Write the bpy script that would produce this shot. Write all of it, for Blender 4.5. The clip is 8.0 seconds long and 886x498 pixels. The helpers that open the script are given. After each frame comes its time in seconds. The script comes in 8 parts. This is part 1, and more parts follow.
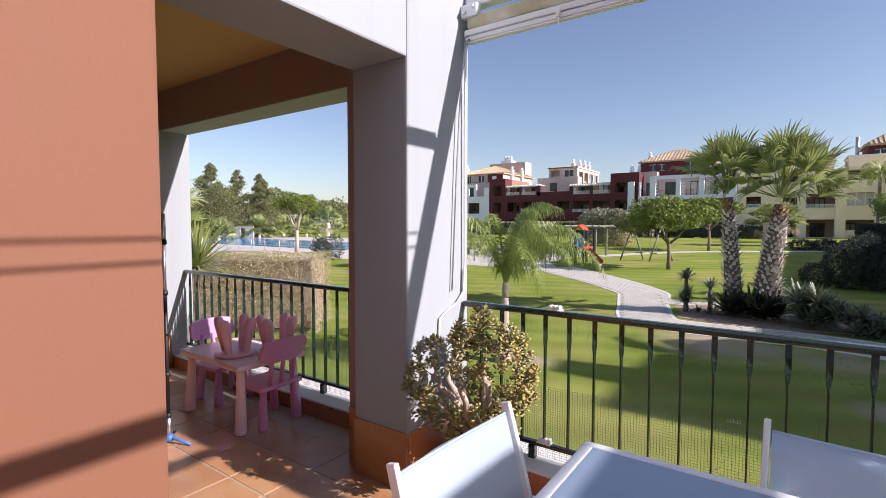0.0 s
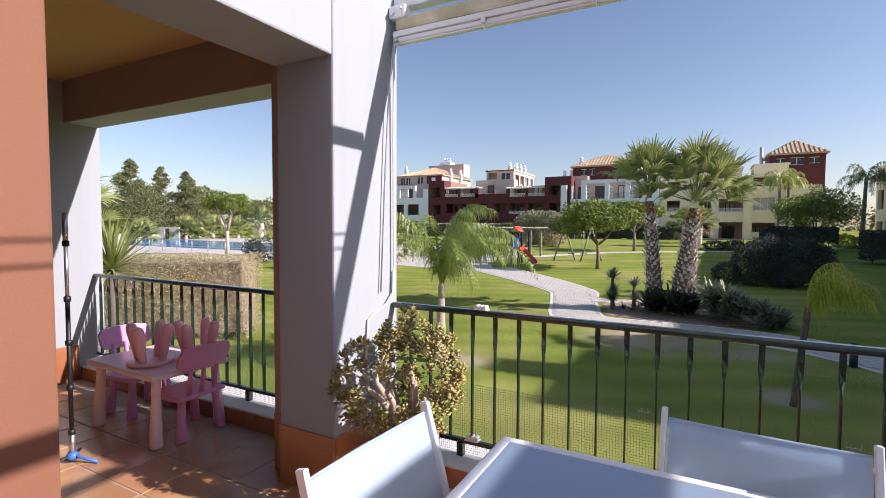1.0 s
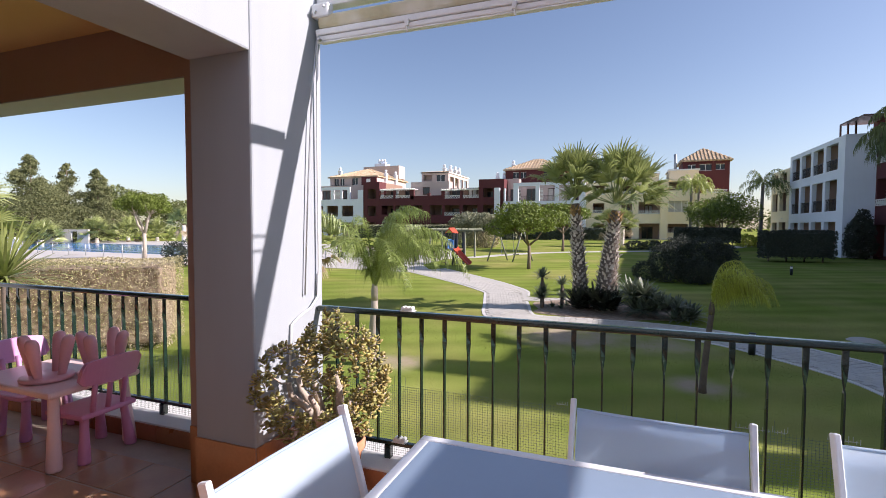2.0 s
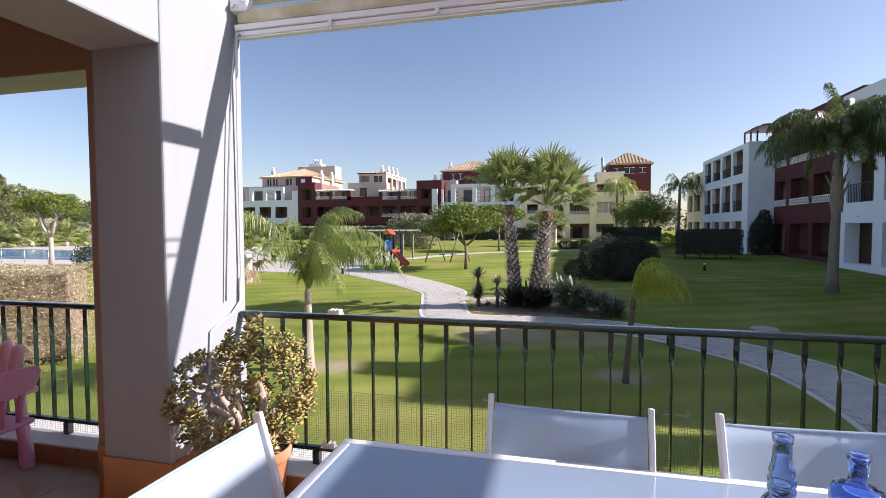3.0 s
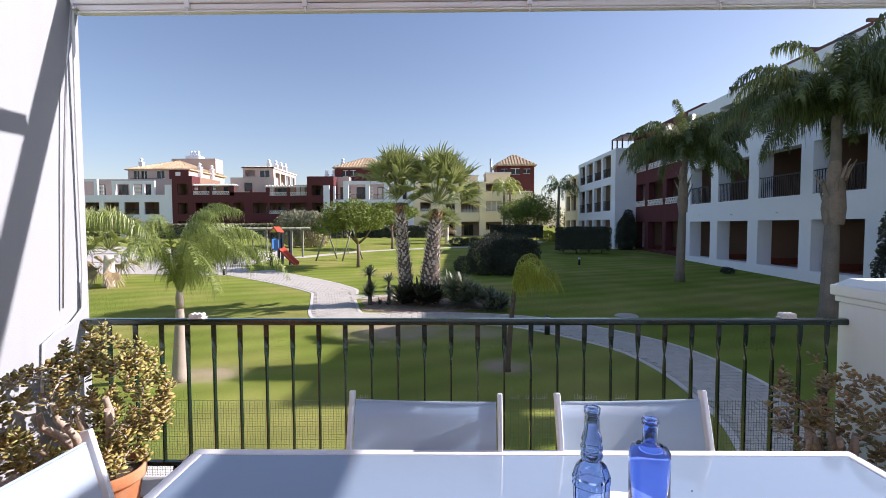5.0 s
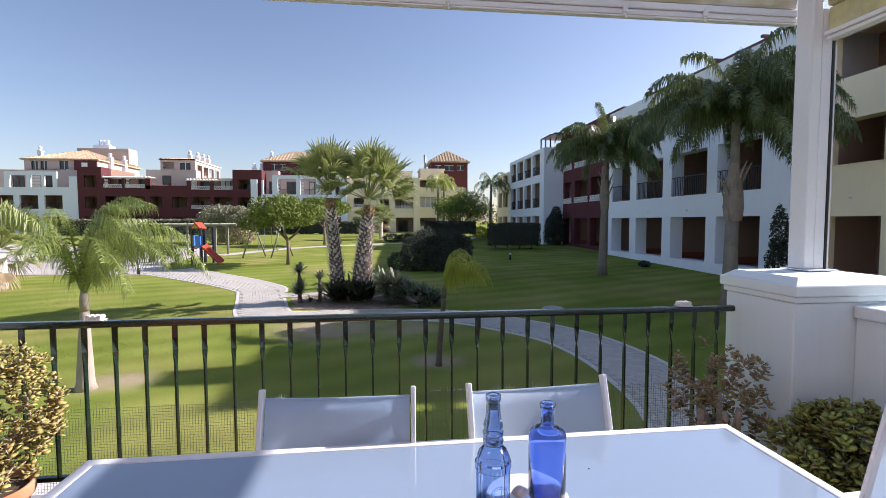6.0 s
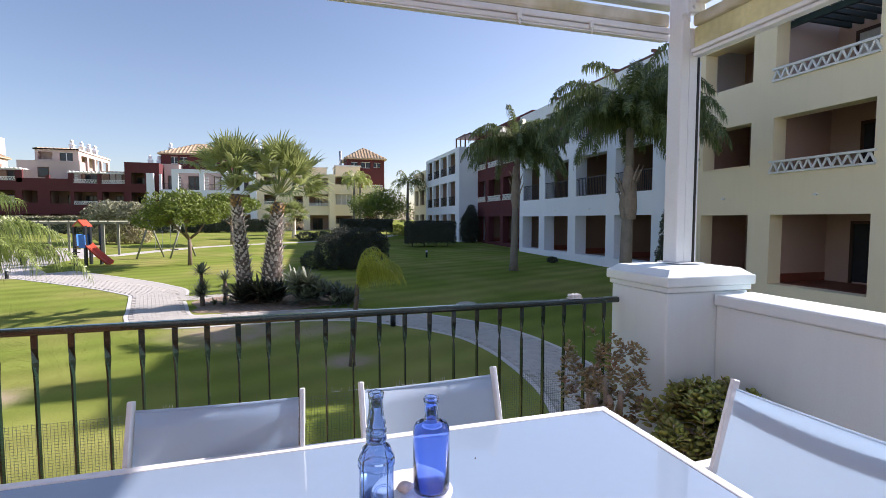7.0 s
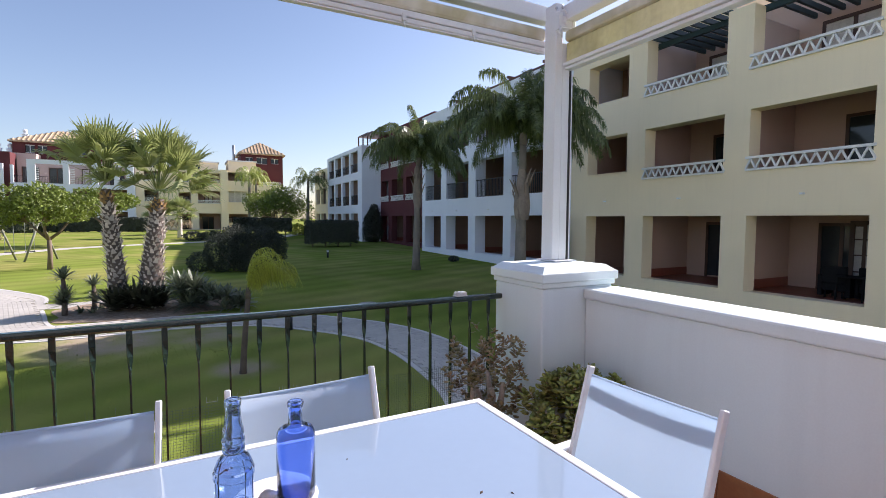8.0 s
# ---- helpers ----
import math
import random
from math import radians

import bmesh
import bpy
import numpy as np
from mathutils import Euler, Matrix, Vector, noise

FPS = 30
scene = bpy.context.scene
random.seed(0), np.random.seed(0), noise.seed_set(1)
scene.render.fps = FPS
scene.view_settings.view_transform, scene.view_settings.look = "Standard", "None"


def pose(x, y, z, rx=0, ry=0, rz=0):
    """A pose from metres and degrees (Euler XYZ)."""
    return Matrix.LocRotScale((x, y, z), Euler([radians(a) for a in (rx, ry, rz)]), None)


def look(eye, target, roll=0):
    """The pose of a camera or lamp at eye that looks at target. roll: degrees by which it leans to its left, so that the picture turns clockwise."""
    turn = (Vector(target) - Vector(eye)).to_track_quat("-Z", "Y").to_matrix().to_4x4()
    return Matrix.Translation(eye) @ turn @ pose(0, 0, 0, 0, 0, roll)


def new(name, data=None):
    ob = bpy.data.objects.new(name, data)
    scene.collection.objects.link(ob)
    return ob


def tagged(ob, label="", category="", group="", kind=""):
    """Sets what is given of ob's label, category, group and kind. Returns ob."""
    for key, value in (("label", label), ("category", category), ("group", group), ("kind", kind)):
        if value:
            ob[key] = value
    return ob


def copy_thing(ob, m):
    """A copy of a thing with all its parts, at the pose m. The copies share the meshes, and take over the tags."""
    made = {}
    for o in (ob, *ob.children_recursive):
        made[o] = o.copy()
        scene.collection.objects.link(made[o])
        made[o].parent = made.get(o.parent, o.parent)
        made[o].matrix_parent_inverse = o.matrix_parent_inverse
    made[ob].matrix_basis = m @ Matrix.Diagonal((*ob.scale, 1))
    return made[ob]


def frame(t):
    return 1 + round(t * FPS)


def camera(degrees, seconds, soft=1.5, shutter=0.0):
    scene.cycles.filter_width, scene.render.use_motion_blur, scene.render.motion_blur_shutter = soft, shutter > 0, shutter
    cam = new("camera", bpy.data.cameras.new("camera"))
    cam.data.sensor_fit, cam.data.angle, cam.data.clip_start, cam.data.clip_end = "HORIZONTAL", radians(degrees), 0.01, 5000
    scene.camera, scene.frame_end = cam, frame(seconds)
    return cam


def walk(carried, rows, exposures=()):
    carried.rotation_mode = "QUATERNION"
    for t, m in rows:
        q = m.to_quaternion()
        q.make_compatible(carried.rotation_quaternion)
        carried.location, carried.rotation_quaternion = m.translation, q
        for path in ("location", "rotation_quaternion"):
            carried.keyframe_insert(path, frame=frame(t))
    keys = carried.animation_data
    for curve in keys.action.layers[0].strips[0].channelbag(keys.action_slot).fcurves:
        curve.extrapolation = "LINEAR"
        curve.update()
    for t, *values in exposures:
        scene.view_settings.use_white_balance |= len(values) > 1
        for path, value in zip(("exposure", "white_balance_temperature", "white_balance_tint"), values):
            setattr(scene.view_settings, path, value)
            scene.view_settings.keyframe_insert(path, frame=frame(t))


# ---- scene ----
cam = camera(85.4, 8.0, 0.75)
PATH = [
    (0, (1.643, 0.117, 1.48), (0.485, 1.745, 1.377), 0.1),
    (0.5, (1.668, 0.139, 1.477), (0.611, 1.833, 1.378), 0.2),
    (1, (1.702, 0.146, 1.48), (0.757, 1.906, 1.383), 0.3),
    (1.5, (1.729, 0.155, 1.48), (0.902, 1.974, 1.387), 0.3),
    (3, (1.828, 0.163, 1.482), (1.367, 2.108, 1.397), -0.2),
    (3.5, (1.852, 0.163, 1.482), (1.502, 2.131, 1.398), -0.3),
    (4, (1.873, 0.157, 1.485), (1.632, 2.141, 1.399), -0.2),
    (4.5, (1.911, 0.153, 1.486), (1.771, 2.146, 1.396), -0.2),
    (6, (2.02, 0.132, 1.48), (2.261, 2.114, 1.367), -0.1),
    (6.5, (2.066, 0.126, 1.478), (2.464, 2.083, 1.36), -0.1),
    (7, (2.108, 0.117, 1.477), (2.682, 2.029, 1.355), 0.0),
    (7.5, (2.154, 0.099, 1.481), (2.921, 1.942, 1.357), 0.2),
    (8, (2.197, 0.068, 1.479), (3.137, 1.83, 1.356), 0.3),
]
walk(cam, [(t, look(eye, target, roll)) for t, eye, target, roll in PATH], [(0, 0.60), (3, 0.69), (6, 0.73), (8, 0.86)])

# ---- world, sun ----
SUN_TO = Vector((1.0, 0.19, 0.606)).normalized()
ELEV = math.asin(SUN_TO.z)
AZIM = math.atan2(SUN_TO.x, SUN_TO.y)
world = bpy.data.worlds.new("world")
scene.world = world
world.use_nodes = True
wn = world.node_tree
wn.nodes.clear()
w_out = wn.nodes.new("ShaderNodeOutputWorld")
w_bg = wn.nodes.new("ShaderNodeBackground")
w_sky = wn.nodes.new("ShaderNodeTexSky")
w_sky.sky_type = "NISHITA"
w_sky.sun_disc = False
w_sky.sun_elevation = ELEV
w_sky.sun_rotation = AZIM
w_sky.air_density = 1.0
w_sky.dust_density = 0.9
w_sky.ozone_density = 1.9
w_bg.inputs["Strength"].default_value = 0.102
wn.links.new(w_sky.outputs["Color"], w_bg.inputs["Color"])
wn.links.new(w_bg.outputs["Background"], w_out.inputs["Surface"])
sun_data = bpy.data.lights.new("sun", "SUN")
sun_data.energy = 5.0
sun_data.angle = radians(0.53)
sun_data.color = (1.0, 0.965, 0.93)
sun = new("sun", sun_data)
sun.matrix_world = look(SUN_TO * 60, (0, 0, 0))
scene.view_settings.use_white_balance = True
scene.view_settings.white_balance_temperature = 6620
scene.view_settings.white_balance_tint = 22

# ---- materials ----
MATS = {}


def mat(name, col, rough=0.6, var=0.12, scale=2.0, fine=70.0, bump=0.12, metal=0.0, spec=0.5, rnd=0.0, island=0.0,
        col2=None, patch=0.5, patch_scale=1.2, coat=0.0, back=0.0, alpha=1.0, streak=0.0):
    """A procedural surface: colour drifting at two scales, patches of a second colour, fine relief."""
    if name in MATS:
        return MATS[name]
    m = bpy.data.materials.new(name)
    m.use_nodes = True
    nt = m.node_tree
    b = nt.nodes["Principled BSDF"]
    geo = nt.nodes.new("ShaderNodeNewGeometry")
    n1 = nt.nodes.new("ShaderNodeTexNoise")
    n1.inputs["Scale"].default_value = scale
    n1.inputs["Detail"].default_value = 5
    n2 = nt.nodes.new("ShaderNodeTexNoise")
    n2.inputs["Scale"].default_value = fine
    n2.inputs["Detail"].default_value = 4
    nt.links.new(geo.outputs["Position"], n1.inputs["Vector"])
    nt.links.new(geo.outputs["Position"], n2.inputs["Vector"])
    val = nt.nodes.new("ShaderNodeMath")
    val.operation = "ADD"
    half = nt.nodes.new("ShaderNodeMath")
    half.operation = "MULTIPLY"
    half.inputs[1].default_value = 0.6
    nt.links.new(n2.outputs["Fac"], half.inputs[0])
    nt.links.new(n1.outputs["Fac"], val.inputs[0])
    nt.links.new(half.outputs[0], val.inputs[1])
    mr = nt.nodes.new("ShaderNodeMapRange")
    mr.inputs["From Min"].default_value = 0.45
    mr.inputs["From Max"].default_value = 1.15
    mr.inputs["To Min"].default_value = 1.0 - var
    mr.inputs["To Max"].default_value = 1.0 + var
    nt.links.new(val.outputs[0], mr.inputs["Value"])
    gain = mr.outputs["Result"]
    for on, node, sock in ((rnd, "ShaderNodeObjectInfo", "Random"), (island, "ShaderNodeNewGeometry", "Random Per Island")):
        if on:
            src = nt.nodes.new(node)
            r = nt.nodes.new("ShaderNodeMapRange")
            r.inputs["To Min"].default_value = 1.0 - on
            r.inputs["To Max"].default_value = 1.0 + on
            nt.links.new(src.outputs[sock], r.inputs["Value"])
            mul = nt.nodes.new("ShaderNodeMath")
            mul.operation = "MULTIPLY"
            nt.links.new(gain, mul.inputs[0])
            nt.links.new(r.outputs["Result"], mul.inputs[1])
            gain = mul.outputs[0]
    base = nt.nodes.new("ShaderNodeMix")
    base.data_type = "RGBA"
    base.inputs[6].default_value = (*col, 1)
    base.inputs[7].default_value = (*(col2 or col), 1)
    base.inputs[0].default_value = 0.0
    if col2:
        n3 = nt.nodes.new("ShaderNodeTexNoise")
        n3.inputs["Scale"].default_value = patch_scale
        n3.inputs["Detail"].default_value = 6
        nt.links.new(geo.outputs["Position"], n3.inputs["Vector"])
        ramp = nt.nodes.new("ShaderNodeMapRange")
        ramp.inputs["From Min"].default_value = patch - 0.1
        ramp.inputs["From Max"].default_value = patch + 0.12
        nt.links.new(n3.outputs["Fac"], ramp.inputs["Value"])
        nt.links.new(ramp.outputs["Result"], base.inputs[0])
    if streak:
        mapping = nt.nodes.new("ShaderNodeMapping")
        mapping.inputs["Scale"].default_value = (9.0, 9.0, 0.5)
        n4 = nt.nodes.new("ShaderNodeTexNoise")
        n4.inputs["Scale"].default_value = 1.0
        n4.inputs["Detail"].default_value = 5
        nt.links.new(geo.outputs["Position"], mapping.inputs["Vector"])
        nt.links.new(mapping.outputs["Vector"], n4.inputs["Vector"])
        sr = nt.nodes.new("ShaderNodeMapRange")
        sr.inputs["From Min"].default_value = 0.5
        sr.inputs["From Max"].default_value = 0.75
        sr.inputs["To Min"].default_value = 1.0
        sr.inputs["To Max"].default_value = 1.0 - streak
        nt.links.new(n4.outputs["Fac"], sr.inputs["Value"])
        mul = nt.nodes.new("ShaderNodeMath")
        mul.operation = "MULTIPLY"
        nt.links.new(gain, mul.inputs[0])
        nt.links.new(sr.outputs["Result"], mul.inputs[1])
        gain = mul.outputs[0]
    tint = nt.nodes.new("ShaderNodeVectorMath")
    tint.operation = "SCALE"
    nt.links.new(base.outputs[2], tint.inputs[0])
    nt.links.new(gain, tint.inputs["Scale"])
    nt.links.new(tint.outputs[0], b.inputs["Base Color"])
    b.inputs["Roughness"].default_value = rough
    if rough > 0.15:
        rr = nt.nodes.new("ShaderNodeMapRange")
        rr.inputs["To Min"].default_value = rough * 0.8
        rr.inputs["To Max"].default_value = min(1.0, rough * 1.2)
        nt.links.new(n1.outputs["Fac"], rr.inputs["Value"])
        nt.links.new(rr.outputs["Result"], b.inputs["Roughness"])
    b.inputs["Metallic"].default_value = metal
    b.inputs["Specular IOR Level"].default_value = spec
    b.inputs["Coat Weight"].default_value = coat
    b.inputs["Coat Roughness"].default_value = 0.05
    b.inputs["Alpha"].default_value = alpha
    if bump:
        bn = nt.nodes.new("ShaderNodeBump")
        bn.inputs["Strength"].default_value = bump
        bn.inputs["Distance"].default_value = 0.006
        nt.links.new(n2.outputs["Fac"], bn.inputs["Height"])
        nt.links.new(bn.outputs["Normal"], b.inputs["Normal"])
    if back:
        tr = nt.nodes.new("ShaderNodeBsdfTranslucent")
        nt.links.new(tint.outputs[0], tr.inputs["Color"])
        mix = nt.nodes.new("ShaderNodeMixShader")
        mix.inputs[0].default_value = back
        nt.links.new(b.outputs[0], mix.inputs[1])
        nt.links.new(tr.outputs[0], mix.inputs[2])
        nt.links.new(mix.outputs[0], nt.nodes["Material Output"].inputs["Surface"])
    MATS[name] = m
    return m


def glass(name, col, rough=0.02, ior=1.48):
    m = bpy.data.materials.new(name)
    m.use_nodes = True
    b = m.node_tree.nodes["Principled BSDF"]
    b.inputs["Base Color"].default_value = (*col, 1)
    b.inputs["Transmission Weight"].default_value = 1.0
    b.inputs["Roughness"].default_value = rough
    b.inputs["IOR"].default_value = ior
    return m


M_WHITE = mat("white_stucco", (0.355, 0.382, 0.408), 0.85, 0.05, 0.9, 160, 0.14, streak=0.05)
M_WHITE2 = mat("white_parapet_paint", (0.78, 0.88, 0.90), 0.8, 0.04, 1.4, 120, 0.09, streak=0.04)
M_RED = mat("salmon_stucco", (0.222, 0.095, 0.054), 0.85, 0.06, 1.1, 120, 0.14)
M_CEIL = mat("ochre_plaster", (0.56, 0.36, 0.15), 0.9, 0.05, 0.8, 100, 0.2)
M_BEAMIN = mat("brick_red_plaster", (0.37, 0.27, 0.235), 0.9, 0.05, 0.8, 100, 0.2)
M_FLOOR = mat("terracotta_glazed_tile", (0.42, 0.20, 0.10), 0.32, 0.14, 3.0, 60, 0.08, rnd=0.10, col2=(0.52, 0.29, 0.145), patch_scale=2.2, coat=0.15)
M_GROUT = mat("pale_grout", (0.42, 0.34, 0.27), 0.9, 0.15, 8, 150, 0.3)
M_SKIRT = mat("brown_skirting_tile", (0.33, 0.12, 0.05), 0.3, 0.16, 4.0, 70, 0.08, rnd=0.08, col2=(0.40, 0.17, 0.07), patch_scale=3, coat=0.2)
M_SILL = mat("white_sill_paint", (0.72, 0.71, 0.68), 0.6, 0.08, 3, 90, 0.2)
M_IRON = mat("dark_green_enamel", (0.010, 0.026, 0.018), 0.26, 0.2, 6, 120, 0.06, spec=0.5, coat=0.6)
M_NET = mat("green_wire_net", (0.13, 0.16, 0.11), 0.5, 0.2, 6, 50, 0)
M_NETPALE = mat("pale_net_scrap", (0.42, 0.44, 0.40), 0.6, 0.2, 6, 50, 0)
M_ALU = mat("white_powder_coated_aluminium", (0.75, 0.78, 0.80), 0.35, 0.06, 2.5, 80, 0.03)
M_SCREEN = mat("dirty_rolled_screen", (0.66, 0.63, 0.52), 0.7, 0.16, 3.5, 40, 0.1, col2=(0.48, 0.44, 0.28), patch_scale=5, streak=0.12)
# The yellow house showing through the dirty cloth is put into its colour.
M_SCREEN2 = mat("dirty_show_through_screen_cloth", (0.70, 0.68, 0.51), 0.7, 0.2, 3.0, 30, 0.1, col2=(0.56, 0.545, 0.34), patch_scale=2.5, streak=0.2, back=0.35)
M_BLACK = mat("black_rubber", (0.012, 0.012, 0.013), 0.5, 0.2, 5, 80, 0.05)
M_CHAIRF = mat("white_chair_frame", (0.77, 0.80, 0.82), 0.35, 0.04, 4, 100, 0.03)
M_MESH = mat("white_textile_mesh", (0.65, 0.765, 0.87), 0.7, 0.04, 3, 700, 0.25, back=0.54)
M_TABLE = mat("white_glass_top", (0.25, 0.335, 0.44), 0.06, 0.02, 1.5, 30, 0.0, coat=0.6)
M_PLASTIC = mat("white_plastic", (0.8, 0.8, 0.78), 0.35, 0.06, 9, 100, 0.03)
M_POT = mat("terracotta_pot_clay", (0.50, 0.20, 0.085), 0.8, 0.14, 6, 120, 0.3, col2=(0.55, 0.30, 0.18), patch_scale=6)
M_SOIL = mat("dark_soil", (0.06, 0.04, 0.028), 0.95, 0.4, 18, 90, 0.9)
M_JADE = mat("jade_leaf_yellow_green", (0.54, 0.50, 0.17), 0.45, 0.3, 5, 60, 0.05, back=0.22, rnd=0.28, island=0.28, col2=(0.58, 0.42, 0.14), patch=0.52, patch_scale=9)
M_JADE2 = mat("jade_leaf_green", (0.31, 0.36, 0.08), 0.32, 0.3, 5, 60, 0.05, rnd=0.28, island=0.28, col2=(0.24, 0.21, 0.06), patch=0.55, patch_scale=9)
M_JADE3 = mat("jade_leaf_olive_brown", (0.33, 0.28, 0.12), 0.35, 0.3, 5, 60, 0.05, rnd=0.28, island=0.28, col2=(0.34, 0.20, 0.10), patch=0.52, patch_scale=9)
M_STEM = mat("jade_grey_stem", (0.46, 0.38, 0.31), 0.8, 0.3, 14, 90, 0.5)
M_KIDP = mat("pale_pink_plastic", (0.88, 0.60, 0.58), 0.38, 0.04, 3, 60, 0.03)
M_KIDM = mat("mauve_pink_plastic", (0.70, 0.27, 0.43), 0.38, 0.05, 3, 60, 0.03)
M_KIDV = mat("lilac_plastic", (0.62, 0.30, 0.55), 0.38, 0.05, 3, 60, 0.03)
M_KIDR = mat("rose_plastic", (0.88, 0.46, 0.49), 0.35, 0.05, 3, 60, 0.03)
M_STEEL = mat("brushed_steel", (0.55, 0.55, 0.56), 0.3, 0.1, 5, 120, 0.03, metal=0.9)
M_BLUE = mat("blue_plastic", (0.05, 0.16, 0.5), 0.4, 0.1, 8, 60, 0.02)
M_SHELL = mat("sea_shell", (0.66, 0.55, 0.45), 0.5, 0.2, 40, 160, 0.2)
M_DISH = mat("white_porcelain", (0.8, 0.8, 0.78), 0.15, 0.02, 3, 40, 0)
G_BLUE = glass("cobalt_glass", (0.40, 0.55, 1.0))
G_PALE = glass("pale_blue_glass", (0.52, 0.66, 0.90))


# ---- mesh helpers ----
def box(bm, x0, x1, y0, y1, z0, z1, bev=0.0):
    vs = bmesh.ops.create_cube(bm, size=1.0)["verts"]
    for v in vs:
        v.co = Vector(((x0 + x1) / 2 + v.co.x * (x1 - x0), (y0 + y1) / 2 + v.co.y * (y1 - y0), (z0 + z1) / 2 + v.co.z * (z1 - z0)))
    if bev:
        es = list({e for v in vs for e in v.link_edges})
        bmesh.ops.bevel(bm, geom=es, offset=bev, segments=2, affect="EDGES", profile=0.5)
    return bm


def quick_boxes(rows):
    """Many plain boxes (x0, x1, y0, y1, z0, z1) as one bmesh, made fast."""
    vs, fs = [], []
    for x0, x1, y0, y1, z0, z1 in rows:
        n = len(vs)
        vs += [(x, y, z) for z in (z0, z1) for y in (y0, y1) for x in (x0, x1)]
        fs += [(n, n + 2, n + 3, n + 1), (n + 4, n + 5, n + 7, n + 6), (n, n + 1, n + 5, n + 4),
               (n + 2, n + 6, n + 7, n + 3), (n, n + 4, n + 6, n + 2), (n + 1, n + 3, n + 7, n + 5)]
    return raw(vs, fs)


def raw(vs, fs):
    me = bpy.data.meshes.new("m")
    me.from_pydata([tuple(v) for v in vs], [], fs)
    return me


def tube(bm, pts, r, n=8, cap=True, radii=None):
    """A round tube along the points."""
    pts = [Vector(p) for p in pts]
    rings = []
    for i, p in enumerate(pts):
        d = (pts[min(i + 1, len(pts) - 1)] - pts[max(i - 1, 0)]).normalized()
        a = d.orthogonal().normalized() if i == 0 else (rings[-1][1] - d * rings[-1][1].dot(d)).normalized()
        b = d.cross(a)
        rad = radii[i] if radii else r
        rings.append(([bm.verts.new(p + (a * math.cos(2 * math.pi * k / n) + b * math.sin(2 * math.pi * k / n)) * rad) for k in range(n)], a))
    for (q, _), (s, _) in zip(rings, rings[1:]):
        for k in range(n):
            f = bm.faces.new((q[k], q[(k + 1) % n], s[(k + 1) % n], s[k]))
            f.smooth = n > 5
    if cap:
        bm.faces.new(rings[0][0][::-1])
        bm.faces.new(rings[-1][0])
    return bm


def lathe(bm, prof, n=24, cx=0.0, cy=0.0, close=False):
    """A body of revolution from (radius, height) pairs."""
    rings = []
    for r, z in prof:
        rings.append([bm.verts.new((cx + r * math.cos(2 * math.pi * k / n), cy + r * math.sin(2 * math.pi * k / n), z)) for k in range(n)])
    for q, s in zip(rings, rings[1:]):
        for k in range(n):
            f = bm.faces.new((q[k], q[(k + 1) % n], s[(k + 1) % n], s[k]))
            f.smooth = True
    if close:
        bm.faces.new(rings[0][::-1])
        bm.faces.new(rings[-1])
    return bm


def mesh_of(bm, material):
    if isinstance(bm, bmesh.types.BMesh):
        me = bpy.data.meshes.new("m")
        bmesh.ops.recalc_face_normals(bm, faces=bm.faces)
        bm.to_mesh(me)
        bm.free()
    else:
        me = bm
    me.materials.append(material)
    return me


def part(name, bm, material, parent, label="", kind=""):
    ob = new(name, mesh_of(bm, material))
    ob.parent = parent
    if label or kind:
        tagged(ob, label, kind=kind)
    return ob


def piece(name, me, parent, m=None):
    ob = new(name, me)
    ob.parent = parent
    if m is not None:
        ob.matrix_basis = m
    return ob


def thing(name, label, category, at=(0, 0, 0), rz=0, group=""):
    ob = new(name)
    ob.empty_display_size = 0.1
    ob.matrix_world = pose(*at, 0, 0, rz)
    return tagged(ob, label, category, group)


def solid(name, bm, material, label, category="", kind="structure"):
    return tagged(new(name, mesh_of(bm, material)), label, category or name.split("_")[0], kind=kind)

# ---- terrace shell ----
G0 = -1.15


def gz(x, y):
    """Height of the lawn: nearly level by the terrace, rising slowly away from it."""
    return G0 + 0.017 * max(0.0, y - 8.0)


RAIL_Y = 2.65
# floor slab and tiles
floor = solid("floor", box(bmesh.new(), -3.9, 4.6, -2.4, 2.86, -0.3, -0.0035), M_GROUT, "terracotta tiled terrace floor with pale grout lines", "floor")
bm = bmesh.new()
box(bm, -3.9, 4.6, 2.6, 2.86, G0 - 0.3, -0.3)
solid("wall_base", bm, M_WHITE, "white rendered base wall under the terrace edge", "wall")

# salmon wall beside the camera, with the opening to the covered part
wall_red = solid("wall_west", box(bmesh.new(), -0.41, 0.0, -2.4, 0.86, -0.012, 3.4, 0.012), M_RED, "smooth salmon red rendered wall of the terrace", "wall")
bm = bmesh.new()
box(bm, -0.41, 0.0, 0.862, 2.098, 2.357, 3.4, 0.012)
solid("wall_beam", bm, M_WHITE, "white rendered beam over the opening", "beam")
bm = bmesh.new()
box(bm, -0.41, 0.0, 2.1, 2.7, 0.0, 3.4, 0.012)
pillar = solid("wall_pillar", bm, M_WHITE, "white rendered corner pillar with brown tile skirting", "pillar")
# covered part: ceiling, outer beam, end wall, back wall
solid("ceiling", box(bmesh.new(), -3.478, -0.412, -2.4, 2.422, 2.78, 2.9), M_CEIL, "ochre painted plaster ceiling of the covered terrace", "ceiling")
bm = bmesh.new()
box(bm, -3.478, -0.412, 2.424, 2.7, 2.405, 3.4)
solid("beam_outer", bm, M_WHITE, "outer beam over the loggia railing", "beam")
solid("trim_beam", box(bmesh.new(), -3.478, -0.412, 2.418, 2.4215, 2.412, 2.779), M_BEAMIN, "brick red painted inner side of the beam", "trim")
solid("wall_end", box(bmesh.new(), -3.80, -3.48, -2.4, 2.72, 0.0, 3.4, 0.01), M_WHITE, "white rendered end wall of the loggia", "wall")
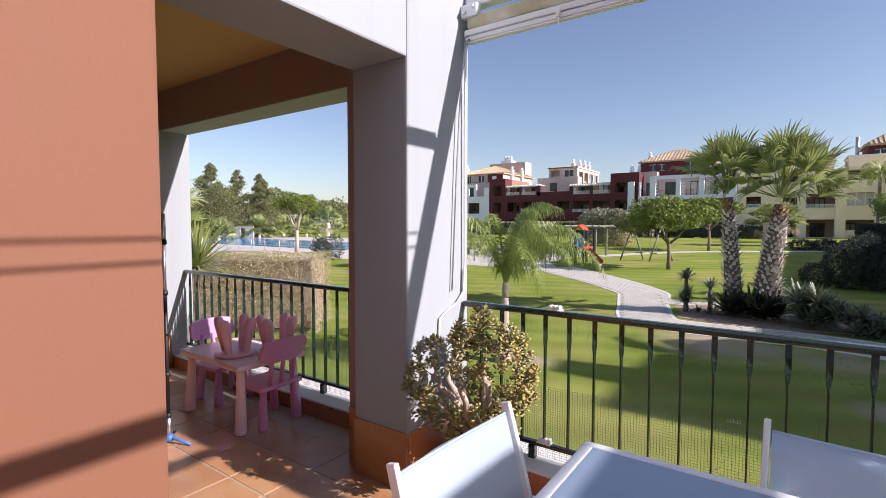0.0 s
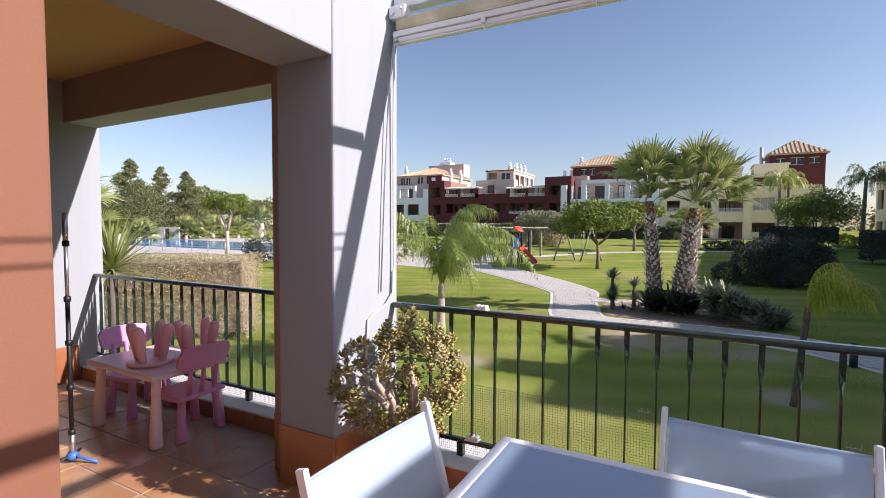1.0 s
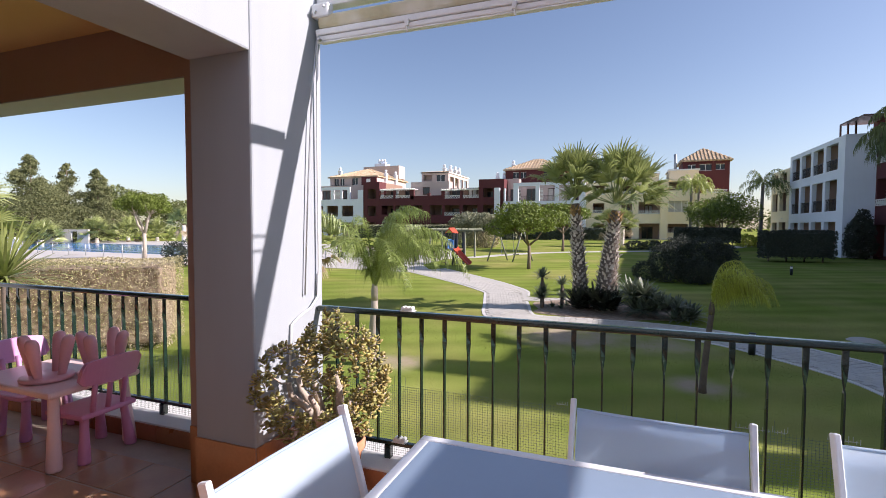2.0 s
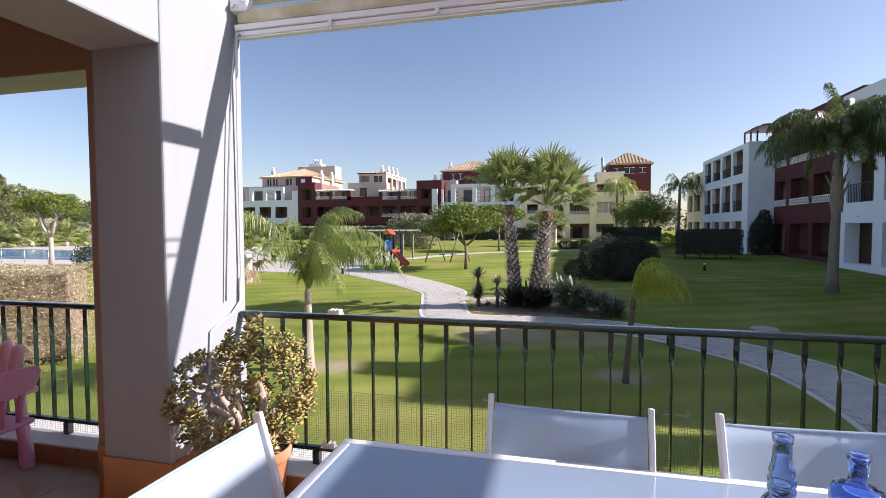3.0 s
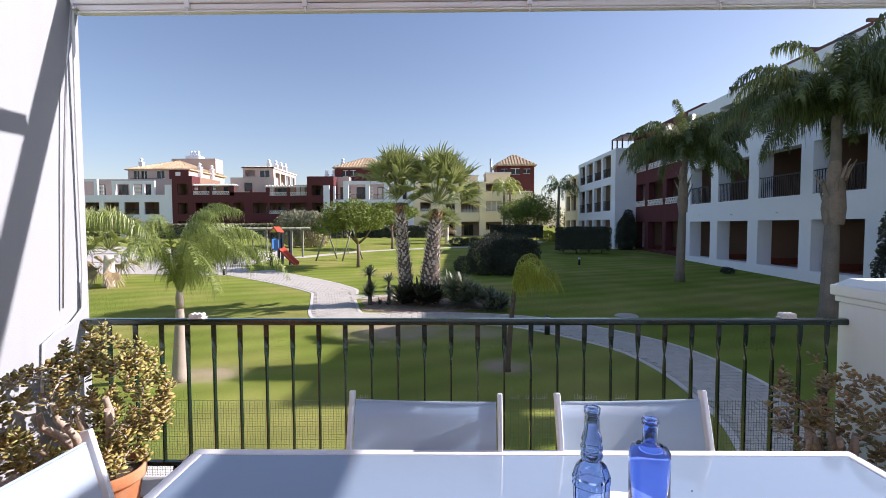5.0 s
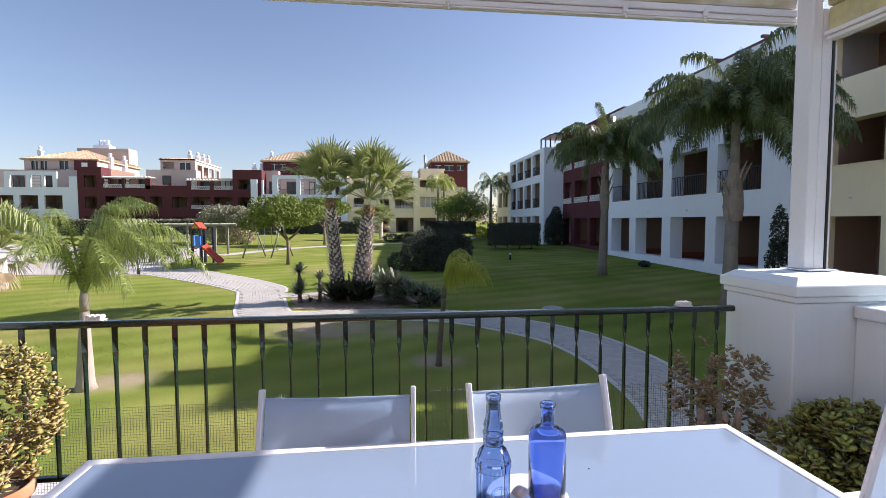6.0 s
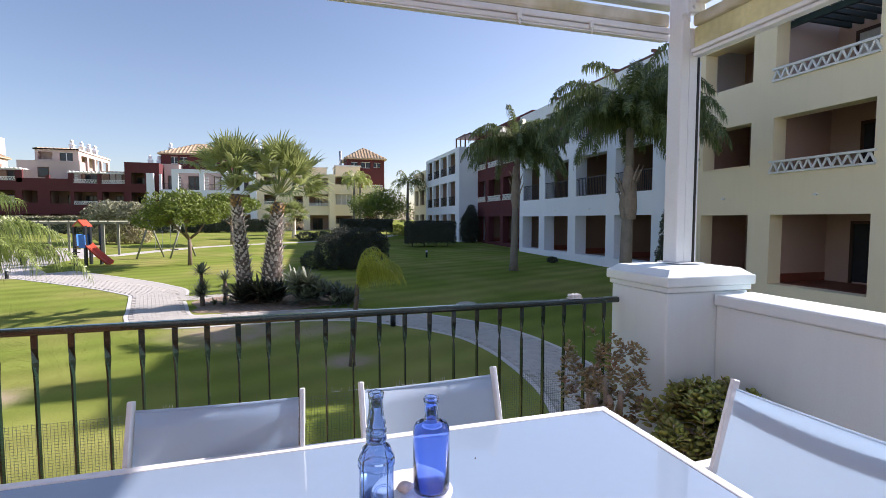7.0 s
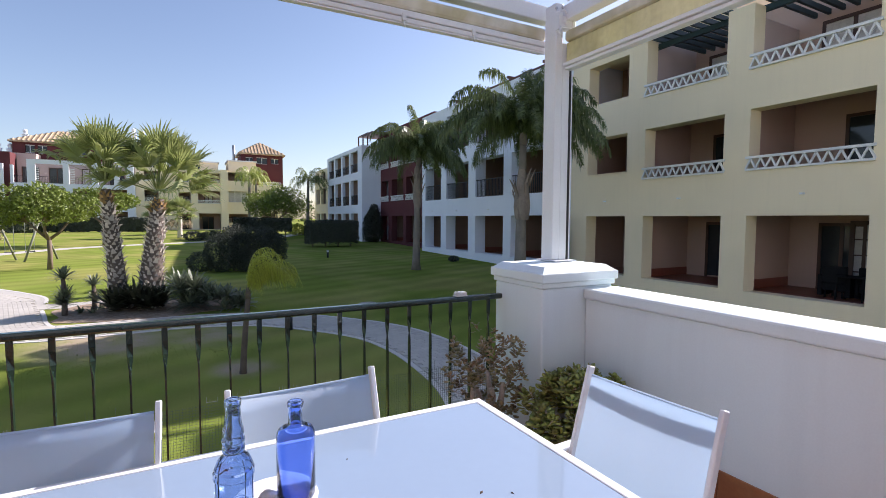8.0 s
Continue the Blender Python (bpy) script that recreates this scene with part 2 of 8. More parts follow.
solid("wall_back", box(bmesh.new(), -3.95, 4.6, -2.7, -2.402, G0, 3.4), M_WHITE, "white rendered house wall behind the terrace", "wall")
solid("wall_stub", box(bmesh.new(), -0.56, -0.412, 2.2, 2.497, 0.0, 2.404, 0.004), M_BEAMIN, "brick red painted wall stub beside the pillar", "wall")
# kerb with sill under the railing
bm = bmesh.new()
box(bm, -3.478, -0.412, 2.5, 2.82, -0.012, 0.125, 0.006)
solid("kerb_loggia", bm, M_SILL, "low white sill under the loggia railing", "sill")
bm = bmesh.new()
box(bm, 0.002, 3.998, 2.5, 2.82, -0.012, 0.125, 0.006)
solid("kerb_terrace", bm, M_SILL, "low white sill under the terrace railing", "sill")
# corner pedestal and parapet
bm = bmesh.new()
box(bm, 4.0, 4.56, 2.225, 2.70, G0, 1.08, 0.01)
pedestal = solid("wall_pedestal", bm, M_WHITE2, "white rendered corner pedestal with moulded cap", "pedestal")
bm = bmesh.new()
box(bm, 3.989, 4.571, 2.212, 2.711, 1.082, 1.112, 0.005)
box(bm, 3.974, 4.582, 2.194, 2.728, 1.114, 1.170, 0.008)
cap = bmesh.ops.create_cube(bm, size=1.0)["verts"]
for v in cap:
    top = v.co.z > 0
    k = 0.46 if top else 0.5
    v.co = Vector((4.278 + v.co.x * 2 * k * 0.58 * (0.92 if top else 1), 2.461 + v.co.y * 2 * k * 0.505 * (0.92 if top else 1), 1.204 if top else 1.171))
part("cap", bm, M_WHITE2, pedestal, "moulded white cap")
bm = bmesh.new()
box(bm, 4.335, 4.555, -2.4, 2.223, G0, 1.0, 0.006)
parapet = solid("wall_parapet", bm, M_WHITE2, "white rendered parapet wall with coping", "wall")
part("coping", box(bmesh.new(), 4.312, 4.58, -2.4, 2.223, 1.002, 1.067, 0.012), M_WHITE2, parapet, "white coping")


# ---- railings ----
def baluster_mesh(h):
    """A flat bar, broadside at the top, twisted a quarter turn below."""
    bm = bmesh.new()
    rings = []
    for k in range(13):
        z = h * (1 - k / 12)
        f = min(1.0, max(0.0, (h - z - 0.05) / 0.16))
        a = f * f * (3 - 2 * f) * math.pi / 2
        c, s = math.cos(a), math.sin(a)
        ring = []
        for px, py in ((-0.0125, -0.004), (0.0125, -0.004), (0.0125, 0.004), (-0.0125, 0.004)):
            ring.append(bm.verts.new((px * c - py * s, px * s + py * c, z)))
        rings.append(ring)
    for q, r in zip(rings, rings[1:]):
        for k in range(4):
            bm.faces.new((q[k], q[(k + 1) % 4], r[(k + 1) % 4], r[k]))
    return mesh_of(bm, M_IRON)


def railing(x0, x1, first, label):
    rail = thing("railing", label, "railing", (0, RAIL_Y, 0))
    part("top_rail", box(bmesh.new(), x0, x1, -0.026, 0.026, 0.965, 1.0, 0.012), M_IRON, rail)
    part("bottom_rail", box(bmesh.new(), x0, x1, -0.016, 0.016, 0.205, 0.228, 0.004), M_IRON, rail)
    me = baluster_mesh(0.738)
    x = first
    while x < x1 - 0.03:
        if x > x0 + 0.03:
            piece("baluster", me, rail, pose(x, 0, 0.2275))
        x += 0.1397
    feet = [x0 + 0.7 * (x1 - x0), x0 + 0.12 * (x1 - x0)]
    for fx in feet:
        part("foot", box(bmesh.new(), fx - 0.02, fx + 0.02, -0.02, 0.02, 0.1255, 0.2045, 0.003), M_IRON, rail)
    wires = []
    n = int((x1 - x0) / 0.0142)
    for k in range(n):
        xx = x0 + 0.01 + k * 0.0142
        top = 0.555 + 0.02 * noise.noise((xx * 2.3, 0, 1)) + 0.05 * (random.random() < 0.04)
        wires.append((xx, xx + 0.0011, 0.0275, 0.0286, 0.13, top))
    for k in range(30):
        zz = 0.135 + k * 0.0142
        wires.append((x0 + 0.01, x1 - 0.01, 0.0287, 0.0298, zz, zz + 0.0011))
    # torn ends of the net standing out above its edge
    scraps = []
    for sx in (1.47, 2.28, 2.37, 2.43, 2.63, 2.69, 2.85):
        if x0 < sx < x1:
            for k in range(5):
                xx = sx + 0.013 * k - 0.02 + 0.004 * random.random()
                scraps.append((xx, xx + 0.0018, 0.028, 0.0300, 0.553 + 0.012 * random.random(), 0.570 + 0.022 * random.random()))
            scraps.append((sx - 0.022, sx + 0.03, 0.0285, 0.0303, 0.5625, 0.5642))
    if scraps:
        part("torn_net_edge", quick_boxes(scraps), M_NETPALE, rail, "pale torn net ends", "stuff")
    part("wire_net", quick_boxes(wires), M_NET, rail, "green wire net tied to the lower bars", "stuff")
    return rail


railing(0.002, 4.03, 0.416 - 2 * 0.1397, "dark green iron railing with twisted flat balusters and wire net")
railing(-3.478, -0.414, -1.444 - 15 * 0.1397, "dark green iron loggia railing with twisted flat balusters")


# ---- awning frame ----
frame_thing = thing("awning_frame", "white aluminium awning frame with rolled screens, weathered", "awning")
part("post", box(bmesh.new(), 4.302, 4.363, 2.50, 2.61, 1.2165, 2.86, 0.008), M_ALU, frame_thing)
part("post_guide", box(bmesh.new(), 4.3645, 4.426, 2.504, 2.58, 1.2165, 2.62, 0.004), M_ALU, frame_thing)
part("seal", box(bmesh.new(), 4.4275, 4.441, 2.502, 2.56, 1.2165, 2.60), M_BLACK, frame_thing, "black rubber seal")
part("seal_strip", box(bmesh.new(), 4.4425, 4.450, 2.50, 2.56, 1.2165, 2.43), M_ALU, frame_thing)
part("post_foot", box(bmesh.new(), 4.285, 4.47, 2.45, 2.64, 1.2102, 1.2163, 0.001), M_ALU, frame_thing)
part("front_channel", box(bmesh.new(), 0.02, 4.324, 2.625, 2.695, 2.588, 2.617, 0.006), M_ALU, frame_thing)
part("front_track", box(bmesh.new(), 0.02, 4.324, 2.615, 2.705, 2.619, 2.654, 0.006), M_ALU, frame_thing)
part("drip_edge", box(bmesh.new(), 0.02, 4.324, 2.630, 2.652, 2.578, 2.587, 0.002), M_ALU, frame_thing)
part("front_screen_roll", box(bmesh.new(), 0.03, 4.324, 2.62, 2.72, 2.656, 2.742, 0.02), M_SCREEN, frame_thing, "grey beige rolled screen")
part("front_beam", box(bmesh.new(), 0.002, 4.4, 2.65, 2.73, 2.80, 2.90, 0.008), M_ALU, frame_thing)
part("side_channel", box(bmesh.new(), 4.375, 4.43, -2.4, 2.495, 2.446, 2.466, 0.005), M_ALU, frame_thing)
part("side_track", box(bmesh.new(), 4.36, 4.44, -2.4, 2.495, 2.468, 2.490, 0.005), M_ALU, frame_thing)
part("side_screen_roll", box(bmesh.new(), 4.366, 4.436, -2.4, 2.495, 2.620, 2.690, 0.018), M_SCREEN, frame_thing, "grey beige rolled side screen")
part("side_screen_cloth", box(bmesh.new(), 4.388, 4.414, -2.4, 2.495, 2.492, 2.618, 0.004), M_SCREEN2, frame_thing, "dirty screen cloth, yellow house showing through put into its colour")
part("side_beam", box(bmesh.new(), 4.36, 4.44, -2.4, 2.648, 2.75, 2.85, 0.008), M_ALU, frame_thing)
for rx, rh, ry in ((1.40, 0.070, 1.4), (3.27, 0.066, -2.4)):
    part("rafter", box(bmesh.new(), rx - 0.03, rx + 0.03, ry, 2.618, 2.765, 2.765 + rh, 0.006), M_ALU, frame_thing)
part("guide_rod", box(bmesh.new(), 2.145, 2.155, -2.4, 2.618, 2.730, 2.740, 0.003), M_ALU, frame_thing)
part("guide_rod", box(bmesh.new(), 2.06, 2.07, -2.4, 2.614, 2.602, 2.612, 0.003), M_ALU, frame_thing)
for cx, cy, cz in ((4.385, 2.50, 2.745), (0.06, 2.63, 2.77)):
    bm = bmesh.new()
    box(bm, cx - 0.06, cx + 0.06, cy - 0.03, cy + 0.03, cz - 0.05, cz + 0.03, 0.012)
    tube(bm, [(cx - 0.03, cy - 0.045, cz - 0.02), (cx - 0.03, cy - 0.03, cz - 0.02)], 0.012, 10)
    tube(bm, [(cx + 0.03, cy - 0.045, cz + 0.005), (cx + 0.03, cy - 0.03, cz + 0.005)], 0.009, 10)
    part("bracket", bm, M_ALU, frame_thing)
for bx, by, bz in ((4.33, 2.495, 2.90), (4.395, 2.495, 2.89), (4.30, 2.495, 2.82), (4.352, 2.495, 2.835), (4.41, 2.495, 2.82)):
    part("bolt", tube(bmesh.new(), [(bx, by - 0.004, bz), (bx, by + 0.006, bz)], 0.009, 8), M_STEEL, frame_thing)
for hx in (4.305, 4.42):
    bm = bmesh.new()
    box(bm, hx - 0.012, hx + 0.012, 2.462, 2.499, 2.68, 2.79, 0.005)
    tube(bm, [(hx, 2.47, 2.79), (hx + 0.02, 2.455, 2.80), (hx + 0.045, 2.46, 2.785)], 0.008, 6)
    tube(bm, [(hx, 2.465, 2.70), (hx - 0.01, 2.455, 2.66), (hx + 0.01, 2.46, 2.63)], 0.006, 6)
    part("roll_holder", bm, M_ALU, frame_thing)
bm = bmesh.new()
tube(bm, [(4.415, 2.50, 2.60), (4.40, 2.485, 2.57), (4.43, 2.485, 2.575)], 0.012, 8)
part("eyelet", bm, M_STEEL, frame_thing)
for kx in (0.62, 1.22, 2.35, 3.30, 3.76):
    bm = bmesh.new()
    box(bm, kx - 0.012, kx + 0.012, 2.605, 2.624, 2.59, 2.63, 0.003)
    tube(bm, [(kx, 2.615, 2.59), (kx + 0.004, 2.612, 2.555)], 0.005, 6)
    part("screen_clip", bm, M_ALU, frame_thing)
bm = bmesh.new()
tube(bm, [(0.03, 2.62, 2.62), (0.022, 2.625, 2.0), (0.022, 2.63, 1.25), (0.02, 2.62, 1.06), (0.018, 2.55, 1.0), (0.012, 2.45, 0.965), (0.012, 2.38, 0.93), (0.012, 2.36, 0.7)], 0.007, 6)
part("cord", bm, M_PLASTIC, frame_thing, "white pull cord along the wall")
bm = bmesh.new()
tube(bm, [(0.05, 2.59, 2.60), (0.03, 2.565, 2.3), (0.02, 2.53, 1.7), (0.015, 2.50, 1.08)], 0.0045, 6)
part("cord", bm, M_STEEL, frame_thing, "thin grey cord")
part("cord_weight", box(bmesh.new(), 0.008, 0.028, 2.622, 2.642, 1.07, 1.2, 0.004), M_PLASTIC, frame_thing)
bm = bmesh.new()
lathe(bm, [(0.006, -0.016), (0.011, -0.008), (0.011, 0.008), (0.006, 0.016)], 12, close=True)
k = part("cord_hook", bm, M_STEEL, frame_thing)
k.matrix_basis = pose(0.06, 2.60, 2.585, 90)


# ---- small clips on the rails ----
def rail_clip(x, z):
    c = thing("rail_clip", "small white plastic clip light on the railing", "clip light", (x, RAIL_Y, z), group="clips on the railing")
    bm = bmesh.new()
    for dx in (-0.024, 0.0, 0.024):
        tube(bm, [(dx, -0.022, 0.0165), (dx, 0.022, 0.0165)], 0.0115, 12)
    part("holder", bm, M_PLASTIC, c)
    part("clip_base", box(bmesh.new(), -0.042, 0.042, -0.026, 0.026, 0.0, 0.006, 0.002), M_PLASTIC, c)
    return c


rail_clip(0.61, 1.0005)
rail_clip(3.70, 1.0005)
rail_clip(0.56, 0.2285)


# ---- furniture ----
table = thing("dining_table", "white aluminium garden table with pale glass top", "table", (2.17, 1.14, 0))
TX, TY = 1.04, 0.513
bm = bmesh.new()
box(bm, -TX, TX, TY - 0.034, TY, 0.735, 0.77, 0.005)
box(bm, -TX, TX, -TY, -TY + 0.034, 0.735, 0.77, 0.005)
box(bm, -TX, -TX + 0.034, -TY + 0.034, TY - 0.034, 0.735, 0.7698, 0.005)
box(bm, TX - 0.034, TX, -TY + 0.034, TY - 0.034, 0.735, 0.7698, 0.005)
part("table_frame", bm, M_CHAIRF, table)
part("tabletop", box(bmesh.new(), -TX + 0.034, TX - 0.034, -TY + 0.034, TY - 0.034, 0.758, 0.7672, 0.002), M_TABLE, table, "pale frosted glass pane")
for sx in (-1, 1):
    for sy in (-1, 1):
        part("leg", box(bmesh.new(), sx * (TX - 0.04) - 0.03, sx * (TX - 0.04) + 0.03, sy * (TY - 0.04) - 0.03, sy * (TY - 0.04) + 0.03, 0.0, 0.734, 0.006), M_CHAIRF, table)


def garden_chair():
    """Stacking armchair: tubular frame, slung textile seat and back. Faces local -y, base at the origin."""
    c = thing("garden_chair", "white garden armchair with textile mesh back", "chair", group="chairs round the table")
    for sx in (-1, 1):
        x = sx * 0.245
        bm = bmesh.new()
        back = [(x, -0.26, 0.40), (x, 0.05, 0.395), (x, 0.115, 0.44), (x, 0.165, 0.62), (x, 0.215, 0.80), (x, 0.256, 0.935)]
        rings = []
        for i, p in enumerate(back):
            d = (Vector(back[min(i + 1, 5)]) - Vector(back[max(i - 1, 0)])).normalized()
            n = Vector((1, 0, 0)).cross(d)
            rings.append([bm.verts.new(Vector(p) + Vector((1, 0, 0)) * a * 0.008 + n * b * 0.016) for a, b in ((-1, -1), (1, -1), (1, 1), (-1, 1))])
        for q, r in zip(rings, rings[1:]):
            for k in range(4):
                bm.faces.new((q[k], q[(k + 1) % 4], r[(k + 1) % 4], r[k]))
        bm.faces.new(rings[0])
        bm.faces.new(rings[-1][::-1])
        bmesh.ops.bevel(bm, geom=[e for e in bm.edges], offset=0.003, segments=1, affect="EDGES")
        part("side_frame", bm, M_CHAIRF, c)
        xo = sx * 0.276
        part("front_leg", tube(bmesh.new(), [(xo, -0.24, 0.002), (xo, -0.215, 0.40), (xo, -0.20, 0.62)], 0.014, 8), M_CHAIRF, c)
        part("rear_leg", tube(bmesh.new(), [(xo, 0.30, 0.002), (xo, 0.22, 0.36), (xo, 0.19, 0.45)], 0.014, 8), M_CHAIRF, c)
        part("armrest", box(bmesh.new(), xo - 0.022, xo + 0.022, -0.24, 0.235, 0.622, 0.645, 0.008), M_CHAIRF, c)
    part("crossbar", box(bmesh.new(), -0.232, 0.232, -0.27, -0.245, 0.375, 0.398, 0.004), M_CHAIRF, c)
    for nm, prof in (("backrest", [(0.124, 0.47), (0.149, 0.56), (0.174, 0.65), (0.202, 0.75), (0.231, 0.85), (0.247, 0.905)]),
                     ("seat", [(-0.26, 0.414), (-0.16, 0.408), (-0.06, 0.404), (0.04, 0.406), (0.09, 0.418)])):
        vs, fs = [], []
        nx = 13
        for side in (0, 1):
            for j, (y, z) in enumerate(prof):
                for i in range(nx):
                    u = -1 + 2 * i / (nx - 1)
                    sag = (1 - u * u) * 0.022
                    if nm == "backrest":
                        vs.append((u * 0.233, y + sag + side * 0.0025, z - (sag * 0.5 if j == len(prof) - 1 else 0)))
                    else:
                        vs.append((u * 0.233, y, z - sag + side * 0.0025))
        m = nx * len(prof)
        for j in range(len(prof) - 1):
            for i in range(nx - 1):
                a = j * nx + i
                fs += [(a, a + 1, a + nx + 1, a + nx), (m + a, m + a + nx, m + a + nx + 1, m + a + 1)]
        for i in range(nx - 1):
            a = (len(prof) - 1) * nx + i
            fs += [(i, m + i, m + i + 1, i + 1), (a, a + 1, m + a + 1, m + a)]
        me = raw(vs, fs)
        for p in me.polygons:
            p.use_smooth = True
        sheet = part(nm, me, M_MESH, c)
        if nm == "backrest":
            bm = bmesh.new()
            tube(bm, [(-0.233 + 0.466 * i / 12, 0.249 + 0.022 * (1 - (-1 + i / 6) ** 2), 0.905 - 0.011 * (1 - (-1 + i / 6) ** 2)) for i in range(13)], 0.0042, 6)
            part("hem", bm, M_MESH, sheet)
    # bowed bar behind the sling
    bm = bmesh.new()
    rings = []
    for i in range(13):
        u = -1 + i / 6
        y = 0.252 + 0.052 * (1 - u * u)
        rings.append([bm.verts.new((u * 0.233, y + a, 0.858 + b)) for a, b in ((-0.006, -0.016), (0.006, -0.016), (0.006, 0.016), (-0.006, 0.016))])
    for q, r in zip(rings, rings[1:]):
        for k in range(4):
            bm.faces.new((q[k], q[(k + 1) % 4], r[(k + 1) % 4], r[k]))
    part("back_bar", bm, M_CHAIRF, c)
    return c


chair = garden_chair()
chair.matrix_world = pose(1.852, 1.46, 0.0, 0, 0, -3.0)
copy_thing(chair, pose(2.558, 1.467, 0.0, 0, 0, 3.5))
copy_thing(chair, pose(3.28, 1.105, 0.0, 0, 0, -86.6))
copy_thing(chair, pose(1.20, 1.15, 0.0, 0, 0, 86.5))


# ---- bottles on a dish ----
dish = thing("dish", "round white porcelain dish on the table", "dish", (2.375, 1.285, 0.7675))
part("bowl", lathe(bmesh.new(), [(0.001, 0.0), (0.080, 0.0), (0.103, 0.014), (0.105, 0.016), (0.102, 0.018), (0.080, 0.006), (0.001, 0.005)], 40), M_DISH, dish)
b1 = thing("glass_bottle", "pale blue square decanter bottle with ringed neck", "bottle", (2.283, 1.262, 0.7745))
bm = bmesh.new()


def squared(r, z, sq):
    """A ring between a circle (0) and a chamfered square (1)."""
    pts = []
    for k in range(24):
        a = 2 * math.pi * (k + 0.5) / 24
        c, s = math.cos(a), math.sin(a)
        m = max(abs(c), abs(s), (abs(c) + abs(s)) * 0.78)
        rad = r * ((1 - sq) + sq / m)
        pts.append((rad * c, rad * s, z))
    return pts


def lofted(bm, rows):
    rings = [[bm.verts.new(p) for p in squared(*row)] for row in rows]
    for i, (q, s) in enumerate(zip(rings, rings[1:])):
        for k in range(24):
            f = bm.faces.new((q[k], q[(k + 1) % 24], s[(k + 1) % 24], s[k]))
            f.smooth = rows[i][2] < 0.5
    bm.faces.new(rings[0][::-1])
    bm.faces.new(rings[-1])
    return bm


lofted(bm, [(0.034, 0.0, 1), (0.037, 0.006, 1), (0.037, 0.098, 1), (0.0395, 0.102, 1), (0.0395, 0.118, 1), (0.037, 0.122, 1), (0.037, 0.126, 1),
            (0.030, 0.146, 0.7), (0.019, 0.158, 0.2), (0.0215, 0.163, 0), (0.0225, 0.170, 0), (0.0215, 0.176, 0), (0.0185, 0.179, 0), (0.0225, 0.184, 0), (0.0225, 0.192, 0),
            (0.0185, 0.198, 0), (0.021, 0.206, 0), (0.0195, 0.216, 0), (0.0165, 0.226, 0), (0.0155, 0.240, 0), (0.0145, 0.268, 0), (0.0165, 0.270, 0), (0.0165, 0.283, 0), (0.012, 0.286, 0), (0.0105, 0.280, 0),
            (0.0105, 0.230, 0), (0.015, 0.215, 0), (0.016, 0.165, 0), (0.026, 0.145, 0.7), (0.033, 0.124, 1), (0.033, 0.008, 1), (0.031, 0.006, 1)])
body = part("bottle_body", bm, G_PALE, b1)
bm = bmesh.new()
for r in (0.018, 0.013):
    lathe(bm, [(r - 0.0015, 0.0), (r, 0.0016), (r + 0.0015, 0.0)], 28)
med = part("medallion", bm, G_PALE, body)
med.matrix_basis = pose(0.0, -0.0368, 0.055, 90)
b1.matrix_world = pose(2.281, 1.262, 0.7745, 0, 0, 8) @ Matrix.Diagonal((1.15, 1.15, 1.0, 1))
b2 = thing("glass_bottle", "cobalt blue round apothecary bottle with long neck", "bottle", (2.427, 1.285, 0.7745))
bm = bmesh.new()
lathe(bm, [(0.001, 0.004), (0.03, 0.0), (0.045, 0.004), (0.0475, 0.01), (0.0475, 0.156), (0.0465, 0.168), (0.041, 0.178), (0.028, 0.184), (0.0185, 0.188), (0.0175, 0.195), (0.0170, 0.232),
           (0.0200, 0.234), (0.0205, 0.243), (0.0185, 0.247), (0.0125, 0.247), (0.0120, 0.240), (0.0120, 0.19), (0.0155, 0.184), (0.038, 0.174), (0.043, 0.166), (0.0445, 0.154), (0.0445, 0.012), (0.040, 0.007), (0.001, 0.009)], 32)
part("bottle_body", bm, G_BLUE, b2)
shell = thing("sea_shell", "small beige spiral sea shell in the dish", "shell", (2.355, 1.29, 0.774))
bm = bmesh.new()
prof = [(0.001, -0.02), (0.011, -0.012), (0.017, 0.0), (0.015, 0.01), (0.013, 0.012), (0.010, 0.019), (0.008, 0.021), (0.005, 0.028), (0.001, 0.033)]
lathe(bm, prof, 18)
for v in bm.verts:
    v.co = Vector((v.co.z, v.co.y, v.co.x * 0.9 + 0.0165))
part("shell_body", bm, M_SHELL, shell)


# ---- succulents in pots ----
def leaf_mesh(material, length=0.026, width=0.018, thick=0.005):
    ring = [(0.0, 0.0), (0.35, 0.40), (0.72, 0.5), (1.0, 0.2), (1.0, -0.2), (0.72, -0.5), (0.35, -0.40)]
    vs = [(a * length, b * width, 0.0015 * a) for a, b in ring] + [(0.62 * length, 0, thick * 0.75), (0.6 * length, 0, -thick * 0.4)]
    fs = []
    for k in range(7):
        fs += [(k, (k + 1) % 7, 7), ((k + 1) % 7, k, 8)]
    me = raw(vs, fs)
    for p in me.polygons:
        p.use_smooth = True
    me.materials.append(material)
    return me


def join_copies(me, mats):
    """One mesh out of many placed copies of a small one."""
    n = len(me.vertices)
    co = np.array([tuple(v.co) for v in me.vertices])
    tri = [tuple(p.vertices) for p in me.polygons]
    vs, fs = [], []
    for i, m in enumerate(mats):
        a = np.array(m)
        vs.append(co @ a[:3, :3].T + a[:3, 3])
        fs += [tuple(v + i * n for v in t) for t in tri]
    out = raw(np.concatenate(vs).tolist(), fs)
    for p in out.polygons:
        p.use_smooth = True
    return out


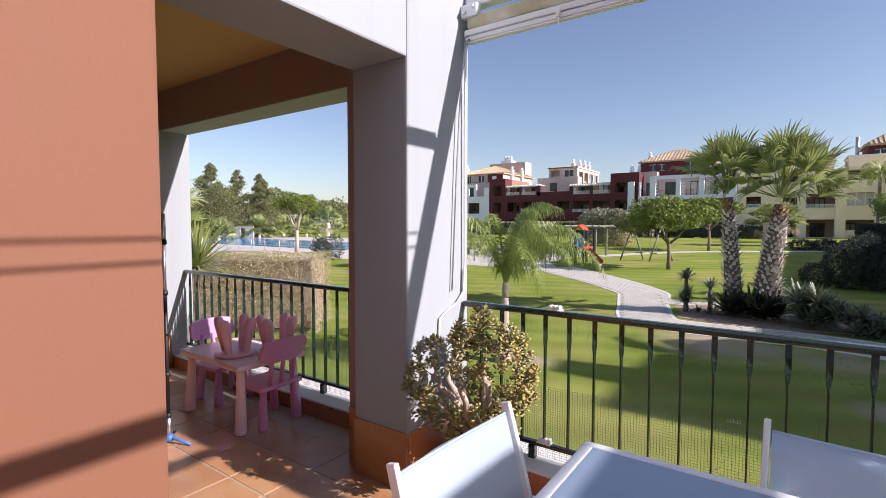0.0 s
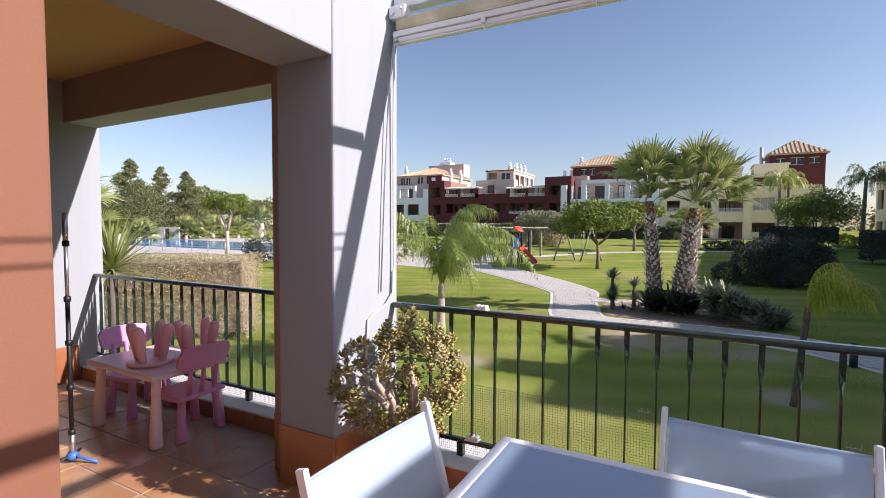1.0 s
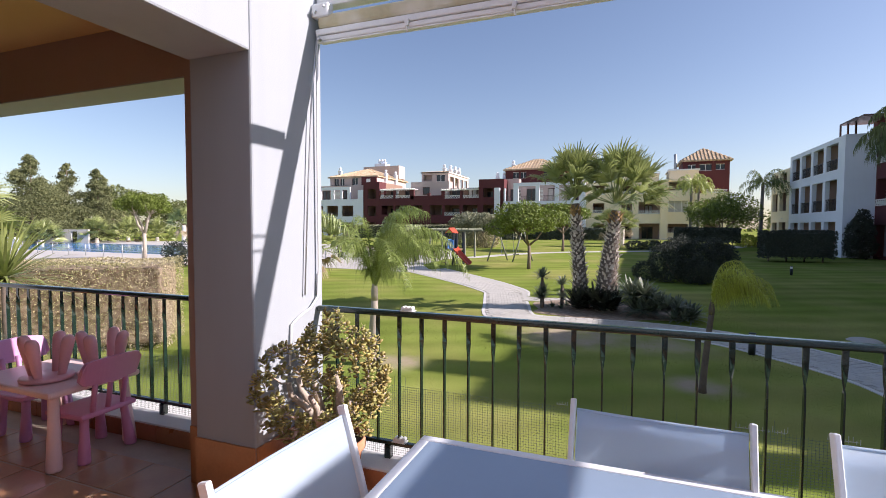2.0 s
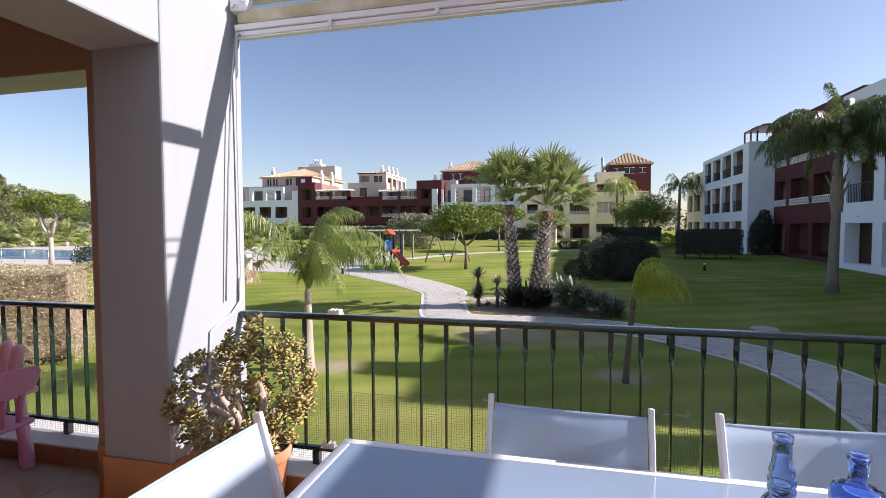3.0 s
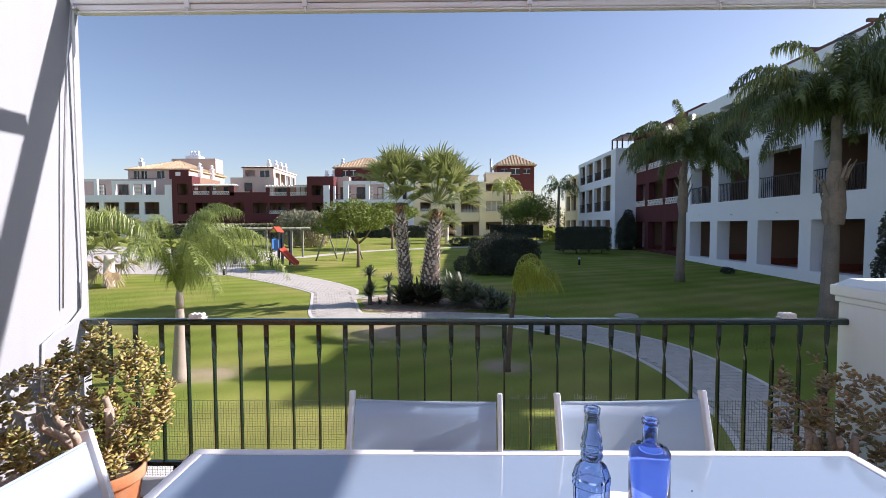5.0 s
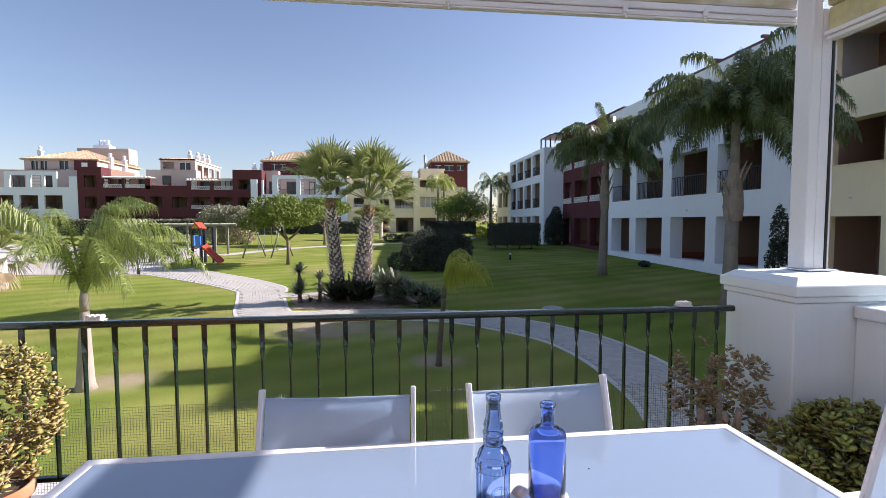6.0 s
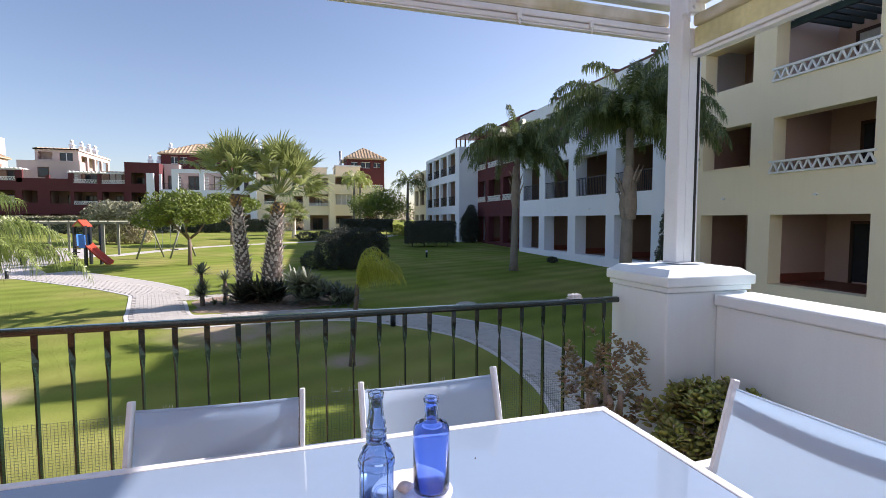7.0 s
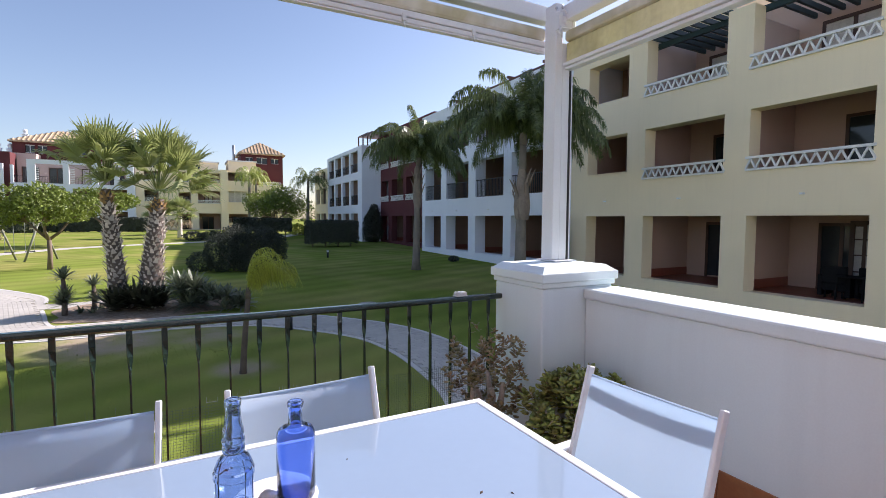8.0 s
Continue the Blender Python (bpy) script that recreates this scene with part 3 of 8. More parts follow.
def bush_skeleton(rng, base, centre, radii, tips, stems, keep):
    """Branches grown to points inside an ellipsoid. Returns polylines with radii, and the tips with their directions."""
    base, centre = Vector(base), Vector(centre)
    nodes = []
    lines = []
    for s in range(stems):
        a = 2 * math.pi * s / stems + rng.uniform(-0.4, 0.4)
        top = centre + Vector((math.cos(a) * radii[0] * 0.45, math.sin(a) * radii[1] * 0.45, -radii[2] * rng.uniform(0.0, 0.35)))
        b0 = base + Vector((math.cos(a), math.sin(a), 0)) * 0.03
        pts = []
        for k in range(6):
            f = k / 5
            p = b0.lerp(top, f) + Vector((rng.uniform(-1, 1), rng.uniform(-1, 1), 0)) * 0.015 * (k > 0)
            pts.append(p)
            if k > 1:
                nodes.append((p, 0.012 * (1.2 - f * 0.6)))
        lines.append((pts, [0.024 * (1.15 - 0.6 * k / 5) for k in range(6)]))
    goals = []
    while len(goals) < tips:
        d = Vector((rng.gauss(0, 1), rng.gauss(0, 1), rng.gauss(0, 1))).normalized() * rng.uniform(0.35, 1.0) ** 0.5
        p = centre + Vector((d.x * radii[0], d.y * radii[1], d.z * radii[2]))
        if keep(p) and noise.noise(p * 7.0 + base * 3.0) > -0.16:
            goals.append(p)
    goals.sort(key=lambda p: (p - base).length)
    ends = []
    for p in goals:
        q, r = min(nodes, key=lambda n: (n[0] - p).length + (0.25 if n[0].z > p.z else 0))
        mid = q.lerp(p, 0.55) + Vector((rng.uniform(-1, 1), rng.uniform(-1, 1), rng.uniform(-1.4, 0.2))) * 0.018
        lines.append(([q, q.lerp(mid, 0.5) + Vector((rng.uniform(-1, 1), rng.uniform(-1, 1), rng.uniform(-1, 0.4))) * 0.012, mid, p], [min(r * 0.85, 0.013), min(r * 0.75, 0.011), min(r * 0.65, 0.009), 0.0045]))
        nodes += [(mid, r * 0.6), (p, r * 0.5)]
        ends.append((p, (p - mid).normalized()))
    return lines, ends


def succulent(at, pot_r, pot_h, centre, radii, tips, per, stems, leaf_mat, seed, keep, label, leaf_len, shown):
    rng = random.Random(seed)
    plant = thing("potted_plant", label, "plant", at)
    pot = part("pot", lathe(bmesh.new(), [(0.001, 0.0), (pot_r * 0.68, 0.0), (pot_r * 0.70, 0.006), (pot_r * 0.93, pot_h * 0.80), (pot_r * 0.95, pot_h * 0.82), (pot_r * 1.03, pot_h * 0.83), (pot_r * 1.05, pot_h * 0.86),
                                          (pot_r * 1.05, pot_h * 0.98), (pot_r * 1.02, pot_h), (pot_r * 0.95, pot_h * 0.99), (pot_r * 0.92, pot_h * 0.88)], 36), M_POT, plant, "terracotta clay pot")
    part("soil", lathe(bmesh.new(), [(0.001, pot_h * 0.92), (pot_r * 0.5, pot_h * 0.93), (pot_r * 0.93, pot_h * 0.90)], 24), M_SOIL, pot)
    lines, ends = bush_skeleton(rng, (0, 0, pot_h * 0.9), centre, radii, tips, stems, keep)
    bm = bmesh.new()
    for pts, rad in lines:
        tube(bm, pts, 0, 6, radii=rad)
    part("stem", bm, M_STEM, plant)
    me = leaf_mesh(leaf_mat, leaf_len, leaf_len * 0.84, leaf_len * 0.12)
    mats = []
    for p, d in ends:
        # a rosette at the shoot's end: crossed pairs of leaves, smaller and steeper towards the tip
        d = (d + Vector((0, 0, 0.55))).normalized()
        turn = rng.uniform(0, math.pi)
        for k in range(per):
            f = (k // 2) / max(1, (per - 1) // 2)
            side = d.orthogonal().normalized()
            side.rotate(Matrix.Rotation(turn + (k // 2) * 1.45 + (k % 2) * math.pi + rng.uniform(-0.25, 0.25), 3, d))
            way = (side + d * (0.15 + 0.95 * f + rng.uniform(-0.12, 0.2))).normalized()
            rot = way.to_track_quat("X", "Z").to_matrix().to_4x4() @ Matrix.Rotation(rng.uniform(-0.35, 0.35), 4, "X")
            s = rng.uniform(0.85, 1.2) * (1.05 - 0.45 * f)
            mats.append(Matrix.Translation(p + d * (-0.040 + 0.042 * f) + way * 0.004) @ rot @ Matrix.Diagonal((s, s, s, 1)))
    rng.shuffle(mats)
    for m in mats[:shown]:
        piece("leaf", me, plant, m)
    if len(mats) > shown:
        part("foliage", join_copies(me, mats[shown:]), leaf_mat, plant, kind="stuff")
    return plant


PX, PY = 0.30, 2.36
succulent((PX, PY, 0.0), 0.165, 0.34, (-0.02, -0.13, 0.70), (0.40, 0.31, 0.38), 300, 9, 9, M_JADE, 4,
          lambda p: p.x + PX > 0.03 and p.y + PY < 2.60 and p.z > 0.40 - 0.3 * p.x and p.z < 1.0 + 0.8 * p.x, "old jade plant with yellowing leaves in a terracotta pot", 0.034, 300)
QX, QY = 3.74, 2.38
succulent((QX, QY, 0.0), 0.13, 0.26, (-0.02, -0.02, 0.58), (0.28, 0.2, 0.33), 120, 9, 7, M_JADE3, 11,
          lambda p: p.x + QX < 3.96 and p.y + QY < 2.60, "sparse reddish jade plant in a pot by the pedestal", 0.034, 250)
SX, SY = 4.06, 1.98
succulent((SX, SY, 0.0), 0.15, 0.26, (0.0, -0.02, 0.44), (0.37, 0.29, 0.24), 260, 9, 6, M_JADE2, 12,
          lambda p: p.x + SX < 4.27 and p.y + SY < 2.19, "dense green jade plant in a pot by the parapet", 0.050, 300)
# grass-like weed in the big pot
weed = thing("weed", "pale tuft of thin leaves in the clay pot", "plant", (0.39, 2.30, 0.315))
rng = random.Random(3)
bm = bmesh.new()
for k in range(26):
    a = rng.uniform(0, 2 * math.pi)
    ln = rng.uniform(0.06, 0.13)
    o = Vector((math.cos(a), math.sin(a), 0))
    s = Vector((-o.y, o.x, 0)) * 0.0035
    p1, p2 = o * ln * 0.4 + Vector((0, 0, ln * 0.7)), o * ln + Vector((0, 0, ln * 0.65))
    q = [bm.verts.new(v) for v in (-s, s, p1 + s, p1 - s, p2)]
    bm.faces.new(q[:4])
    bm.faces.new((q[3], q[2], q[4]))
part("blades", bm, mat("weed_green", (0.20, 0.26, 0.14), 0.6, 0.2, 9, 60, 0.0, island=0.3, back=0.3), weed, kind="stuff")


# ---- children's furniture ----
def toy_leg(bm, x, y, h, r0=0.032, r1=0.021, lean=(0, 0)):
    prof = [(0.004, 0.0), (r0 * 0.9, 0.0), (r0, 0.008), (r0, 0.02), (r1 * 1.05, h * 0.7), (r1, h)]
    rings = []
    for r, z in prof:
        f = 1 - z / h
        rings.append([bm.verts.new((x + lean[0] * f + r * math.cos(2 * math.pi * k / 16), y + lean[1] * f + r * math.sin(2 * math.pi * k / 16), z)) for k in range(16)])
    for q, s in zip(rings, rings[1:]):
        for k in range(16):
            fc = bm.faces.new((q[k], q[(k + 1) % 16], s[(k + 1) % 16], s[k]))
            fc.smooth = True
    return bm


kt = thing("play_table", "pale pink plastic children's table", "table", (-1.80, 2.235, 0), -1)
part("tabletop", box(bmesh.new(), -0.42, 0.42, -0.285, 0.285, 0.452, 0.495, 0.016), M_KIDP, kt)
for sx in (-1, 1):
    for sy in (-1, 1):
        part("leg", toy_leg(bmesh.new(), sx * 0.345, sy * 0.215, 0.4515, 0.043, 0.029, (sx * 0.02, sy * 0.02)), M_KIDP, kt)


def toy_chair(at, rz, m, label):
    c = thing("play_chair", label, "chair", at, rz, "children's chairs")
    part("seat", box(bmesh.new(), -0.185, 0.185, -0.17, 0.17, 0.275, 0.31, 0.014), m, c)
    for sx in (-1, 1):
        for sy in (-1, 1):
            part("leg", toy_leg(bmesh.new(), sx * 0.13, sy * 0.115, 0.2745, 0.036, 0.025, (sx * 0.025, sy * 0.025)), m, c)
    bm = bmesh.new()
    rows = []
    for k in range(17):
        u = -1 + k / 8
        bulge = 0.03 * (1 - u * u)
        top = 0.655 - 0.02 * abs(u) ** 3 - (0.03 if abs(u) > 0.99 else 0)
        low = 0.485 + 0.012 * abs(u) + (0.03 if abs(u) > 0.99 else 0)
        y = 0.165 + bulge
        rows.append([bm.verts.new((u * 0.195, y - 0.013, low)), bm.verts.new((u * 0.195, y + 0.02, top)), bm.verts.new((u * 0.195, y + 0.045, top)), bm.verts.new((u * 0.195, y + 0.012, low))])
    for q, s in zip(rows, rows[1:]):
        for k in range(4):
            f = bm.faces.new((q[k], q[(k + 1) % 4], s[(k + 1) % 4], s[k]))
    bm.faces.new(rows[0])
    bm.faces.new(rows[-1][::-1])
    bmesh.ops.bevel(bm, geom=[e for e in bm.edges if len(e.link_faces) == 2 and e.calc_face_angle(0) > 0.6], offset=0.008, segments=2, affect="EDGES")
    part("backrest", bm, m, c)
    for bx in (-0.10, 0.0, 0.10):
        part("back_post", tube(bmesh.new(), [(bx, 0.145, 0.30), (bx, 0.165 + 0.02, 0.53)], 0.016, 10), m, c)
    return c


toy_chair((-1.51, 2.27, 0), -88, M_KIDM, "mauve pink plastic children's chair")
toy_chair((-2.22, 2.34, 0), 92, M_KIDV, "lilac plastic children's chair against the railing")


def upturned_stool(x, y, z, rz, label):
    """A round children's stool lying seat down, its four fat legs pointing up and apart."""
    p = thing("play_stool", label, "stool", (x, y, z), rz, "upturned children's stools")
    part("seat", lathe(bmesh.new(), [(0.001, 0.0), (0.128, 0.0), (0.142, 0.006), (0.147, 0.016), (0.144, 0.026), (0.132, 0.031), (0.001, 0.031)], 40), M_KIDR, p)
    for k in range(4):
        a = math.pi / 4 + k * math.pi / 2
        bm = bmesh.new()
        rings = []
        for f, r in ((0.0, 0.024), (0.15, 0.026), (0.45, 0.032), (0.70, 0.037), (0.84, 0.037), (0.92, 0.033), (0.97, 0.025), (1.0, 0.010)):
            c = 0.086 + 0.050 * f
            rings.append([bm.verts.new((c * math.cos(a) + r * math.cos(2 * math.pi * j / 16), c * math.sin(a) + r * math.sin(2 * math.pi * j / 16), 0.0305 + 0.255 * f)) for j in range(16)])
        for q, t in zip(rings, rings[1:]):
            for j in range(16):
                bm.faces.new((q[j], q[(j + 1) % 16], t[(j + 1) % 16], t[j])).smooth = True
        bm.faces.new(rings[-1])
        part("leg", bm, M_KIDR, p)
    return p


upturned_stool(-1.705, 2.125, 0.4957, -17, "rose plastic children's stool upside down on the play table")
upturned_stool(-1.505, 2.345, 0.4957, -19, "rose plastic children's stool upside down at the table's far end")

# telescopic pole on a small tripod
pole = thing("tripod_pole", "slim black telescopic pole on a small blue tripod foot", "tripod", (-1.70, 1.63, 0))
part("lower_tube", tube(bmesh.new(), [(0, 0, 0.03), (0, 0, 0.19)], 0.018, 12), M_STEEL, pole)
part("middle_tube", tube(bmesh.new(), [(0, 0, 0.19), (0, 0, 1.0)], 0.0125, 12), M_BLACK, pole)
part("upper_tube", tube(bmesh.new(), [(0, 0, 1.0), (0, 0, 1.36)], 0.011, 12), M_STEEL, pole)
for cz in (0.19, 0.47, 0.75, 1.02, 1.36):
    part("clamp", lathe(bmesh.new(), [(0.012, cz - 0.018), (0.019, cz - 0.014), (0.019, cz + 0.014), (0.012, cz + 0.018)], 12), M_BLACK, pole)
part("grip", lathe(bmesh.new(), [(0.001, 1.37), (0.014, 1.372), (0.0155, 1.45), (0.014, 1.545), (0.001, 1.55)], 14), M_STEEL, pole)
for k in range(3):
    a = 2 * math.pi * k / 3 + 0.4
    part("tripod_leg", tube(bmesh.new(), [(0, 0, 0.05), (0.05 * math.cos(a), 0.05 * math.sin(a), 0.035), (0.17 * math.cos(a), 0.17 * math.sin(a), 0.010)], 0.0095, 8), M_BLACK if k else M_BLUE, pole)
part("hub", lathe(bmesh.new(), [(0.001, 0.02), (0.03, 0.022), (0.034, 0.045), (0.022, 0.065), (0.001, 0.066)], 14), M_BLUE, pole)

# ---- garden: materials ----
def lawn_material():
    m = mat("mown_lawn", (0.192, 0.245, 0.050), 0.95, 0.20, 0.5, 55, 0.5, spec=0.0, col2=(0.285, 0.285, 0.088), patch=0.52, patch_scale=0.28)
    nt = m.node_tree
    b = nt.nodes["Principled BSDF"]
    src = b.inputs["Base Color"].links[0].from_socket
    geo = nt.nodes.new("ShaderNodeNewGeometry")
    # mowing stripes
    mp = nt.nodes.new("ShaderNodeMapping")
    mp.inputs["Rotation"].default_value = (0, 0, radians(-22))
    wave = nt.nodes.new("ShaderNodeTexWave")
    wave.inputs["Scale"].default_value = 0.28
    wave.inputs["Distortion"].default_value = 2.4
    wave.bands_direction = "Y"
    nt.links.new(geo.outputs["Position"], mp.inputs["Vector"])
    nt.links.new(mp.outputs["Vector"], wave.inputs["Vector"])
    mr = nt.nodes.new("ShaderNodeMapRange")
    mr.inputs["To Min"].default_value = 0.90
    mr.inputs["To Max"].default_value = 1.10
    nt.links.new(wave.outputs["Fac"], mr.inputs["Value"])
    sc = nt.nodes.new("ShaderNodeVectorMath")
    sc.operation = "SCALE"
    nt.links.new(src, sc.inputs[0])
    nt.links.new(mr.outputs["Result"], sc.inputs["Scale"])
    # worn, dry patches
    mix = nt.nodes.new("ShaderNodeMix")
    mix.data_type = "RGBA"
    n = nt.nodes.new("ShaderNodeTexNoise")
    n.inputs["Scale"].default_value = 1.7
    n.inputs["Detail"].default_value = 8
    nt.links.new(geo.outputs["Position"], n.inputs["Vector"])
    acc = None
    for cx, cy, rad, amt in ((0.6, 11.9, 1.9, 0.95), (2.6, 11.7, 1.5, 0.7), (3.02, 8.98, 0.75, 1.0), (-2.4, 8.5, 0.95, 0.8)):
        d = nt.nodes.new("ShaderNodeVectorMath")
        d.operation = "DISTANCE"
        d.inputs[1].default_value = (cx, cy, gz(cx, cy))
        nt.links.new(geo.outputs["Position"], d.inputs[0])
        r = nt.nodes.new("ShaderNodeMapRange")
        r.inputs["From Min"].default_value = rad * 0.35
        r.inputs["From Max"].default_value = rad
        r.inputs["To Min"].default_value = amt
        r.inputs["To Max"].default_value = 0.0
        nt.links.new(d.outputs["Value"], r.inputs["Value"])
        if acc is None:
            acc = r.outputs["Result"]
        else:
            mx = nt.nodes.new("ShaderNodeMath")
            mx.operation = "MAXIMUM"
            nt.links.new(acc, mx.inputs[0])
            nt.links.new(r.outputs["Result"], mx.inputs[1])
            acc = mx.outputs[0]
    ad = nt.nodes.new("ShaderNodeMath")
    ad.operation = "MULTIPLY_ADD"
    ad.inputs[1].default_value = 2.2
    ad.inputs[2].default_value = -1.1
    nt.links.new(n.outputs["Fac"], ad.inputs[0])
    su = nt.nodes.new("ShaderNodeMath")
    su.operation = "ADD"
    nt.links.new(acc, su.inputs[0])
    nt.links.new(ad.outputs[0], su.inputs[1])
    cl = nt.nodes.new("ShaderNodeMath")
    cl.operation = "MULTIPLY"
    cl.use_clamp = True
    nt.links.new(su.outputs[0], cl.inputs[0])
    nt.links.new(acc, cl.inputs[1])
    nt.links.new(cl.outputs[0], mix.inputs[0])
    nt.links.new(sc.outputs[0], mix.inputs[6])
    mix.inputs[7].default_value = (0.38, 0.31, 0.22, 1)
    nt.links.new(mix.outputs[2], b.inputs["Base Color"])
    return m


M_LAWN = lawn_material()
M_PAVE = mat("grey_paving", (0.49, 0.47, 0.42), 0.85, 0.12, 1.0, 60, 0.3, rnd=0.06, island=0.06)
M_PBED = mat("paving_joints", (0.44, 0.42, 0.38), 0.95, 0.2, 3, 60, 0.4)
M_KERB = mat("pale_kerb_stone", (0.60, 0.585, 0.55), 0.8, 0.1, 2, 60, 0.2)
M_PLAZA = mat("pale_plaza_concrete", (0.52, 0.49, 0.45), 0.85, 0.12, 0.6, 30, 0.2)
M_BARK = mat("bark_mulch", (0.27, 0.19, 0.13), 0.95, 0.5, 6, 40, 1.0, col2=(0.36, 0.28, 0.21), patch_scale=9)
M_WATER = mat("pool_water", (0.07, 0.30, 0.66), 0.10, 0.1, 0.8, 6, 0.1, coat=0.1)
M_TRUNK_W = mat("fan_palm_boot", (0.58, 0.52, 0.46), 0.9, 0.35, 4, 40, 0.6, island=0.3, rnd=0.35)
M_TRUNK_D = mat("fan_palm_dark_trunk", (0.13, 0.10, 0.08), 0.95, 0.4, 6, 40, 0.9)
M_BOOTNEW = mat("fan_palm_fresh_leaf_base", (0.42, 0.26, 0.10), 0.8, 0.35, 6, 40, 0.4, rnd=0.3)
M_TRUNK_Q = mat("queen_palm_trunk", (0.225, 0.195, 0.165), 0.9, 0.25, 3, 25, 0.5, streak=0.2)
M_SHEATH = mat("old_leaf_base_collar", (0.27, 0.215, 0.175), 0.95, 0.35, 5, 40, 0.8, streak=0.3)
M_PALEBARK = mat("pale_smooth_bark", (0.42, 0.36, 0.30), 0.85, 0.2, 4, 40, 0.4)
M_FAN = mat("fan_palm_leaf", (0.31, 0.35, 0.13), 0.30, 0.25, 2, 30, 0.0, island=0.35, back=0.32)
M_FANDRY = mat("fan_palm_dry_leaf", (0.38, 0.30, 0.19), 0.7, 0.25, 2, 30, 0.0, island=0.3, back=0.2)
M_QUEEN = mat("queen_palm_leaf", (0.16, 0.20, 0.075), 0.25, 0.25, 2, 30, 0.0, island=0.4, back=0.40)
M_QUEENL = mat("light_palm_leaf", (0.38, 0.43, 0.12), 0.40, 0.25, 2, 30, 0.0, island=0.3, back=0.35)
M_QUEENY = mat("young_queen_palm_leaf", (0.27, 0.335, 0.10), 0.36, 0.25, 2, 30, 0.0, island=0.35, back=0.38)
M_PYGMY = mat("yellow_palm_leaf", (0.40, 0.44, 0.06), 0.42, 0.25, 2, 30, 0.0, island=0.3, back=0.35)
M_WOOD = mat("tree_bark", (0.20, 0.15, 0.11), 0.9, 0.3, 5, 40, 0.7)
M_LEAF = mat("broad_leaf", (0.18, 0.235, 0.04), 0.5, 0.3, 2, 20, 0.0, island=0.4, back=0.3)
M_OLIVE = mat("olive_leaf", (0.25, 0.255, 0.155), 0.55, 0.3, 2, 20, 0.0, island=0.35, back=0.2)
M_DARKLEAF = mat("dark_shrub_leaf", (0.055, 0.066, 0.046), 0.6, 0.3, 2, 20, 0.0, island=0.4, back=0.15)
M_HEDGE = mat("brownish_hedge_leaf", (0.40, 0.37, 0.19), 0.6, 0.3, 2, 20, 0.0, island=0.45, back=0.2, col2=(0.52, 0.44, 0.30), patch=0.52, patch_scale=1.5)
M_CONIFER = mat("conifer_needles", (0.165, 0.18, 0.075), 0.7, 0.3, 1, 10, 0.0, island=0.4, back=0.15)
M_PINE = mat("pine_needles", (0.15, 0.175, 0.06), 0.7, 0.3, 1, 10, 0.0, island=0.4, back=0.15)
M_YUCCA = mat("yucca_leaf", (0.27, 0.31, 0.10), 0.42, 0.25, 2, 30, 0.0, island=0.3, back=0.30)
M_AGAVE = mat("dark_agave", (0.03, 0.036, 0.022), 0.5, 0.3, 4, 30, 0.0, island=0.4, back=0.1)
M_ALOE = mat("aloe_green", (0.16, 0.19, 0.12), 0.5, 0.3, 4, 30, 0.0, island=0.4, back=0.15)

# ---- ground sheet ----
xs = sorted(set([-900, -400, -200, -120] + list(range(-90, 91, 3)) + [120, 200, 400, 900]))
ys = sorted(set([-900, -400, -150, -60, -20, -5, 2] + [8] + list(range(11, 122, 3)) + [150, 200, 400, 900]))
vs = [(x, y, gz(x, min(y, 120))) for y in ys for x in xs]
fs = [(j * len(xs) + i, j * len(xs) + i + 1, (j + 1) * len(xs) + i + 1, (j + 1) * len(xs) + i) for j in range(len(ys) - 1) for i in range(len(xs) - 1)]
ground = raw(vs, fs)
for p in ground.polygons:
    p.use_smooth = True
ground = solid("ground", ground, M_LAWN, "mown green lawn with striped and worn patches", "lawn")


def smooth_line(pts, n=14):
    """A Catmull-Rom line through the points."""
    p = [Vector((*q, 0)) for q in pts]
    p = [p[0] * 2 - p[1]] + p + [p[-1] * 2 - p[-2]]
    out = []
    for i in range(1, len(p) - 2):
        for k in range(n):
            t = k / n
            a, b, c, d = p[i - 1:i + 3]
            out.append(0.5 * ((2 * b) + (c - a) * t + (2 * a - 5 * b + 4 * c - d) * t * t + (3 * b - a - 3 * c + d) * t ** 3))
    return out + [p[-2]]


def offset_line(line, d):
    out = []
    for i, p in enumerate(line):
        t = (line[min(i + 1, len(line) - 1)] - line[max(i - 1, 0)]).normalized()
        out.append(p + Vector((-t.y, t.x, 0)) * d)
    return out


def ribbon(line, half, lift, thick=0.05):
    """A slab following the line over the lawn."""
    left, right = offset_line(line, half), offset_line(line, -half)
    vs, fs = [], []
    for a, b in zip(left, right):
        za, zb = gz(a.x, a.y) + lift, gz(b.x, b.y) + lift
        vs += [(a.x, a.y, za), (b.x, b.y, zb), (a.x, a.y, za - thick), (b.x, b.y, zb - thick)]
    for i in range(len(line) - 1):
        n = i * 4
        fs += [(n, n + 1, n + 5, n + 4), (n, n + 4, n + 6, n + 2), (n + 1, n + 3, n + 7, n + 5)]
    return raw(vs, fs)


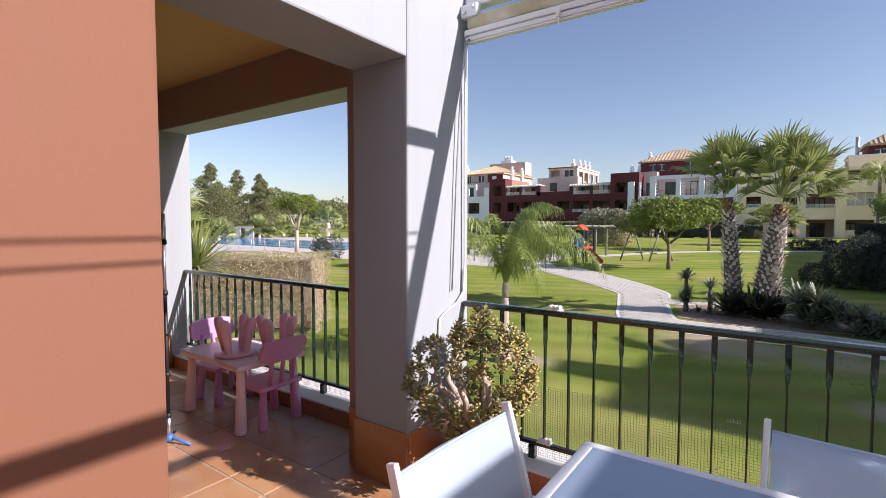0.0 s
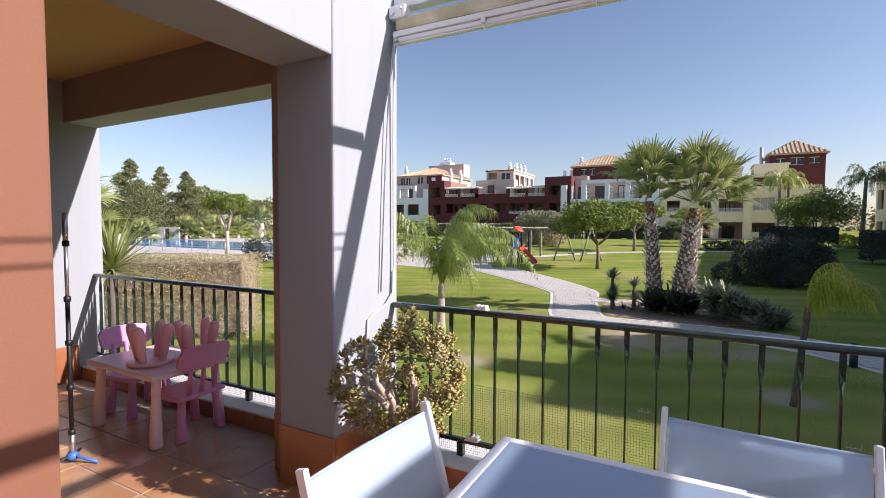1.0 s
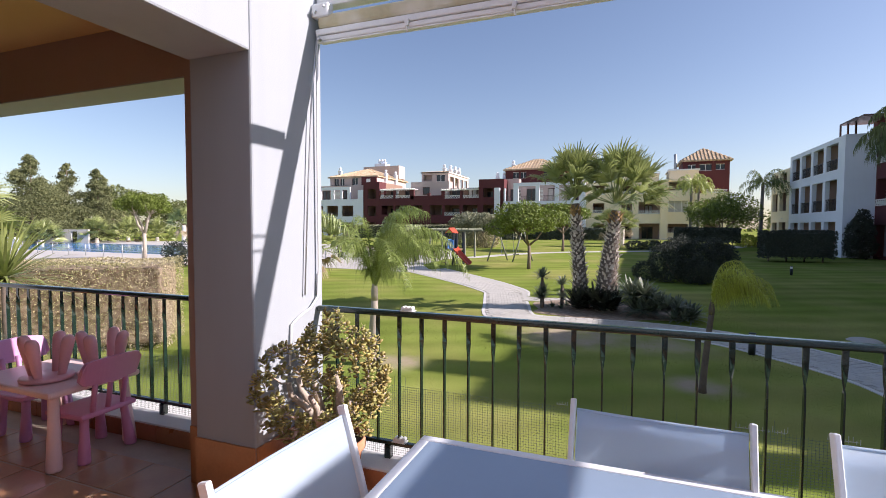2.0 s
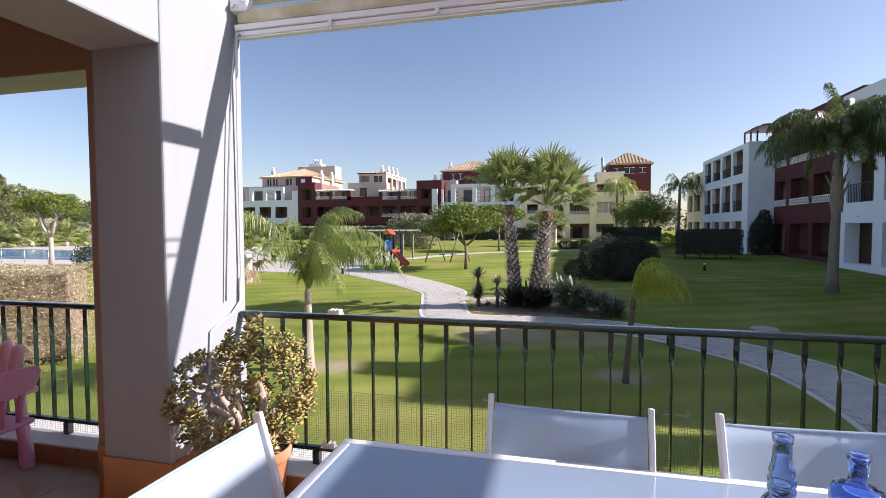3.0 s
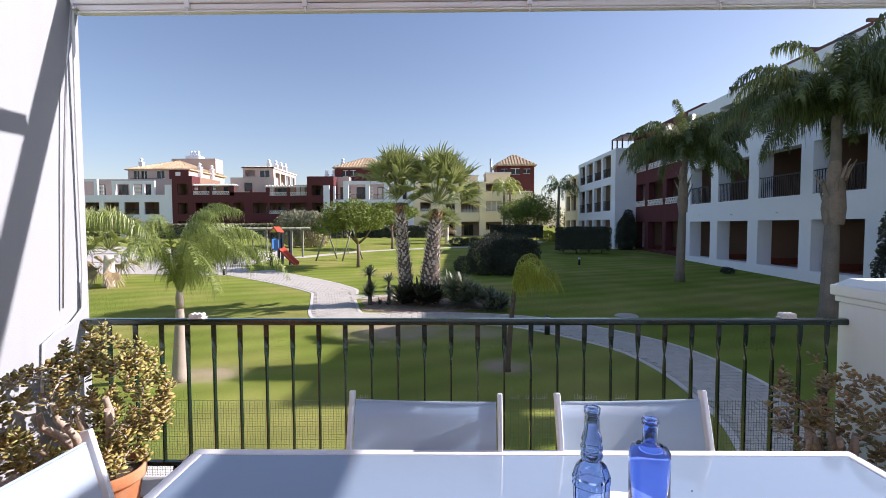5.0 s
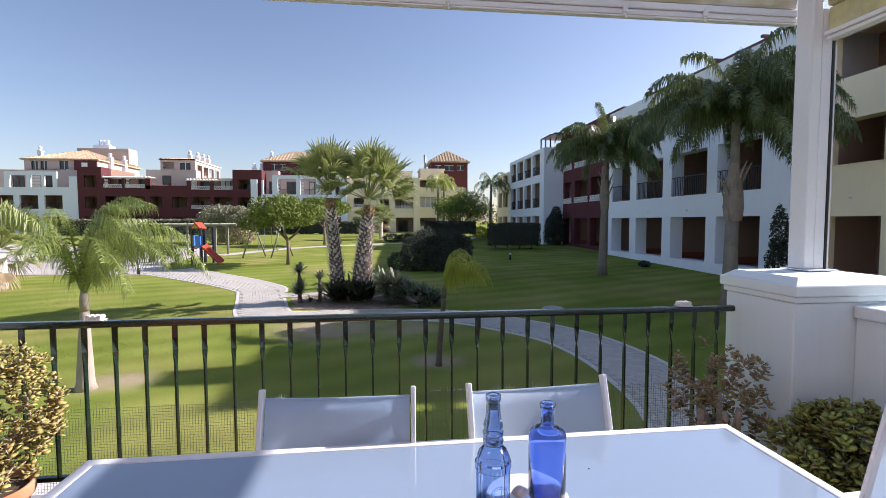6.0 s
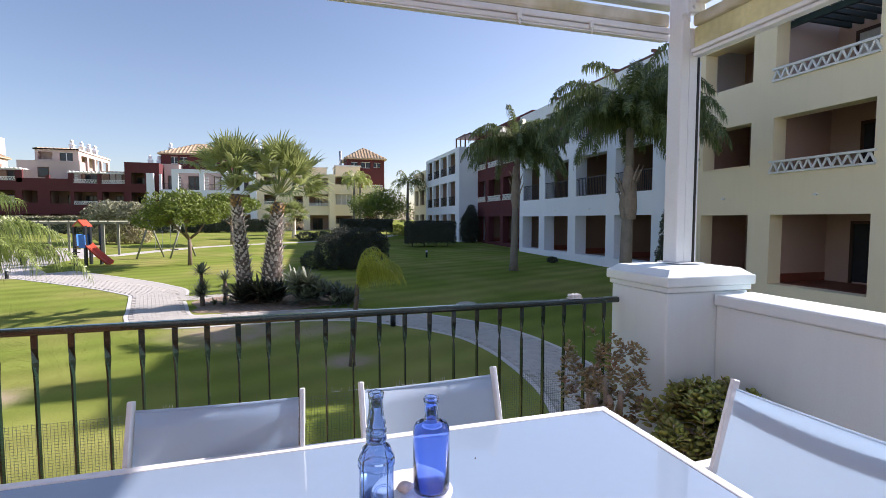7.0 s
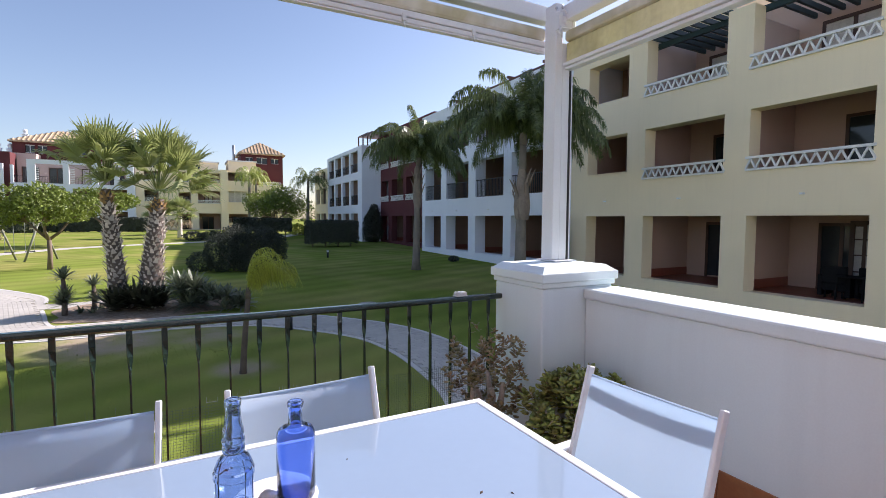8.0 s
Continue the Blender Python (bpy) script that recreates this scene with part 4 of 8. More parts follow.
MAIN = smooth_line([(-14.0, 29.0), (-8.3, 23.85), (-4.6, 20.45), (-3.0, 18.7), (-2.5, 18.0), (-2.28, 17.3), (-1.72, 15.2), (-1.5, 14.3), (-1.15, 13.55), (-0.5, 13.25), (0.6, 13.25), (2.4, 13.25), (4.0, 12.75), (5.3, 11.5), (6.1, 10.3), (6.42, 8.9), (6.42, 7.5), (6.2, 6.05), (5.6, 4.5), (4.9, 3.3)], 16)
HALF = 0.67
path_main = solid("path_main", ribbon(MAIN, HALF, 0.004), M_PBED, "winding garden path of grey pavers with pale kerbs", "path")
for line in (offset_line(MAIN, -HALF - 0.04), [p for p in offset_line(MAIN, HALF + 0.04) if p.y < 16.4]):
    part("kerb", ribbon(line, 0.045, 0.014, 0.1), M_KERB, path_main)
# the path widens towards the playground
FLARE = [(p, 0.20 + 0.11 * (p.y - 17.0)) for p in offset_line(MAIN, HALF) if 17.2 < p.y < 25.0]
flare_side = [p + Vector((0.70, 0.71, 0)) * w for p, w in FLARE]
vs = [(p.x, p.y, gz(p.x, p.y) + 0.009) for p, w in FLARE] + [(q.x, q.y, gz(q.x, q.y) + 0.009) for q in flare_side]
nf = len(FLARE)
part("path_flare", raw(vs, [(k, k + 1, nf + k + 1, nf + k) for k in range(nf - 1)]), M_PAVE, path_main)
part("kerb", ribbon(flare_side, 0.045, 0.014, 0.1), M_KERB, path_main)
SPUR = smooth_line([(-2.0, 17.1), (-1.2, 16.85), (-0.4, 16.9), (0.4, 17.1)], 8)
solid("path_spur", ribbon(SPUR, 0.42, 0.007), M_PAVE, "short paved spur behind the palm bed", "path")
BACK = smooth_line([(-9.0, 33.5), (-4.5, 40.5), (3.0, 45.0), (9.0, 49.0), (16.0, 62.0)], 12)
path_back = solid("path_back", ribbon(BACK, 0.6, 0.006), M_PAVE, "pale paved path across the far lawn", "path")
PLAZA = [(-21.0, 24.6), (-11.0, 23.5), (-8.6, 23.2), (-8.2, 24.6), (-9.9, 27.5), (-10.0, 31.0), (-9.2, 34.0), (-11.5, 40.0), (-20.0, 43.0), (-31.0, 44.0), (-30.0, 30.0)]
np_ = len(PLAZA)
vs = [(x, y, gz(x, y) + 0.010) for x, y in PLAZA] + [(x, y, gz(x, y) - 0.05) for x, y in PLAZA]
solid("plaza", raw(vs, [tuple(range(np_))] + [(k, k + np_, (k + 1) % np_ + np_, (k + 1) % np_) for k in range(np_)]), M_PLAZA, "pale concrete play area paving", "plaza")
# mulch bed under the palms
bed = []
for k in range(40):
    a = 2 * math.pi * k / 40
    r = 1 + 0.08 * math.sin(3 * a + 1) + 0.05 * math.sin(7 * a)
    c, d = math.cos(a), math.sin(a)
    bed.append((1.25 + 2.25 * r * math.copysign(abs(c) ** 0.7, c), 15.48 + 1.36 * r * math.copysign(abs(d) ** 0.7, d)))
vs = [(x, y, gz(x, y) + 0.012) for x, y in bed] + [(x, y, gz(x, y) - 0.05) for x, y in bed] + [(1.25, 15.75, gz(1, 15.75) + 0.10)]
fs = [(k, (k + 1) % 40, 80) for k in range(40)] + [(k, k + 40, (k + 1) % 40 + 40, (k + 1) % 40) for k in range(40)]
solid("flower_bed", raw(vs, fs), M_BARK, "bark mulch bed round the palms", "bed")


# grass blades over the nearer lawn
def near_line(px, py, line, half):
    lx = np.array([[p.x, p.y] for p in line])
    d = np.min((px[:, None] - lx[None, :, 0]) ** 2 + (py[:, None] - lx[None, :, 1]) ** 2, axis=1)
    return d < half * half


def grass(x0, x1, y0, y1, per_m2, height, width, seed):
    """Upright blades, one triangle each, thin where the turf is worn."""
    rg = np.random.RandomState(seed)
    n = int((x1 - x0) * (y1 - y0) * per_m2)
    px, py = rg.uniform(x0, x1, n), rg.uniform(y0, y1, n)
    keep = np.abs(px) < 3.5 + 1.05 * py
    keep &= (np.abs(px - 1.25) / 2.35) ** 3 + (np.abs(py - 15.5) / 1.45) ** 3 > 1.0
    for cx, cy, rad in ((0.6, 11.9, 1.5), (2.6, 11.7, 1.1), (3.02, 8.98, 0.55), (-2.5, 8.2, 0.7)):
        keep &= ((px - cx) ** 2 + (py - cy) ** 2 > rad * rad) | (rg.rand(n) < 0.3)
    keep &= rg.rand(n) < np.clip((20.5 - py) / 7.0, 0.0, 1.0)
    px, py = px[keep], py[keep]
    dense = [smooth for smooth in MAIN]
    out = np.zeros(len(px), bool)
    for k in range(0, len(px), 20000):
        out[k:k + 20000] = near_line(px[k:k + 20000], py[k:k + 20000], dense, HALF + 0.13)
    px, py = px[~out], py[~out]
    n = len(px)
    a = rg.uniform(0, 2 * np.pi, n)
    h = height * rg.uniform(0.55, 1.25, n)
    w = width * rg.uniform(0.6, 1.2, n)
    pz = G0 + 0.017 * np.maximum(0.0, py - 8.0)
    lx, ly = rg.normal(0, 1.3, n) * h, rg.normal(0, 1.3, n) * h
    v = np.empty((n, 3, 3))
    v[:, 0] = np.stack([px - np.cos(a) * w, py - np.sin(a) * w, pz - 0.005], 1)
    v[:, 1] = np.stack([px + np.cos(a) * w, py + np.sin(a) * w, pz - 0.005], 1)
    v[:, 2] = np.stack([px + lx, py + ly, pz + h], 1)
    me = bpy.data.meshes.new("m")
    me.vertices.add(3 * n)
    me.vertices.foreach_set("co", v.ravel())
    me.loops.add(3 * n)
    me.loops.foreach_set("vertex_index", np.arange(3 * n))
    me.polygons.add(n)
    me.polygons.foreach_set("loop_start", np.arange(n) * 3)
    me.update(calc_edges=True)
    return me


M_GRASS = mat("grass_blade", (0.19, 0.24, 0.050), 0.7, 0.2, 0.5, 9, 0.0, spec=0.05, island=0.22, back=0.36, col2=(0.31, 0.31, 0.10), patch=0.52, patch_scale=0.28)
for args in ((-8.5, 9.5, 3.2, 10.0, 2600, 0.011, 0.0035, 1), (-13.0, 13.0, 10.0, 20.0, 520, 0.02, 0.008, 2)):
    g = new("grass", grass(*args))
    g.data.materials.append(M_GRASS)
    tagged(g, "short mown green grass blades", "grass", kind="stuff")


# pool with its deck
def quad_slab(c, lift, thick):
    vs = [(x, y, gz(x, y) + lift) for x, y in c] + [(x, y, gz(x, y) + lift - thick) for x, y in c]
    return raw(vs, [(0, 1, 2, 3), (0, 4, 5, 1), (1, 5, 6, 2), (2, 6, 7, 3), (3, 7, 4, 0)])


solid("pool_deck", quad_slab([(-66, 18), (-20, 23.0), (-26, 47), (-84, 47)], 0.02, 0.1), M_PLAZA, "pale pool deck paving", "deck")
solid("pool_water", quad_slab([(-55, 29.5), (-29, 28.6), (-34.5, 38.5), (-70, 41)], 0.035, 0.05), M_WATER, "blue swimming pool water", "pool")


# ---- plants ----
def cards(centres, size, rng, up=0.3, aspect=0.5):
    """Small pointed leaves, each bent along its middle, at the given places."""
    vs, fs = [], []
    for c in centres:
        s = size * rng.uniform(0.6, 1.3)
        a = Vector((rng.gauss(0, 1), rng.gauss(0, 1), rng.gauss(0, 1) + up)).normalized()
        b = a.orthogonal().normalized()
        b.rotate(Matrix.Rotation(rng.uniform(0, 6.28), 3, a))
        d = a.cross(b)
        c = Vector(c)
        n = len(vs)
        vs += [c - b * s * 0.5, c + d * s * aspect * 0.5 + a * s * 0.1, c + b * s * 0.5, c - d * s * aspect * 0.5 + a * s * 0.1]
        fs += [(n, n + 1, n + 2), (n, n + 2, n + 3)]
    return raw(vs, fs)


def blade(vs, fs, pts, side, w0):
    """A tapering strip along the points."""
    n = len(vs)
    m = len(pts)
    for i, p in enumerate(pts):
        w = w0 * (1 - (i / (m - 1)) ** 2.2) if i < m - 1 else 0.0
        if i < m - 1:
            vs += [p - side * w, p + side * w]
        else:
            vs.append(p)
    for i in range(m - 2):
        k = n + 2 * i
        fs.append((k, k + 1, k + 3, k + 2))
    k = n + 2 * (m - 2)
    fs.append((k, k + 1, k + 2))


def fan_leaf(vs, fs, base, way, petiole, size, rng, droop):
    """One costapalmate leaf: long stalk, a pleated blade folded to a shallow V, and free hanging tips."""
    way = way.normalized()
    up = Vector((0, 0, 1))
    side = way.cross(up)
    side = side.normalized() if side.length > 0.05 else Vector((1, 0, 0))
    side.rotate(Matrix.Rotation(rng.uniform(-0.8, 0.8), 3, way))
    nrm = side.cross(way).normalized()
    tip = base + way * petiole - up * petiole * 0.10 * (1 - way.z)
    blade(vs, fs, [base, base.lerp(tip, 0.5) + nrm * 0.03, tip + way * 0.02], side, 0.024)
    blade(vs, fs, [base, base.lerp(tip, 0.5) + nrm * 0.03, tip + way * 0.02], nrm, 0.010)
    n = 23
    cup = rng.uniform(0.25, 0.7)
    spread = rng.uniform(1.45, 1.85)
    hub = len(vs)
    vs.append(tip)
    rim, tips = [], []
    for k in range(2 * n + 1):
        a = (-1 + k / n) * spread
        s = math.sin(a)
        d = (way * math.cos(a) + side * s * math.cos(cup) + nrm * abs(s) * math.sin(cup)).normalized()
        L = size * (0.60 + 0.40 * math.cos(a * 0.8))
        fold = (0.022 if k % 2 else -0.016) * size
        rim.append(len(vs))
        vs.append(tip + d * L * 0.44 + nrm * fold - up * L * droop * 0.06)
        if k % 2:
            L *= rng.uniform(0.82, 1.12)
            sag = droop + rng.uniform(0.0, 0.16)
            stray = Vector((rng.uniform(-1, 1), rng.uniform(-1, 1), rng.uniform(-1, 1))) * 0.05 * size
            tips.append((k, tip + d * L * 0.72 - up * L * sag * 0.30 + stray * 0.6,
                         tip + d * L * 1.03 - up * L * (sag + 0.04) + stray, d.cross(nrm).normalized()))
    for q, r in zip(rim, rim[1:]):
        fs.append((hub, q, r))
    for k, p2, p3, cs in tips:
        m = len(vs)
        vs += [p2 - cs * 0.021 * size, p2 + cs * 0.021 * size, p3]
        fs += [(rim[k - 1], rim[k], m), (rim[k], m + 1, m), (rim[k], rim[k + 1], m + 1), (m, m + 1, m + 2)]


def trunk_mesh(pts, radii, n=16, wob=0.0, rng=None):
    bm = bmesh.new()
    tube(bm, pts, 0, n, radii=radii)
    if wob:
        for v in bm.verts:
            k = 1 + wob * noise.noise(v.co * 3.0)
            c = min(pts, key=lambda p: abs(p[2] - v.co.z))
            v.co.x = c[0] + (v.co.x - c[0]) * k
            v.co.y = c[1] + (v.co.y - c[1]) * k
    return bm


def fan_palm(at, height, lean, r0, r1, leaves, size, seed, label, boots=150, low=0.12, stalk=1.0):
    rng = random.Random(seed)
    palm = thing("fan_palm", label, "palm", at, group="fan palms")
    pts = [(lean[0] * (k / 8) ** 1.3, lean[1] * (k / 8) ** 1.3, height * k / 8) for k in range(9)]
    rad = [r0 * 1.12 + (r1 - r0 * 1.12) * (k / 8) for k in range(9)]
    trunk = part("trunk", trunk_mesh(pts, rad, 14), M_TRUNK_D if boots else M_TRUNK_W, palm)
    if boots:
        vs = [(0, -0.066, 0), (0, 0.066, 0), (0.085, -0.040, 0.12), (0.08, 0.022, 0.14), (0.022, -0.06, 0.0), (0.022, 0.06, 0), (0.15, -0.022, 0.17)]
        fs = [(0, 2, 3, 1), (2, 6, 3), (4, 5, 3, 2), (0, 4, 2), (1, 3, 5), (0, 1, 5, 4)]
        boot = raw(vs, fs)
        boot.materials.append(M_TRUNK_W)
        fresh = boot.copy()
        fresh.materials.clear()
        fresh.materials.append(M_BOOTNEW)
        for k in range(boots):
            f = (k + 0.5) / boots
            a = k * 2.39996
            i = min(7, int(f * 8))
            c = Vector(pts[i]).lerp(Vector(pts[i + 1]), f * 8 - i)
            r = rad[i] + (rad[i + 1] - rad[i]) * (f * 8 - i) - 0.01
            s = rng.uniform(0.45, 0.95)
            piece("leaf_base", fresh if f > 0.90 else boot, trunk, pose(c.x + r * math.cos(a), c.y + r * math.sin(a), c.z - 0.06, rng.uniform(-16, 16), rng.uniform(-14, 22), math.degrees(a) + rng.uniform(-14, 14)) @ Matrix.Diagonal((s, s * rng.uniform(0.8, 1.2), s, 1)))
    top = Vector(pts[-1])
    vs, fs = [], []
    for k in range(leaves):
        a = k * 2.39996 + rng.uniform(-0.2, 0.2)
        e = 1.46 - (k / leaves) ** 0.9 * (1.46 + low) + rng.uniform(-0.12, 0.12)
        way = (Vector((math.cos(a) * math.cos(e), math.sin(a) * math.cos(e), math.sin(e))) + Vector((lean[0], lean[1], 0)) * 0.8).normalized()
        fan_leaf(vs, fs, top + way * 0.12 + Vector((0, 0, 0.16)), way, size * stalk * rng.uniform(0.85, 1.15), size * rng.uniform(0.80, 1.0), rng, 0.02 + 0.30 * (k / leaves) ** 2)
    part("crown", raw(vs, fs), M_FAN, palm)
    vs, fs = [], []
    for k in range(0 if boots else leaves // 6):
        a = k * 2.39996 + 0.7
        e = -0.35 - rng.uniform(0, 0.7)
        way = Vector((math.cos(a) * math.cos(e), math.sin(a) * math.cos(e), math.sin(e)))
        fan_leaf(vs, fs, top + way * 0.12, way, size * 0.6, size * 0.75, rng, 0.5)
    if vs:
        part("dry_foliage", raw(vs, fs), M_FANDRY, palm, "dry straw-coloured hanging leaves", "stuff")
    return palm


def feather_palm(name, at, height, lean, r0, r1, fronds, length, seed, label, material, wind=(0, 0), leaflet=0.42, droop=0.9, per=46, lo=-0.35, hi=1.35, wide=1.0, sheath=None, hang=1.0, bark=None):
    """A queen palm: smooth trunk, arching fronds with hanging leaflets."""
    rng = random.Random(seed)
    palm = thing(name, label, "palm", at)
    pts = [(lean[0] * (k / 9) ** 1.4, lean[1] * (k / 9) ** 1.4, height * k / 9) for k in range(10)]
    rad = [r0 * (1.25 if k == 0 else 1.0) + (r1 - r0) * (k / 9) for k in range(10)]
    part("trunk", trunk_mesh(pts, rad, 14), bark or M_TRUNK_Q, palm)
    top = Vector(pts[-1])
    if sheath:
        # swollen collar of old leaf bases part-way up the trunk
        z0, z1, rs = sheath
        bm = lathe(bmesh.new(), [(r0 * 0.9, z0), (rs * 0.85, z0 + 0.12), (rs, z0 + 0.4), (rs * 0.85, z0 + 0.65 * (z1 - z0)), (r1 * 1.25, z1), (r1 * 0.9, z1 + 0.1)], 22)
        cx = lean[0] * 0.55
        for v in bm.verts:
            k = 1 + 0.16 * noise.noise(Vector((v.co.x * 5, v.co.y * 5, v.co.z * 2 + seed)))
            v.co = Vector((v.co.x * k + cx, v.co.y * k, v.co.z))
        collar = part("leaf_base_collar", bm, M_SHEATH, palm, "swollen collar of old leaf bases")
        for k in range(9):
            a = k * 2.39996
            o = Vector((math.cos(a), math.sin(a), 0))
            f = 0.3 + 0.7 * rng.random()
            b = Vector((cx, 0, z0 + (z1 - z0) * f * 0.8)) + o * rs * 0.75
            part("leaf_stub", tube(bmesh.new(), [b, b + o * 0.09 + Vector((0, 0, 0.22)), b + o * 0.22 + Vector((0, 0, 0.36 + 0.2 * rng.random()))], 0, 5, radii=[0.05, 0.035, 0.012]), M_SHEATH, collar)
    part("crownshaft", trunk_mesh([top, top + Vector((0, 0, length * 0.09)), top + Vector((0, 0, length * 0.2))], [r1 * 1.05, r1 * 1.1, r1 * 0.35], 12), bark or M_TRUNK_Q, palm)
    vs, fs = [], []
    for k in range(fronds):
        a = k * 2.39996 + rng.uniform(-0.25, 0.25)
        e = hi - (hi - lo) * (k / fronds) ** 0.8 + rng.uniform(-0.12, 0.12)
        d = Vector((math.cos(a) * math.cos(e), math.sin(a) * math.cos(e), math.sin(e)))
        d = (d + Vector((wind[0], wind[1], 0)) * (0.4 + 0.6 * rng.random())).normalized()
        L = length * rng.uniform(0.8, 1.08)
        flat = Vector((d.x, d.y, 0))
        flat = flat.normalized() if flat.length > 0.05 else Vector((1, 0, 0))
        spine = []
        p = top + Vector((0, 0, length * 0.1))
        v = d.copy()
        m = 14
        for i in range(m + 1):
            spine.append(p.copy())
            p = p + v * (L / m)
            v = (v + Vector((wind[0] * 0.05, wind[1] * 0.05, -droop * (0.035 + 0.21 * (i / m) ** 1.2))) + flat * 0.012).normalized()
        side0 = flat.cross(Vector((0, 0, 1))).normalized()
        blade(vs, fs, spine, side0, 0.02 * length / 3 + 0.006)
        for j in range(per):
            f = 0.14 + 0.86 * (j + rng.random() * 0.5) / per
            i = min(m - 1, int(f * m))
            q = spine[i].lerp(spine[i + 1], f * m - i)
            t = (spine[i + 1] - spine[i]).normalized()
            ll = leaflet * length * (0.35 + 0.65 * math.sin(math.pi * min(0.97, f * 0.9 + 0.1))) * rng.uniform(0.75, 1.1)
            for s in (-1, 1):
                out = (side0 * s * rng.uniform(0.45, 1.0) + t * rng.uniform(0.2, 0.8) + Vector((0, 0, rng.uniform(-0.6, 0.95)))).normalized()
                g = Vector((wind[0] * 0.35, wind[1] * 0.35, -1.0))
                q1 = q + out * ll * (0.40 - 0.12 * hang) + g * ll * (0.05 + 0.05 * hang)
                q2 = q + out * ll * (0.66 - 0.26 * hang) + g * ll * (0.24 + 0.20 * hang)
                q3 = q + out * ll * (0.80 - 0.34 * hang) + g * ll * (0.5 + 0.34 * hang + 0.2 * rng.random())
                blade(vs, fs, [q, q1, q2, q3], t, wide * (0.010 * length ** 0.5 * rng.uniform(0.8, 1.3) + 0.002))
    part("crown", raw(vs, fs), material, palm)
    return palm


def crown_points(rng, blobs, n):
    """Points in the shells of several ellipsoids."""
    out = []
    tot = sum(b[3] * b[4] for b in blobs)
    for cx, cy, cz, rx, rz in blobs:
        for _ in range(int(n * rx * rz / tot)):
            d = Vector((rng.gauss(0, 1), rng.gauss(0, 1), rng.gauss(0, 1))).normalized()
            r = rng.uniform(0.45, 1.0) ** 0.5 * (1 + 0.22 * noise.noise(d * 2.4 + Vector((cx, cy, cz))))
            out.append((cx + d.x * r * rx, cy + d.y * r * rx, cz + d.z * r * rz))
    return out


def leafy_tree(name, at, height, crown_r, crown_h, leaves, leaf, seed, label, material, clumps=16, trunk_r=0.1, fork=0.35, flat=0.5, category="tree", bark=None):
    rng = random.Random(seed)
    tree = thing(name, label, category, at)
    blobs = []
    for k in range(clumps):
        a = k * 2.39996
        r = crown_r * math.sqrt((k + 0.5) / clumps) * 0.80
        z = height - crown_h * (0.35 + 0.5 * (r / crown_r) ** 2) + rng.uniform(-0.15, 0.15) * crown_h
        s = crown_r * rng.uniform(0.26, 0.42)
        blobs.append((r * math.cos(a), r * math.sin(a), z, s, s * flat * 1.4))
    bm = bmesh.new()
    fz = height * fork
    tube(bm, [(0, 0, -0.05), (0.02, 0.01, fz * 0.5), (0, 0.02, fz)], 0, 10, radii=[trunk_r * 1.25, trunk_r, trunk_r * 0.9])
    part("trunk", bm, bark or M_WOOD, tree)
    bm = bmesh.new()
    limbs = []
    for k in range(4):
        a = k * 1.571 + rng.uniform(-0.4, 0.4)
        e = Vector((math.cos(a) * crown_r * 0.34, math.sin(a) * crown_r * 0.34, fz + (height - crown_h * 0.75 - fz) * 0.75))
        m1 = Vector((0, 0.02, fz - 0.05)).lerp(e, 0.5) + Vector((rng.uniform(-1, 1), rng.uniform(-1, 1), -0.6)) * crown_r * 0.05
        tube(bm, [(0, 0.02, fz - 0.05), m1, e], 0, 7, radii=[trunk_r * 0.8, trunk_r * 0.6, trunk_r * 0.42])
        limbs.append(e)
    for cx, cy, cz, s, _ in blobs:
        e = Vector((cx, cy, cz - s * 0.1))
        o = min(limbs, key=lambda q: (q - e).length)
        m1 = o.lerp(e, 0.5) + Vector((rng.uniform(-1, 1), rng.uniform(-1, 1), 0.4)) * crown_r * 0.05
        tube(bm, [o - Vector((0, 0, 0.03)), m1, e], 0, 6, radii=[trunk_r * 0.34, trunk_r * 0.2, trunk_r * 0.06])
    part("branch_work", bm, bark or M_WOOD, tree, kind="stuff")
    part("crown", cards(crown_points(rng, blobs, leaves), leaf, rng), material, tree)
    return tree


def shrub(name, at, blobs, leaves, leaf, seed, label, material, up=0.3):
    """A dense shrub: woody core and a skin of small leaves."""
    rng = random.Random(seed)
    s = thing(name, label, "shrub", at)
    part("foliage", cards(crown_points(rng, blobs, leaves), leaf, rng, up), material, s)
    bm = bmesh.new()
    for cx, cy, cz, rx, rz in blobs:
        tube(bm, [(cx * 0.3, cy * 0.3, -0.05), (cx * 0.7, cy * 0.7, max(0.05, cz * 0.5)), (cx, cy, cz)], 0, 5, radii=[0.04, 0.03, 0.012])
    part("branch_work", bm, M_WOOD, s, kind="stuff")
    return s


